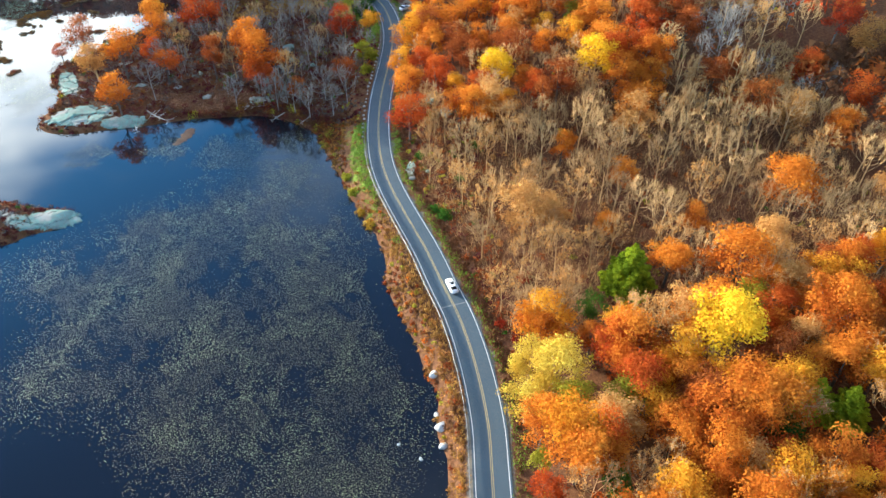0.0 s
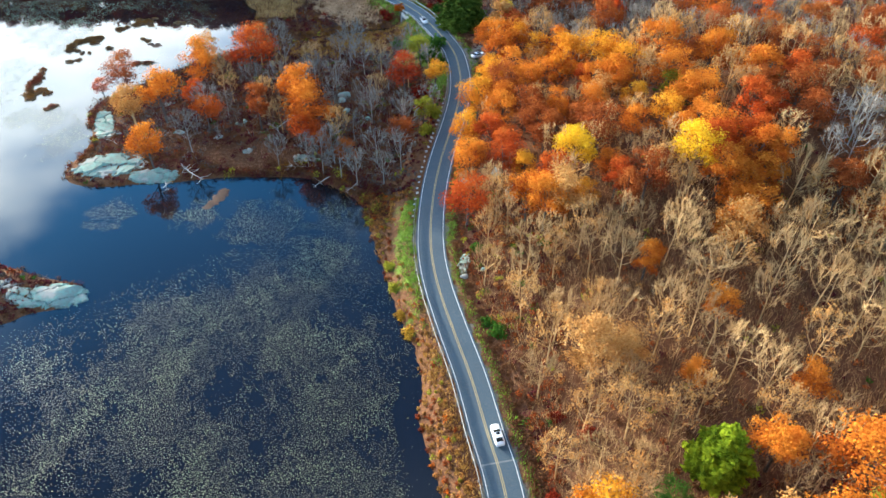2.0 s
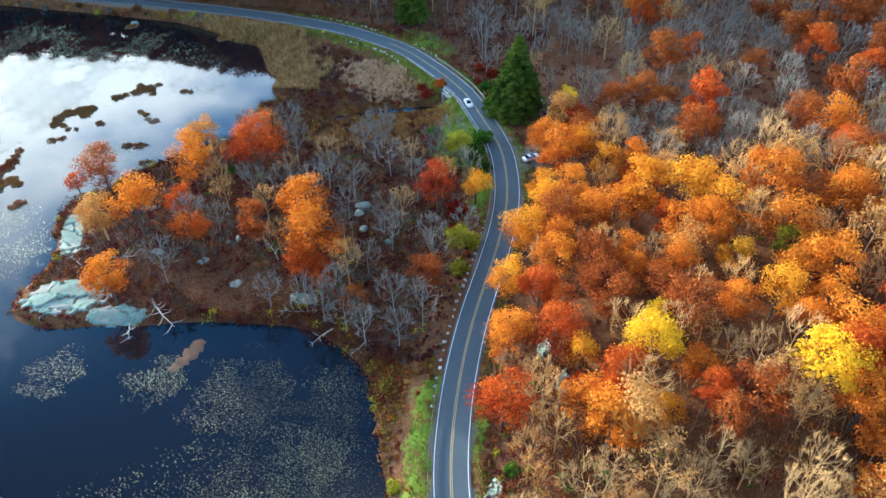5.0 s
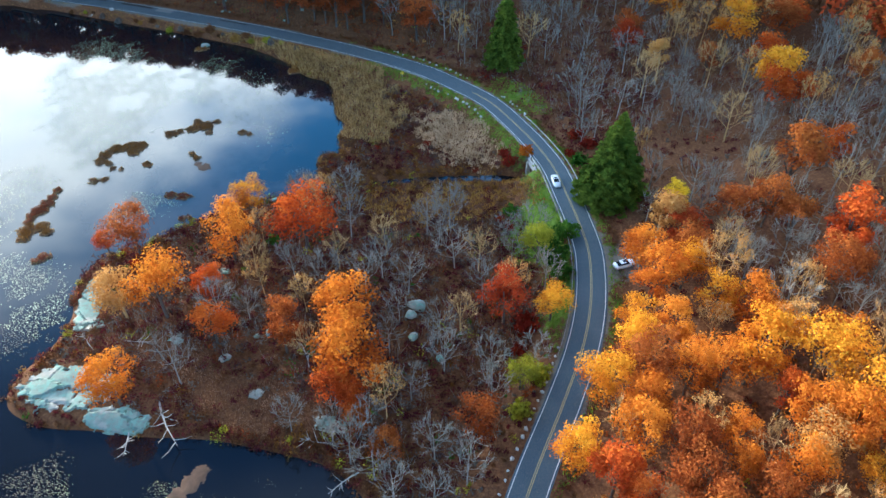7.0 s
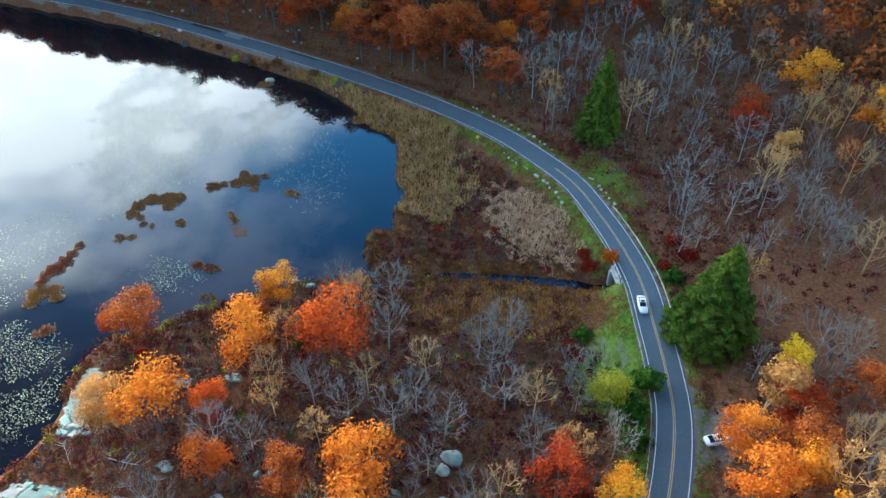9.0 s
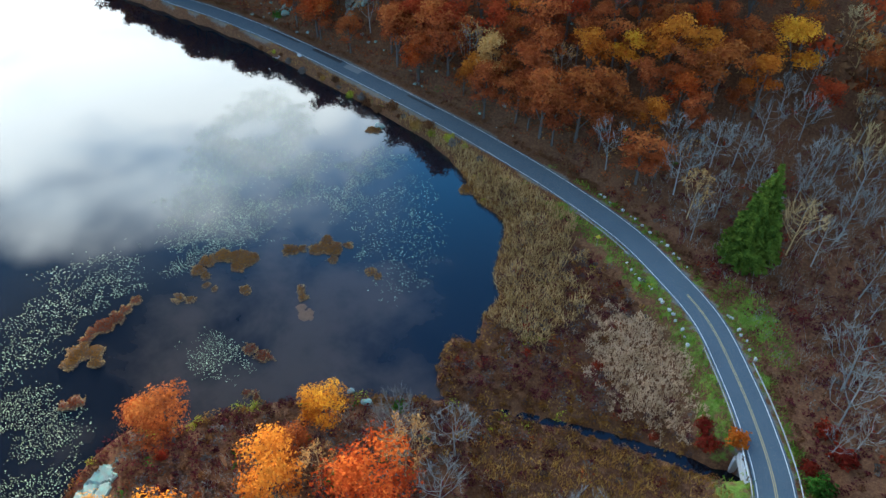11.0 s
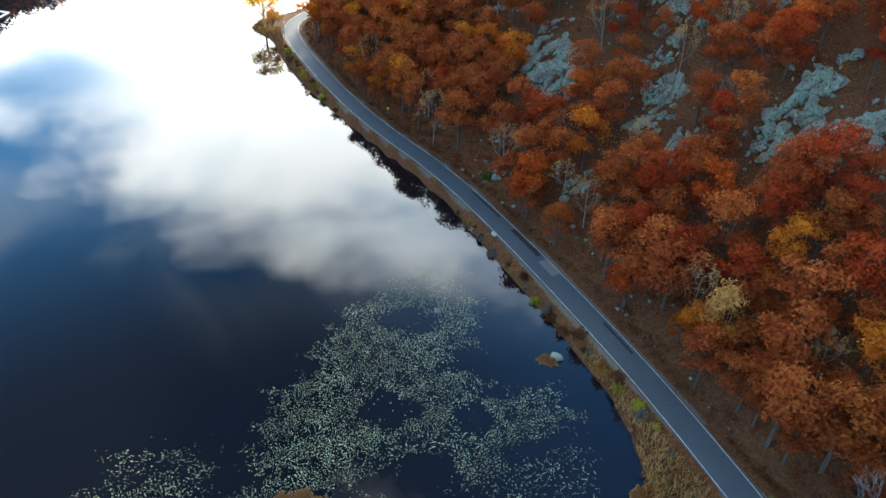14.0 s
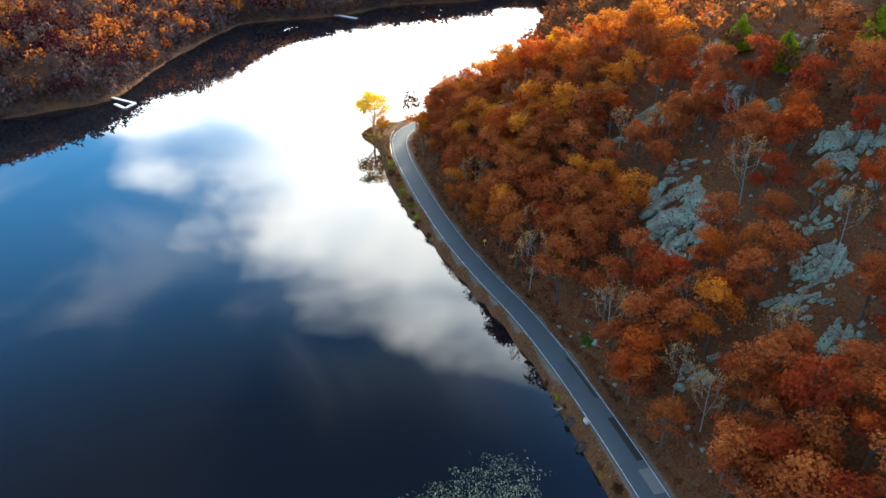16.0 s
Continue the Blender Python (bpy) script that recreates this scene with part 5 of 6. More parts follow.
    tufts("sedge_grass", q[m], zq[m], rng.uniform(0.3, 0.6, m.sum()), "heath", "reddish-brown sedge in hollows beside the stream", 82, 8, 0.07, 0.3)
    q = scatter((-100, 168), (-48, 196), 0.75, 54)
    zq, sq, rq, side_q, _ = land(q)
    m = ((ellipse(q, -64, 183, 14, 6.0) + 0.4 * ripple(q, 6, 7) < 1) | (ellipse(q, -84, 186, 9, 4.5) < 1)) & (sq > 0.3)
    tufts("dry_grass", q[m], zq[m], np.full(m.sum(), 0.4), "heath", "short reddish-brown grass on the peninsula", 74, 7, 0.05, 0.3)
    # verges
    q = np.vstack([scatter((-36, 40), (16, 290), 0.85, 55), scatter((-100, 262), (-30, 314), 0.85, 56)])
    zq, sq, rq, side_q, al = land(q)
    lawn_q = (ellipse(q, -31, 246, 6.5, 13) < 1) | ((ellipse(q, -50, 295, 12, 4.5, 2.5) < 1) & (side_q > 0))
    reach = np.where(side_q < 0, np.interp(al, (0, 150, 165, 228, 236, 270, 280, 420), (5.2, 5.8, 7.0, 7.6, 3, 3, 9.0, 7.5)), 5.6) + 0.9 * ripple(q, 8, 9)
    m = ((rq > 3.7) & (rq < reach) & (al < 420) | lawn_q & (rq > 3.7)) & (sq > 0.8)
    gold = m & (al < 196 + 10 * ripple(q, 12, 10)) & (side_q < 0)
    m &= ~gold
    tufts("bank_grass", q[gold], zq[gold], rng.uniform(0.3, 0.8, gold.sum()), "sedge", "tall golden grass beside the guard rail", 81, 9, 0.06, 0.35)
    tufts("verge_grass", q[m], zq[m], rng.uniform(0.2, 0.65, m.sum()), "grass", "green and straw-coloured grass on the road verges", 75, 9, 0.07, 0.35)
    q = scatter((-360, 280), (-95, 310), 0.95, 57)
    zq, sq, rq, side_q, al = land(q)
    m = (rq > 3.6) & (sq > 0.1) & (side_q < 0) & (al > 395)
    tufts("bank_grass", q[m], zq[m], rng.uniform(0.3, 0.6, m.sum()), "sedge", "straw-coloured grass on the bank below the lake road", 76, 7, 0.05, 0.35)

    # thin saplings and brush between the trees
    q = np.vstack([scatter((-4, 88), (95, 168), 1.7, 58), scatter((-100, 178), (-20, 246), 2.0, 59), scatter((-90, 285), (70, 345), 2.6, 60), scatter((-100, 254), (-45, 285), 1.9, 65)])
    zq, sq, rq, side_q, al = land(q)
    m = (rq > 8) & (sq > 3) & (ellipse(q, -64, 183, 16, 8) > 1) & (ellipse(q, -3, 270, 14, 13) > 1) & (rng.uniform(size=len(q)) < np.where(side_q < 0, np.where(q[:, 1] < 246, 0.3, 0.12), 0.7))
    south_q = m & (side_q > 0) & (q[:, 1] < 170)
    tufts("brush", q[south_q], zq[south_q], rng.uniform(1.5, 4.6, south_q.sum()), "bark_pale", "thin leafless tan saplings and brush between the trees", 79, 11, 0.022, 0.55)
    north_q = m & ~south_q
    tufts("brush", q[north_q], zq[north_q], np.where((q[north_q][:, 1] > 250) & (side_q[north_q] < 0), 0.45, 1.0) * rng.uniform(1.5, 3.8, north_q.sum()), "bark_grey", "thin leafless grey saplings and brush between the trees", 80, 10, 0.02, 0.5)


grow_low()


# ---- lily pads, bog islets ----
LILY_FIELD = np.array([(-84, 82), (-78, 98), (-94, 112), (-85, 123), (-72, 134), (-54, 149), (-33, 165), (-25, 147), (-10, 114), (-1, 81), (0, 55), (-42, 55), (-59, 76), (-72, 74), (-84, 82)], float)
LILIES = [(-52.7, 158.8, 11.5, 9.6), (-37.7, 162.2, 5.8, 9.3), (-70.9, 159.4, 5.9, 5.2), (-90.7, 157.4, 5.0, 5.6), (-126.5, 194.3, 6.7, 6.0), (-117.5, 184.6, 6.2, 8.9), (-134.1, 194.1, 4.9, 5.6), (-120.4, 223.3, 6.4, 5.2), (-136.4, 270.0, 5.0, 4.5)]
LILY_ARMS = [
    [(-191.6, 285.5), (-184, 290), (-169.6, 287.3), (-163, 282.3), (-162, 276.5), (-154.2, 277.1), (-148, 282.2), (-146.7, 289.7), (-138, 293), (-135, 281), (-143, 262), (-139, 246), (-145, 228.6), (-156, 236), (-164.3, 239.2), (-170, 248.8), (-176.6, 255), (-184.5, 262), (-188, 273.4)],
    [(-159, 226.3), (-147, 227), (-145, 212), (-140, 197), (-143, 191), (-155.7, 199.4), (-162.4, 214.3)],
    [(-134, 265), (-135, 276), (-134.6, 289.4), (-124.8, 287.8), (-110.7, 274.6), (-103.6, 260.2), (-109, 254), (-126, 262.8)],
]
LILY_HOLES = [(-175.0, 273.0, 6.4, 4.4, 0.9), (-153.5, 259.5, 6.0, 5.0, 0.4), (-145.5, 273.5, 4.0, 4.2, 0.0)]


def float_pads():
    rng = np.random.default_rng(91)
    p = np.vstack([scatter((-100, 42), (2, 176), 0.275, 92), scatter((-195, 172), (-82, 296), 0.36, 93)])
    sd = shore_distance(p)
    strong = np.zeros(len(p))
    inner = inside(p, LILY_FIELD)
    rim = near_line(p, LILY_FIELD)[0]
    strong = np.where(inner, 0.30 + 0.75 * smooth(rim, 0, 9), 0.30 * (1 - smooth(rim, 0, 5)))
    bays = ripple(p, 24, 31) * 0.38 + ripple(p, 8, 32) * 0.30
    strong = np.where(strong > 0, strong * (0.72 + bays), 0)
    for x, y, a, b in LILIES:
        e = ellipse(p, x, y, a, b)
        strong = np.maximum(strong, (1 - smooth(np.sqrt(e) + 0.30 * ripple(p, 9, 33) + 0.14 * ripple(p, 3.5, 34), 0.55, 1.2)) * 0.80)
    strong *= smooth(sd, -0.2, -0.9)
    dark_run = inner & (sd > -4.5) & (p[:, 1] > 84) & (p[:, 1] < 119)
    strong = np.where(dark_run, 0, strong)
    for arm, thick in zip(LILY_ARMS, (0.98, 0.6, 0.36)):
        ring_ = np.array(arm + arm[:1], float)
        d = near_line(p, ring_)[0]
        d = np.where(inside(p, ring_), d, -d) + 2.2 * ripple(p, 9, 35) + 1.0 * ripple(p, 3.5, 36)
        strong = np.maximum(strong, thick * np.clip(0.85 + 0.45 * ripple(p, 7, 38), 0.15, 1) * smooth(d, -2.0, 3.0) * smooth(sd, -0.2, -0.9))
    for x, y, a, b, turn in LILY_HOLES:
        strong *= 0.04 + 0.96 * smooth(np.sqrt(ellipse(p, x, y, a, b, turn)) + 0.15 * ripple(p, 6, 37), 0.75, 1.15)
    stray = inner & (sd < -0.8)
    m = rng.uniform(size=len(p)) < np.maximum(strong, 0.02 * stray)
    p = p[m]
    k = len(p)
    r = rng.uniform(0.06, 0.135, k) * np.where(p[:, 1] > 182, 1.2, 1.0)
    a = rng.uniform(0, 6.283, k)
    tilt = rng.normal(size=(k, 2)) * 0.12
    ring = []
    for j in range(4):
        c, s = np.cos(a + j * 1.5708), np.sin(a + j * 1.5708)
        ring.append(np.column_stack([p[:, 0] + r * c, p[:, 1] + r * s * 0.9, 0.035 + r * (c * tilt[:, 0] + s * tilt[:, 1])]))
    q = np.stack(ring, 1).reshape(-1, 3)
    far_side = np.repeat(p[:, 1] > 182, 4)
    for m, leaf, label in ((~far_side, "lily", "faded brown lily pads floating on the dark lake"), (far_side, "lily_pale", "pale green lily pads floating in winding drifts")):
        n_ = int(m.sum() // 4)
        tagged(new("lily_pads", mesh_of("lily_pads", q[m], np.arange(n_ * 4).reshape(n_, 4), leaf)), label, "lily pads", kind="stuff")


float_pads()


def bog(lobes, seed, leaf="leaf_bog", bare=False):
    """A low floating islet: round lobes (x, y, radius) grown together, with a ragged outline and sedge on it."""
    rng = np.random.default_rng(seed)
    spots = np.array(lobes, float)
    o, r = spots[:, :2].mean(axis=0), spots[:, 2]
    step = 0.3
    low_, high_ = (spots[:, :2] - r[:, None]).min(axis=0) - 1.2, (spots[:, :2] + r[:, None]).max(axis=0) + 1.2
    gx, gy = np.meshgrid(np.arange(low_[0], high_[0], step), np.arange(low_[1], high_[1], step))
    p = np.stack([gx.ravel(), gy.ravel()], 1)

    def rise(q):
        d = (r - np.hypot(q[:, None, 0] - spots[:, 0], q[:, None, 1] - spots[:, 1])).max(axis=1)
        return d + 0.30 * ripple(q, 2.6, seed + 1) + 0.22 * ripple(q, 1.1, seed + 2)

    up = rise(p)
    z = np.where(up > 0, 0.03 + 0.22 * (1 - np.exp(-np.maximum(up, 0) / 0.5)), 0.5 * up) * (0.35 if bare else 1.0) + rng.uniform(-0.015, 0.015, len(p))
    nx = gx.shape[1]
    i = (np.arange(gx.shape[0] - 1)[:, None] * nx + np.arange(nx - 1)).ravel()
    quads = np.stack([i, i + 1, i + 1 + nx, i + nx], 1)
    quads = quads[(up[quads] > -0.15).any(axis=1)]
    used = np.unique(quads)
    back = np.zeros(len(p), int)
    back[used] = np.arange(len(used))
    ob = thing("bog_islet", pose(o[0], o[1], 0), "bare mud bank just under the lake surface" if bare else "low brown bog islet with sedge in the lake", "islet", "bog islets")
    part("peat", mesh_of("peat", np.column_stack([p - o, z])[used], back[quads], "peat", smooth_faces=True), ob)
    if bare:
        return
    at = rng.uniform(low_, high_, (int(42 * np.prod(high_ - low_)), 2))
    h = rise(at)
    for name, m, mat, size, label in (("sedge", h > 0.28, leaf, 0.15, "rust-brown sedge"), ("fringe", (h > -0.10) & (h <= 0.28), "reed", 0.13, "pale dry fringe at the water line")):
        k = int(m.sum())
        q, f = flakes(rng, np.column_stack([at[m] - o, 0.06 + np.clip(h[m], 0, 0.3) + rng.uniform(0, 0.15, k)]), rng.normal(size=(k, 3)) * 0.8 + (0, 0, 1), size)
        tagged(part(name, mesh_of(name, q, f, mat), ob, label), kind="stuff")


BOGS = [
    [(-141.2, 233.6, 1.6), (-142.2, 236.4, 1.7), (-141.3, 239.5, 1.9), (-138.4, 241.7, 2.2), (-136.2, 243.0, 1.9), (-136.2, 240.0, 1.6), (-138.7, 233.7, 1.0)],
    [(-132.3, 250.5, 1.7), (-130.9, 252.5, 1.0), (-128.4, 254.5, 1.7), (-128.9, 257.6, 1.5), (-126.0, 256.8, 2.1), (-123.6, 254.7, 1.0), (-124.6, 259.7, 1.0)],
    [(-142.8, 220.6, 1.1), (-142.1, 217.9, 1.2), (-141.3, 215.4, 1.7), (-141.3, 212.9, 2.0), (-141.4, 210.5, 1.4), (-140.6, 208.8, 1.0)],
    [(-138.8, 206.4, 2.0), (-137.3, 204.1, 1.5), (-136.8, 208.3, 1.8), (-134.3, 207.4, 1.3)],
    [(-121.7, 244.6, 0.9), (-119.9, 243.6, 1.0)],
    [(-116.5, 228.5, 1.4), (-113.6, 229.1, 1.4), (-112.2, 229.7, 0.8)],
    [(-137.4, 226.5, 1.2), (-135.3, 227.8, 0.9)],
    [(-129.6, 236.8, 1.2)],
    [(-128.9, 200.6, 1.5), (-129.5, 199.0, 0.9)],
    [(-136.5, 232.2, 0.8), (-134.2, 232.8, 0.6)],
    [(-115.0, 257.8, 1.2), (-113.2, 257.8, 0.8)],
    [(-108.7, 222.0, 0.9), (-106.9, 222.6, 0.8), (-107.8, 222.7, 0.7)],
    [(-153.2, 293.5, 1.4), (-152.0, 294.3, 1.3), (-152.6, 294.5, 1.0)],
    [(-118.7, 291.7, 1.9), (-117.5, 292.7, 1.8), (-118.1, 293.0, 1.4)],
]
for k, lobes in enumerate(BOGS):
    bog(lobes, 700 + k, "leaf_rust" if k % 3 == 2 else "leaf_bog")
for k, lobes in enumerate(([(-67.4, 168.6, 1.5), (-67.9, 166.5, 1.7), (-68.6, 164.2, 1.4), (-69.3, 162.6, 0.9)], [(-117.7, 241.5, 1.1), (-115.7, 240.9, 1.6)])):
    bog(lobes, 740 + k, bare=True)

# ---- rocks ----
def rock_mesh(seed, flat=0.6, cuts=2):
    """A worn, angular stone of about one metre radius."""
    rng = random.Random(seed)
    bm = bmesh.new()
    bmesh.ops.create_icosphere(bm, subdivisions=cuts, radius=1.0)
    planes = [(Vector((rng.gauss(0, 1), rng.gauss(0, 1), rng.gauss(0, 0.8))).normalized(), rng.uniform(0.55, 0.85)) for _ in range(9)]
    off = Vector((rng.uniform(0, 50), rng.uniform(0, 50), 0))
    for v in bm.verts:
        for nrm, d in planes:
            over = v.co.dot(nrm) - d
            if over > 0:
                v.co -= nrm * over * 0.92
        v.co *= 1 + 0.16 * noise.noise(v.co * 2.2 + off)
        v.co.z *= flat
    return mesh_bm("rock", bm, "rock")


def block_mesh(seed):
    """A split, many-sided block of ledge rock."""
    rng = random.Random(seed)
    bm = bmesh.new()
    for k in range(15):
        x, y, z = rng.uniform(-1, 1), rng.uniform(-1, 1), rng.uniform(-1, 1)
        big = max(abs(x), abs(y), abs(z)) * rng.uniform(1.0, 1.25)
        bm.verts.new((0.55 * x / big, 0.55 * y / big, 0.55 * z / big))
    hulled = bmesh.ops.convex_hull(bm, input=list(bm.verts))
    bmesh.ops.delete(bm, geom=[g for g in hulled["geom_interior"] if isinstance(g, bmesh.types.BMVert)], context="VERTS")
    return mesh_bm("block", bm, "crag")


ROUND = [rock_mesh(k, 0.62, 2) for k in range(6)]
BLOCK = [block_mesh(40 + k) for k in range(12)]
rock_rng = random.Random(3)


def stone(x, y, r, me=None, mat=None, label="grey lichen-covered rock lying on the ground", name="boulder", group="", z=None, sink=0.25, turn=None):
    z = height_at(x, y) if z is None else z
    me = me or rock_rng.choice(ROUND)
    ob = new(name, me)
    k = rock_rng.uniform(0.85, 1.2)
    ob.matrix_world = pose(x, y, max(z, -0.1) + r * sink, rock_rng.uniform(-8, 8), rock_rng.uniform(-8, 8), rock_rng.uniform(0, 360) if turn is None else turn) @ Matrix.Diagonal((r * k, r / k, r, 1))
    if mat:
        ob.material_slots[0].link, ob.material_slots[0].material = "OBJECT", MATS[mat]
    return tagged(ob, label, "rock", group)




def ledge(x, y, a, b, turn, seed, label="flat pale green-grey rock ledge at the water's edge", lift=0.0, mat="rock"):
    """A low, worn sheet of rock split into plates by wavy cracks."""
    rng = np.random.default_rng(seed)
    ob = thing("rock_ledge", pose(x, y, max(height_at(x, y), 0.05), 0, 0, turn), label, "rock", "shore ledges")
    c, s = math.cos(radians(turn)), math.sin(radians(turn))
    step = 0.16 + 0.018 * a
    gu, gv = np.meshgrid(np.arange(-a * 1.25, a * 1.25 + step, step), np.arange(-b * 1.3, b * 1.3 + step, step))
    p = np.stack([gu.ravel(), gv.ravel()], 1)
    wavy = p + np.stack([ripple(p, 2.1, seed), ripple(p, 2.1, seed + 1)], 1) * 0.20
    seeds = rng.uniform(-1.2, 1.2, (max(6, int(a * b * 0.34)), 2)) * (a, b)
    d = np.hypot(wavy[:, None, 0] - seeds[:, 0], (wavy[:, None, 1] - seeds[:, 1]) * 1.7)
    order = np.argsort(d, axis=1)[:, :2]
    rows_ = np.arange(len(p))
    gap = d[rows_, order[:, 1]] - d[rows_, order[:, 0]]
    own = order[:, 0]
    edge = 1 - np.sqrt((p[:, 0] / a) ** 2 + (p[:, 1] / b) ** 2) + 0.16 * ripple(p, 3.5, seed + 2) + 0.09 * ripple(p, 1.2, seed + 3)
    up = rng.uniform(-0.05, 0.12, len(seeds))[own] + ((p - seeds[own]) * rng.normal(size=(len(seeds), 2))[own] * 0.035).sum(axis=1)
    up += 0.34 * smooth(edge, -0.05, 0.10) - 0.32 * np.exp(-((gap / 0.19) ** 2)) + 0.012 * ripple(p, 0.9, seed + 4) - 0.06
    w_ = np.stack([x + p[:, 0] * c - p[:, 1] * s, y + p[:, 0] * s + p[:, 1] * c], 1)
    z = np.maximum(land(w_)[0], 0.0) - ob.matrix_world.translation.z + lift + up
    nx = gu.shape[1]
    i_ = (np.arange(gu.shape[0] - 1)[:, None] * nx + np.arange(nx - 1)).ravel()
    quads = np.stack([i_, i_ + 1, i_ + 1 + nx, i_ + nx], 1)
    quads = quads[(edge[quads] > -0.06).any(axis=1)]
    z = np.where(edge < -0.02, z - 0.35, z)
    used = np.unique(quads)
    back = np.zeros(len(p), int)
    back[used] = np.arange(len(used))
    part("rock_slab", mesh_of("rock_slab", np.column_stack([p, z])[used], back[quads], mat), ob)


for k, (x, y, a, b, turn) in enumerate(((-99.0, 174.3, 8.6, 4.6, 14), (-86.5, 172.0, 6.0, 2.5, 10), (-109.0, 192.5, 7.4, 2.8, 118), (-105.0, 188.2, 2.6, 1.7, 20), (-51.0, 183.6, 3.2, 1.6, 5), (-66.5, 185.0, 1.6, 1.0, 20), (-86.8, 190.0, 1.6, 0.9, 0), (-76.0, 189.7, 1.4, 0.9, 40), (-88.9, 208.7, 2.0, 1.0, 15), (-96.2, 203.9, 2.2, 1.1, 30), (-88.6, 130.0, 6.0, 3.3, 12), (-95.0, 128.2, 4.0, 2.5, -10), (-101.5, 130.5, 3.0, 2.0, 20))):
    ledge(x, y, a, b, turn, 600 + k)
for k, (x, y, a, b) in enumerate(((-6.7, 147.6, 3.0, 1.2), (1.9, 168.6, 2.6, 1.3), (-2.3, 176.7, 2.2, 1.1))):
    ledge(x, y, a, b, 95 + rock_rng.uniform(-20, 20), 630 + k, "pale grey rock ledge beside the road", 0.2, "crag")
for x, y, r in ((-47.4, 213.4, 1.9), (-47.7, 210.9, 1.3), (-73.1, 196.2, 0.7), (-45.2, 206.0, 1.2), (-38.6, 203.0, 0.9), (-52.5, 204.2, 0.6), (-91.7, 234.8, 1.0), (-95.9, 234.9, 0.8), (-71.4, 197.6, 0.9), (-6.3, 143.9, 0.9), (-9.3, 175.2, 1.6), (4.8, 168.4, 1.3), (-2.6, 145.7, 0.7), (-213.6, 314.3, 1.6), (-191.8, 321.6, 1.4), (-152.7, 296.1, 1.3)):
    stone(x, y, r)
for x, y, r in ((-0.4, 85.3, 1.0), (0.9, 74.0, 1.25), (-2.4, 68.1, 0.4), (-6.3, 70.9, 0.35), (-193.2, 302.8, 0.8), (0.2, 77.0, 0.6), (1.4, 70.6, 0.9)):
    stone(x, y, r, mat="boulder", label="white-grey boulder in shallow water by the bank", group="bank boulders", sink=0.3)

# rock outcrops on the steep slope: split blocks stepping uphill

def outcrop(x, y, size, count, seed):
    rng = random.Random(seed)
    z = height_at(x, y)
    ob = thing("rock_outcrop", pose(x, y, z), "split grey rock outcrop stepping up the wooded slope", "rock", "rock outcrops")
    up = Vector((height_at(x + 2, y) - height_at(x - 2, y), height_at(x, y + 2) - height_at(x, y - 2), 0)) / 4.0
    steep = math.degrees(math.atan(up.length))
    face = math.degrees(math.atan2(up.y, up.x)) - 90
    for k in range(int(count * 2.1)):
        dx, dy = rng.gauss(0, 0.44) * size, rng.gauss(0, 0.50) * size
        s = size * (0.10 + 0.42 * rng.random() ** 2.2)
        b = new("rock_block", rng.choice(BLOCK))
        b.parent = ob
        dz = up.x * dx + up.y * dy
        b.matrix_local = pose(dx, dy, dz + s * rng.uniform(0.05, 0.30), steep * rng.uniform(0.7, 1.25), rng.uniform(-16, 16), face + rng.uniform(-30, 30)) @ Matrix.Diagonal((s * rng.uniform(0.6, 1.2), s * rng.uniform(1.1, 2.6), s * rng.uniform(0.5, 1.0), 1))
    return ob


for k, (x, y, size, count) in enumerate(OUTCROPS):
    outcrop(x, y, size * 1.12, count, 900 + k)


def scree():
    """Loose stones too many to count on the slope above the lake road."""
    rng = np.random.default_rng(15)
    p = scatter((-300, 311), (-120, 392), 3.4, 16)
    z, sd, rd, side, along = land(p)
    m = (side > 0) & (rd > 5.5) & (rng.uniform(size=len(p)) < np.where(rd < 16, 0.75, 0.35) * (0.6 + 0.6 * ripple(p, 30, 17)))
    p, z = p[m], z[m]
    verts, faces = [], []
    for x, y, h in np.column_stack([p, z]):
        s = rng.uniform(0.14, 0.60)
        i = len(verts)
        for c in ((-1, -1, -0.5), (1, -1, -0.5), (1, 1, -0.5), (-1, 1, -0.5), (-0.7, -0.7, 0.6), (0.7, -0.7, 0.6), (0.7, 0.7, 0.6), (-0.7, 0.7, 0.6)):
            d = np.array(c) * s * rng.uniform(0.6, 1.2, 3)
            verts.append((x + d[0], y + d[1], h + 0.1 + d[2]))
        faces += [(i + 3, i + 2, i + 1, i), (i + 4, i + 5, i + 6, i + 7), (i, i + 1, i + 5, i + 4), (i + 1, i + 2, i + 6, i + 5), (i + 2, i + 3, i + 7, i + 6), (i + 3, i, i + 4, i + 7)]
    tagged(new("scree", mesh_of("scree", verts, faces, "crag")), "loose grey stones scattered over the leafy slope", "stones", kind="stuff")


scree()


# ---- along the road ----
def on_road(run, off=0.0):
    """Place beside the road at that many metres along it, its heading in degrees, and the road's height."""
    k = min(max(run / 2.0, 0), len(ROAD) - 2.001)
    i, u = int(k), k - int(k)
    q = ROAD[i] * (1 - u) + ROAD[i + 1] * u
    d = ROAD[i + 1] - ROAD[i]
    d = d / math.hypot(d[0], d[1])
    return q[0] + d[1] * off, q[1] - d[0] * off, q[2], math.degrees(math.atan2(d[1], d[0]))


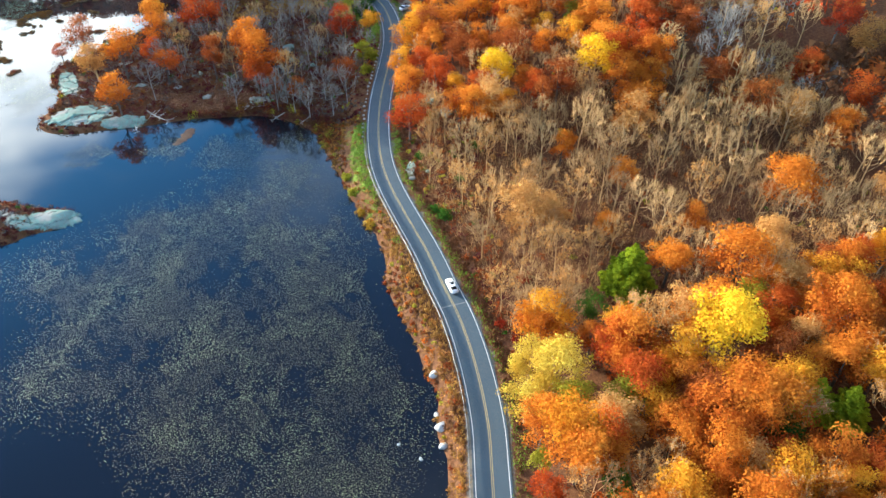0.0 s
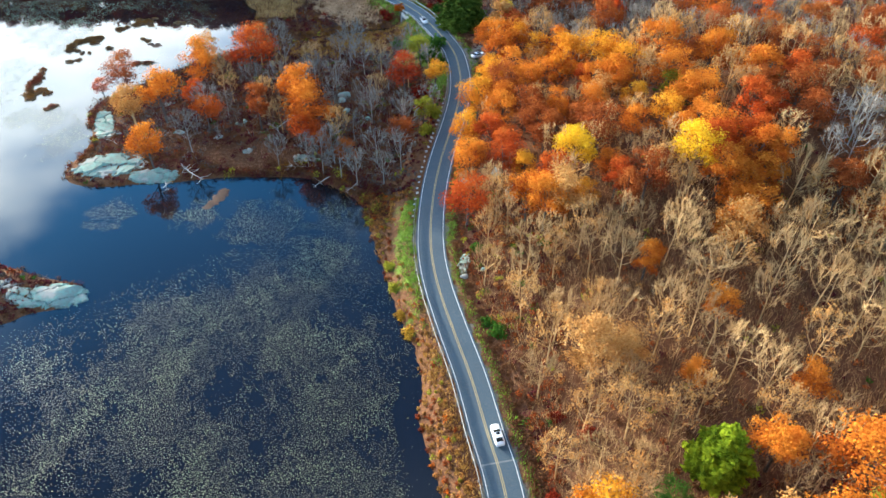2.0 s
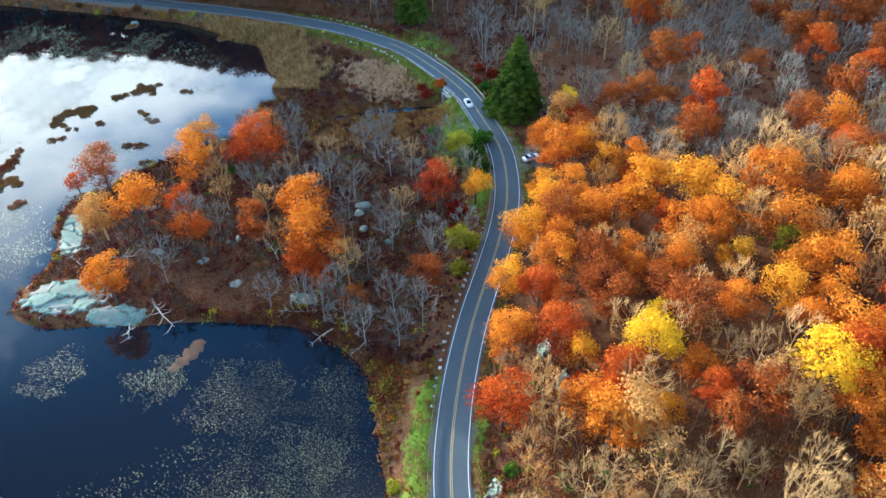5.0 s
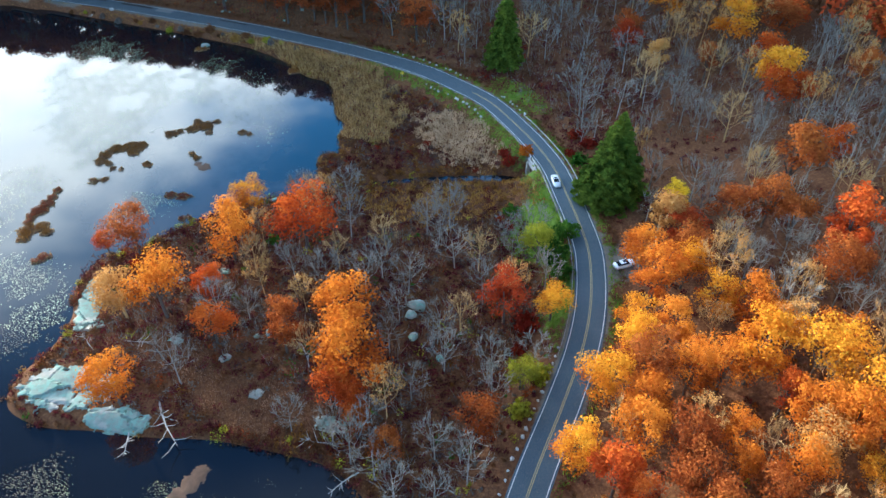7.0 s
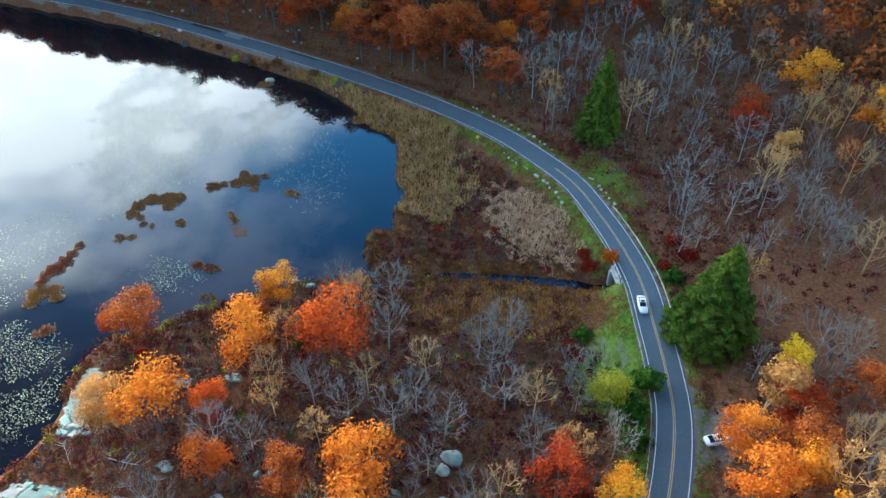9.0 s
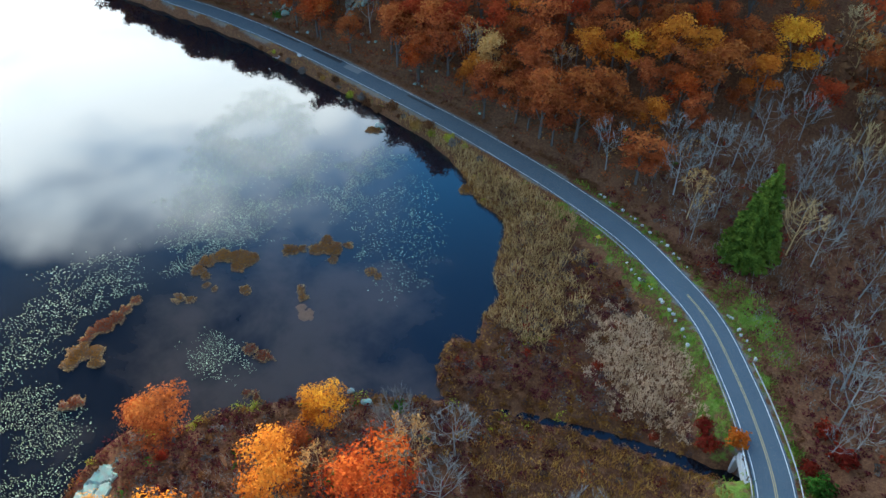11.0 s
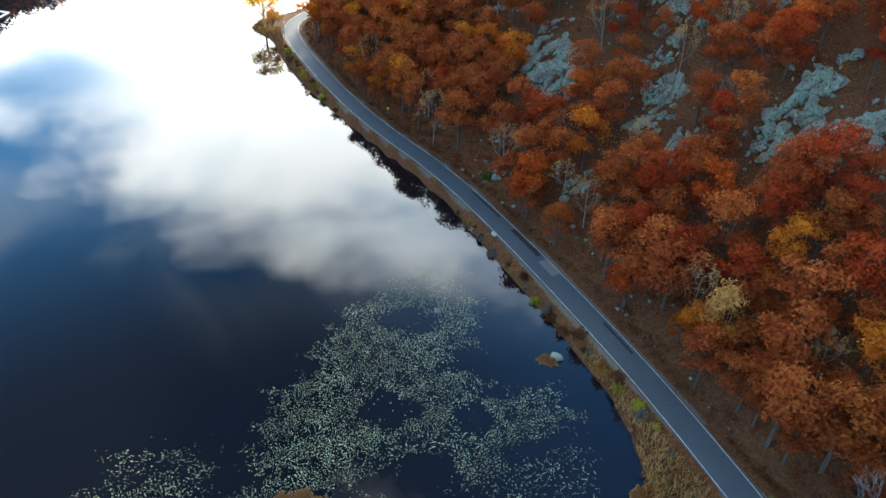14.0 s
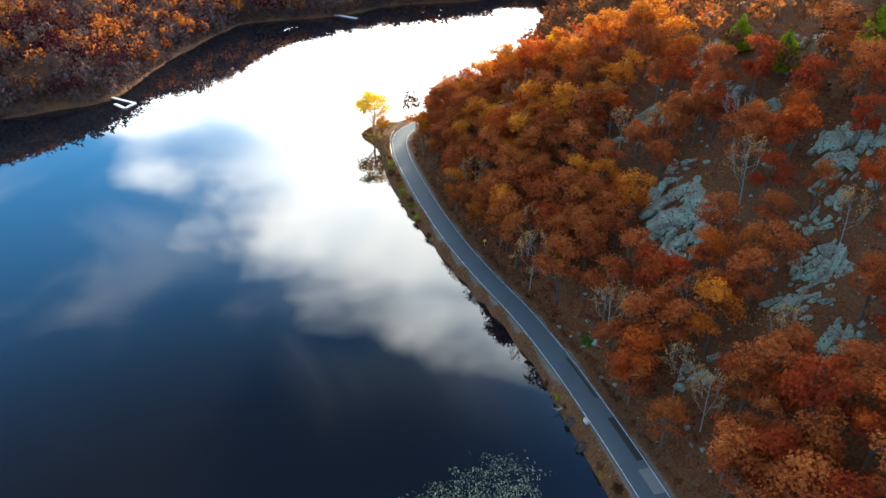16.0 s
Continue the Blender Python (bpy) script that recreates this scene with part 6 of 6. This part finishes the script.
def guard_rail(start, end, off, label):
    xs = np.arange(start, end, 2.0)
    face = 1 if off < 0 else -1
    profile = ((0.00, 0.76), (0.07, 0.72), (0.07, 0.64), (0.01, 0.60), (0.07, 0.56), (0.07, 0.48), (0.00, 0.44))
    ob = thing("guard_rail", pose(*on_road(start, off)[:3]), label, "guard rail", "guard rails")
    o = ob.matrix_world.translation
    verts, faces = [], []
    for s in xs:
        for dx, h in profile:
            x, y, z, _ = on_road(s, off + face * dx)
            verts.append((x - o.x, y - o.y, z - o.z + h - 0.05))
    n = len(profile)
    for k in range(len(xs) - 1):
        for j in range(n - 1):
            i = k * n + j
            faces.append((i, i + 1, i + 1 + n, i + n))
    part("rail_beam", mesh_of("rail_beam", verts, faces, "rail_steel"), ob)
    bm = bmesh.new()
    box(bm, (0.15, 0.18, 1.15), (0, 0, 0.12), 0, 0.012)
    me = mesh_bm("post", bm, "wood_post")
    for s in np.arange(start, end, 3.8):
        x, y, z, a = on_road(s, off - face * 0.14)
        p = part("post", me, ob)
        p.matrix_local = pose(x - o.x, y - o.y, z - o.z, 0, 0, a)


guard_rail(60, 232, -3.75, "galvanised steel guard rail on wooden posts beside the lake bank")
guard_rail(272, 362, -3.75, "galvanised steel guard rail at the bend over the stream")
guard_rail(388, 406, -4.2, "short galvanised guard rail beside the marsh")
guard_rail(322, 357, 3.75, "galvanised steel guard rail on the outer side of the bridge bend")
guard_rail(640, 676, -3.75, "galvanised guard rail at the lakeside bend")
BOULDER = [rock_mesh(70 + k, 0.8, 1) for k in range(4)]
for start, end, off, step in ((226, 276, -4.05, 2.0), (362, 388, -5.7, 1.9), (380, 408, 4.9, 2.3), (357, 368, 4.7, 1.8)):
    for s in np.arange(start, end, step):
        j = rock_rng.uniform(-0.9, 0.9) if start != 226 else rock_rng.uniform(-0.25, 0.25)
        x, y, z, _ = on_road(s + j, off + rock_rng.uniform(-0.35, 0.35) * (0.4 if start == 226 else 1.0))
        stone(x, y, rock_rng.uniform(0.30, 0.52), rock_rng.choice(BOULDER), "boulder", "whitish roadside boulder set in the grass verge", "verge_stone", "verge stones", sink=0.35)


def patch(name, run, length, left, right, mat, label):
    k0, k1 = int(run / 2), int((run + length) / 2) + 1
    me = ribbon(ROAD[k0:k1 + 1], left, right, 0.008, name, mat)
    part(name, me, road, label)


patch("tar_patch", 494, 11, 1.2, 2.6, "patch_dark", "dark wet patch of new tar")
patch("tar_patch", 458, 8, 1.4, 2.0, "patch_dark", "dark tar seam")
patch("tar_patch", 512, 12, 1.6, 2.2, "patch_dark", "dark tar seam")
patch("worn_strip", 486, 5, 0.3, 3.0, "patch_pale", "pale worn asphalt strip")
seam = np.array([on_road(run)[:3] for run in (161.6, 161.9)])
part("worn_strip", ribbon(seam, -2.9, 2.9, 0.010, "worn_strip", "patch_pale"), road, "pale sealed crack across the road")


# ---- bridge over the stream ----
x, y, z, a = on_road(335, -4.0)
bridge = thing("culvert", pose(x, y, 0, 0, 0, a), "pale concrete culvert carrying the road over the stream", "culvert")
bm = bmesh.new()
box(bm, (5.6, 0.5, 1.5), (0, 0, 4.3), 0, 0.04)
part("headwall", mesh_bm("headwall", bm, "concrete"), bridge)
for dx in (-2.5, 2.5):
    bm = bmesh.new()
    box(bm, (0.7, 1.0, 4.6), (dx, 0.1, 1.6), 0, 0.04)
    part("abutment", mesh_bm("abutment", bm, "concrete"), bridge)
bm = bmesh.new()
box(bm, (5.2, 0.12, 0.25), (0, -0.2, 5.75), 0, 0.02)
part("parapet_rail", mesh_bm("parapet_rail", bm, "line_white"), bridge, "white painted rail")
for dx in (-2.4, 0, 2.4):
    bm = bmesh.new()
    box(bm, (0.14, 0.14, 0.8), (dx, -0.2, 5.35), 0, 0.015)
    part("parapet_post", mesh_bm("parapet_post", bm, "line_white"), bridge)


# ---- cars ----
def loft(bm, sections):
    """Skin through cross sections: each a list of points, all of one count."""
    rows = [[bm.verts.new(q) for q in s] for s in sections]
    n = len(rows[0])
    for a_, b_ in zip(rows[:-1], rows[1:]):
        for k in range(n):
            bm.faces.new((a_[k], a_[(k + 1) % n], b_[(k + 1) % n], b_[k]))
    bm.faces.new(rows[0][::-1])
    bm.faces.new(rows[-1])


def hull(x, half, low, high, crown=0.05, tuck=0.08):
    return [(x, -half + tuck, low), (x, half - tuck, low), (x, half, low + 0.22), (x, half - 0.02, high - 0.10), (x, half - 0.14, high), (x, 0, high + crown), (x, -half + 0.14, high), (x, -half + 0.02, high - 0.10), (x, -half, low + 0.22)]


def car(m, label, paint):
    ob = thing("car", m, label, "car")
    bm = bmesh.new()
    loft(bm, [hull(-2.30, 0.70, 0.38, 0.82), hull(-2.15, 0.82, 0.30, 0.95), hull(-1.5, 0.90, 0.24, 1.00), hull(-0.6, 0.92, 0.22, 0.98), hull(0.5, 0.92, 0.22, 0.96), hull(1.2, 0.90, 0.24, 0.92), hull(1.95, 0.84, 0.28, 0.80), hull(2.28, 0.68, 0.36, 0.66)])
    part("body", mesh_bm("body", bm, paint, smooth_faces=True), ob)
    cab = [(-1.75, 0.66, 0.98), (-1.05, 0.60, 1.40), (0.05, 0.60, 1.42), (0.95, 0.68, 0.94)]
    bm = bmesh.new()
    loft(bm, [[(x, -h, z - 0.42 if k in (1, 2) else z - 0.02), (x, h, z - 0.42 if k in (1, 2) else z - 0.02), (x, h * 0.93, z), (x, -h * 0.93, z)] for k, (x, h, z) in enumerate(cab)])
    part("window_glass", mesh_bm("windows", bm, "glass_dark"), ob, "dark tinted windows")
    bm = bmesh.new()
    box(bm, (1.18, 1.16, 0.06), (-0.50, 0, 1.425), 0, 0.02)
    roof = part("roof", mesh_bm("roof", bm, paint), ob)
    bm = bmesh.new()
    box(bm, (0.50, 0.72, 0.02), (-0.22, 0, 1.462), 0, 0.005)
    part("sunroof", mesh_bm("sunroof", bm, "glass_dark"), roof, "dark glass sunroof")
    for side in (-1, 1):
        for x in (-1.40, 1.38):
            bm = bmesh.new()
            bmesh.ops.create_cone(bm, cap_ends=True, segments=20, radius1=0.33, radius2=0.33, depth=0.22, matrix=Matrix.Translation((x, side * 0.83, 0.33)) @ Matrix.Rotation(radians(90), 4, "X"))
            wheel = part("wheel", mesh_bm("wheel", bm, "tyre"), ob, "black tyre on an alloy rim")
            bm = bmesh.new()
            bmesh.ops.create_cone(bm, cap_ends=True, segments=16, radius1=0.21, radius2=0.19, depth=0.03, matrix=Matrix.Translation((x, side * 0.945, 0.33)) @ Matrix.Rotation(radians(90), 4, "X"))
            part("rim", mesh_bm("rim", bm, "alloy"), wheel)
        bm = bmesh.new()
        box(bm, (0.16, 0.34, 0.13), (2.10, side * 0.60, 0.66), side * -0.35, 0.03)
        part("headlight", mesh_bm("headlight", bm, "lamp_clear"), ob, "clear headlight")
        bm = bmesh.new()
        box(bm, (0.10, 0.34, 0.15), (-2.20, side * 0.60, 0.80), side * 0.25, 0.03)
        part("tail_light", mesh_bm("tail_light", bm, "lamp_red"), ob, "red tail light")
        bm = bmesh.new()
        box(bm, (0.14, 0.20, 0.12), (0.72, side * 1.00, 0.98), 0, 0.03)
        part("mirror", mesh_bm("mirror", bm, paint), ob)
    return ob


x, y, z, a = on_road(166.5, 1.4)
car(pose(x, y, z + 0.01, 0, 0, a) @ Matrix.Scale(0.93, 4), "white sedan driving along the lake road", "paint_white")
x, y, z, a = on_road(325, -1.4)
car(pose(x, y, z + 0.01, 0, 0, a + 180) @ Matrix.Scale(0.93, 4), "white sedan coming round the bend by the bridge", "paint_white")
car(pose(-11.4, 234.6, height_at(-11.4, 234.6) + 0.02, 0, 0, 40), "white and red car parked on gravel under an orange tree", "paint_white")


# ---- signs, docks, dead wood ----
def road_sign(x, y, turn):
    z = height_at(x, y)
    ob = thing("road_sign", pose(x, y, z, 0, 0, turn), "yellow diamond warning sign on a steel post", "sign")
    bm = bmesh.new()
    box(bm, (0.08, 0.08, 2.6), (0, 0, 1.2), 0, 0.01)
    part("post", mesh_bm("post", bm, "rail_steel"), ob)
    bm = bmesh.new()
    bmesh.ops.create_cube(bm, size=1.0, matrix=Matrix.Translation((0.06, 0, 2.35)) @ Matrix.Rotation(radians(45), 4, "X") @ Matrix.Diagonal((0.02, 0.8, 0.8, 1)))
    part("plate", mesh_bm("plate", bm, "sign_yellow"), ob)


road_sign(-265.6, 302.9, -10)
road_sign(-84.5, 293.9, 120)


def dock(points, label, wide=1.6):
    ob = thing("dock", pose(points[0][0], points[0][1], 0), label, "dock")
    for (x0, y0), (x1, y1) in zip(points[:-1], points[1:]):
        d = Vector((x1 - x0, y1 - y0, 0))
        a_ = math.atan2(d.y, d.x)
        n_ = max(2, int(d.length / 0.6))
        for k in range(n_):
            u = (k + 0.5) / n_
            bm = bmesh.new()
            box(bm, (d.length / n_ * 0.92, wide, 0.12), (0, 0, 0.35), 0, 0.015)
            q = part("plank", mesh_bm("plank", bm, "dock_board"), ob)
            q.matrix_local = pose(x0 + d.x * u - points[0][0], y0 + d.y * u - points[0][1], 0, 0, 0, math.degrees(a_))
        bm = bmesh.new()
        box(bm, (d.length, wide * 0.8, 0.35), (0, 0, 0.12), 0, 0.03)
        q = part("float", mesh_bm("float", bm, "wood_post"), ob)
        q.matrix_local = pose((x0 + x1) / 2 - points[0][0], (y0 + y1) / 2 - points[0][1], 0, 0, 0, math.degrees(a_))


dock([(-436, 178.5), (-424.5, 190.5), (-418.5, 187.0), (-425.5, 182.0)], "pale floating dock with an open frame by the wooded shore")
dock([(-592, 286), (-587, 298), (-576, 308)], "long pale pier at the far end of the lake", 3.2)


def dead_wood(x, y, z, turn, length, seed, lift=4):
    rng = random.Random(seed)
    r = 0.05 * length**0.6
    ob = thing("dead_tree", pose(x, y, z, 0, 0, turn), "bleached fallen tree lying at the lake shore", "dead tree", "fallen trees")
    verts, faces = [], []
    pts = [(length * u, 0.05 * length * math.sin(3 * u + seed), 0.25 + u * length * math.sin(radians(lift))) for u in (0, 0.3, 0.6, 1)]
    tube(pts, (r, r * 0.8, r * 0.55, r * 0.2), 6, verts, faces)
    part("trunk", mesh_of("trunk", verts, faces, "driftwood"), ob)
    for k in range(9):
        u = rng.uniform(0.3, 0.95)
        o = Vector((length * u, 0.05 * length * math.sin(3 * u + seed), 0.25 + u * length * math.sin(radians(lift))))
        d = Vector((rng.uniform(0.2, 0.9), rng.choice((-1, 1)) * rng.uniform(0.4, 1), rng.uniform(-0.1, 0.5))).normalized()
        l_ = length * rng.uniform(0.12, 0.34)
        verts, faces = [], []
        tube([o, o + d * l_ * 0.6, o + d * l_ + Vector((0, 0, 0.15 * l_))], (r * 0.4, r * 0.28, r * 0.1), 5, verts, faces)
        part("branch", mesh_of("branch", verts, faces, "driftwood"), ob)


for x, y, z, turn, length in ((-82.5, 178.5, 0.7, -38, 12), (-84.0, 171.8, 0.05, -55, 6), (-47.5, 181.5, 0.8, 195, 8), (-43.0, 177.5, 0.6, -120, 6), (-96.5, 187.0, 1.2, 10, 7), (-100, 183, 1.2, 160, 5), (-201.5, 303.2, 0.4, -60, 5), (-62, 196, 1.6, 60, 7), (-60.5, 193, 1.6, 130, 6), (-36, 176, 0.7, 250, 5)):
    dead_wood(x, y, z, turn, length, int(abs(x * 7 + y)), 3)


# ---- single bushes that stand out ----
def bush(x, y, r, leaf, label, tall=1.0, z=None):
    ob = new("bush", rock_rng.choice(SHRUB_BIG))
    ob.material_slots[0].link, ob.material_slots[0].material = "OBJECT", MATS[leaf]
    ob.matrix_world = pose(x, y, height_at(x, y) if z is None else z, 0, 0, rock_rng.uniform(0, 360)) @ Matrix.Diagonal((r, r, r * tall, 1))
    tagged(ob, label, "bush", "single bushes")


SHRUB_BIG = [shrub_mesh(520 + k, 420, 0.15) for k in range(4)]
for x, y, r, tall in ((1.7, 129.3, 2.0, 1.0), (-0.6, 131.5, 1.4, 1.2), (-38.9, 249.0, 1.9, 1.2), (-2.5, 168.5, 1.5, 1.1), (-4.5, 152.0, 1.4, 1.3), (5.2, 141.5, 1.2, 1.0), (9.5, 152, 1.4, 1.0), (-24.5, 240.0, 2.6, 1.3), (-25.0, 233.5, 3.0, 1.4), (-27.5, 237.0, 2.4, 1.3), (-22.5, 228.5, 2.4, 1.2), (-84, 221, 1.6, 1.1), (-87, 238, 1.4, 1.0), (-28.0, 268.5, 2.4, 1.0), (-216, 313, 1.8, 1.0), (-105, 131, 1.5, 0.9), (18, 94, 1.6, 1.1), (15, 86.5, 1.3, 1.0)):
    bush(x, y, r, "leaf_green", "rounded dark green evergreen bush", tall)
for x, y, r, tall in ((-41.0, 268.4, 2.0, 1.0), (-18.0, 134, 1.5, 1.0), (-15.5, 129.5, 1.8, 0.9), (-20.5, 141.0, 1.6, 0.9), (-22.5, 147, 1.6, 0.8), (-21.5, 195.5, 2.2, 1.1), (-20.5, 203.5, 2.4, 1.1)):
    bush(x, y, r, "leaf_gold" if x < -30 else "leaf_straw" if y < 135 else "leaf_olive", "golden-yellow autumn bush by the road", tall)
for x, y, r, tall in ((-44.5, 266.5, 2.0, 1.1), (-46.5, 268.8, 1.6, 1.0), (-40.5, 246, 1.2, 0.9), (-37.5, 243.6, 1.2, 0.9), (-30.5, 271, 1.6, 1.0), (-27.5, 276.0, 2.2, 1.0), (-31.0, 279.5, 2.0, 1.0), (-67, 268, 1.2, 0.9), (-78, 262, 1.0, 0.9), (-26.0, 215.5, 3.0, 1.1), (-25.5, 209.5, 1.8, 1.0), (15.5, 92, 1.4, 0.9), (12.5, 96.0, 1.3, 0.9), (-82, 267, 1.0, 0.9), (-52, 262.8, 1.0, 0.9), (18, 108, 1.6, 0.9), (13, 111, 1.3, 0.8), (-108, 205, 1.2, 1.0)):
    bush(x, y, r, "leaf_red", "crimson-red autumn bush among dry undergrowth", tall)
for s in np.arange(436, 650, 3.6):
    off = -rock_rng.uniform(4.7, 6.2)
    x, y, z, _ = on_road(s + rock_rng.uniform(-1.5, 1.5), off)
    if float(shore_distance(np.array([(x, y)]))[0]) > -0.2:
        bush(x, y, rock_rng.uniform(0.7, 1.7), rock_rng.choice(("leaf_brown", "leaf_brown", "sedge", "leaf_olive", "leaf_grey")), "straggly dry bush on the bank above the water", rock_rng.uniform(0.9, 1.4), z=max(height_at(x, y), 0.0))
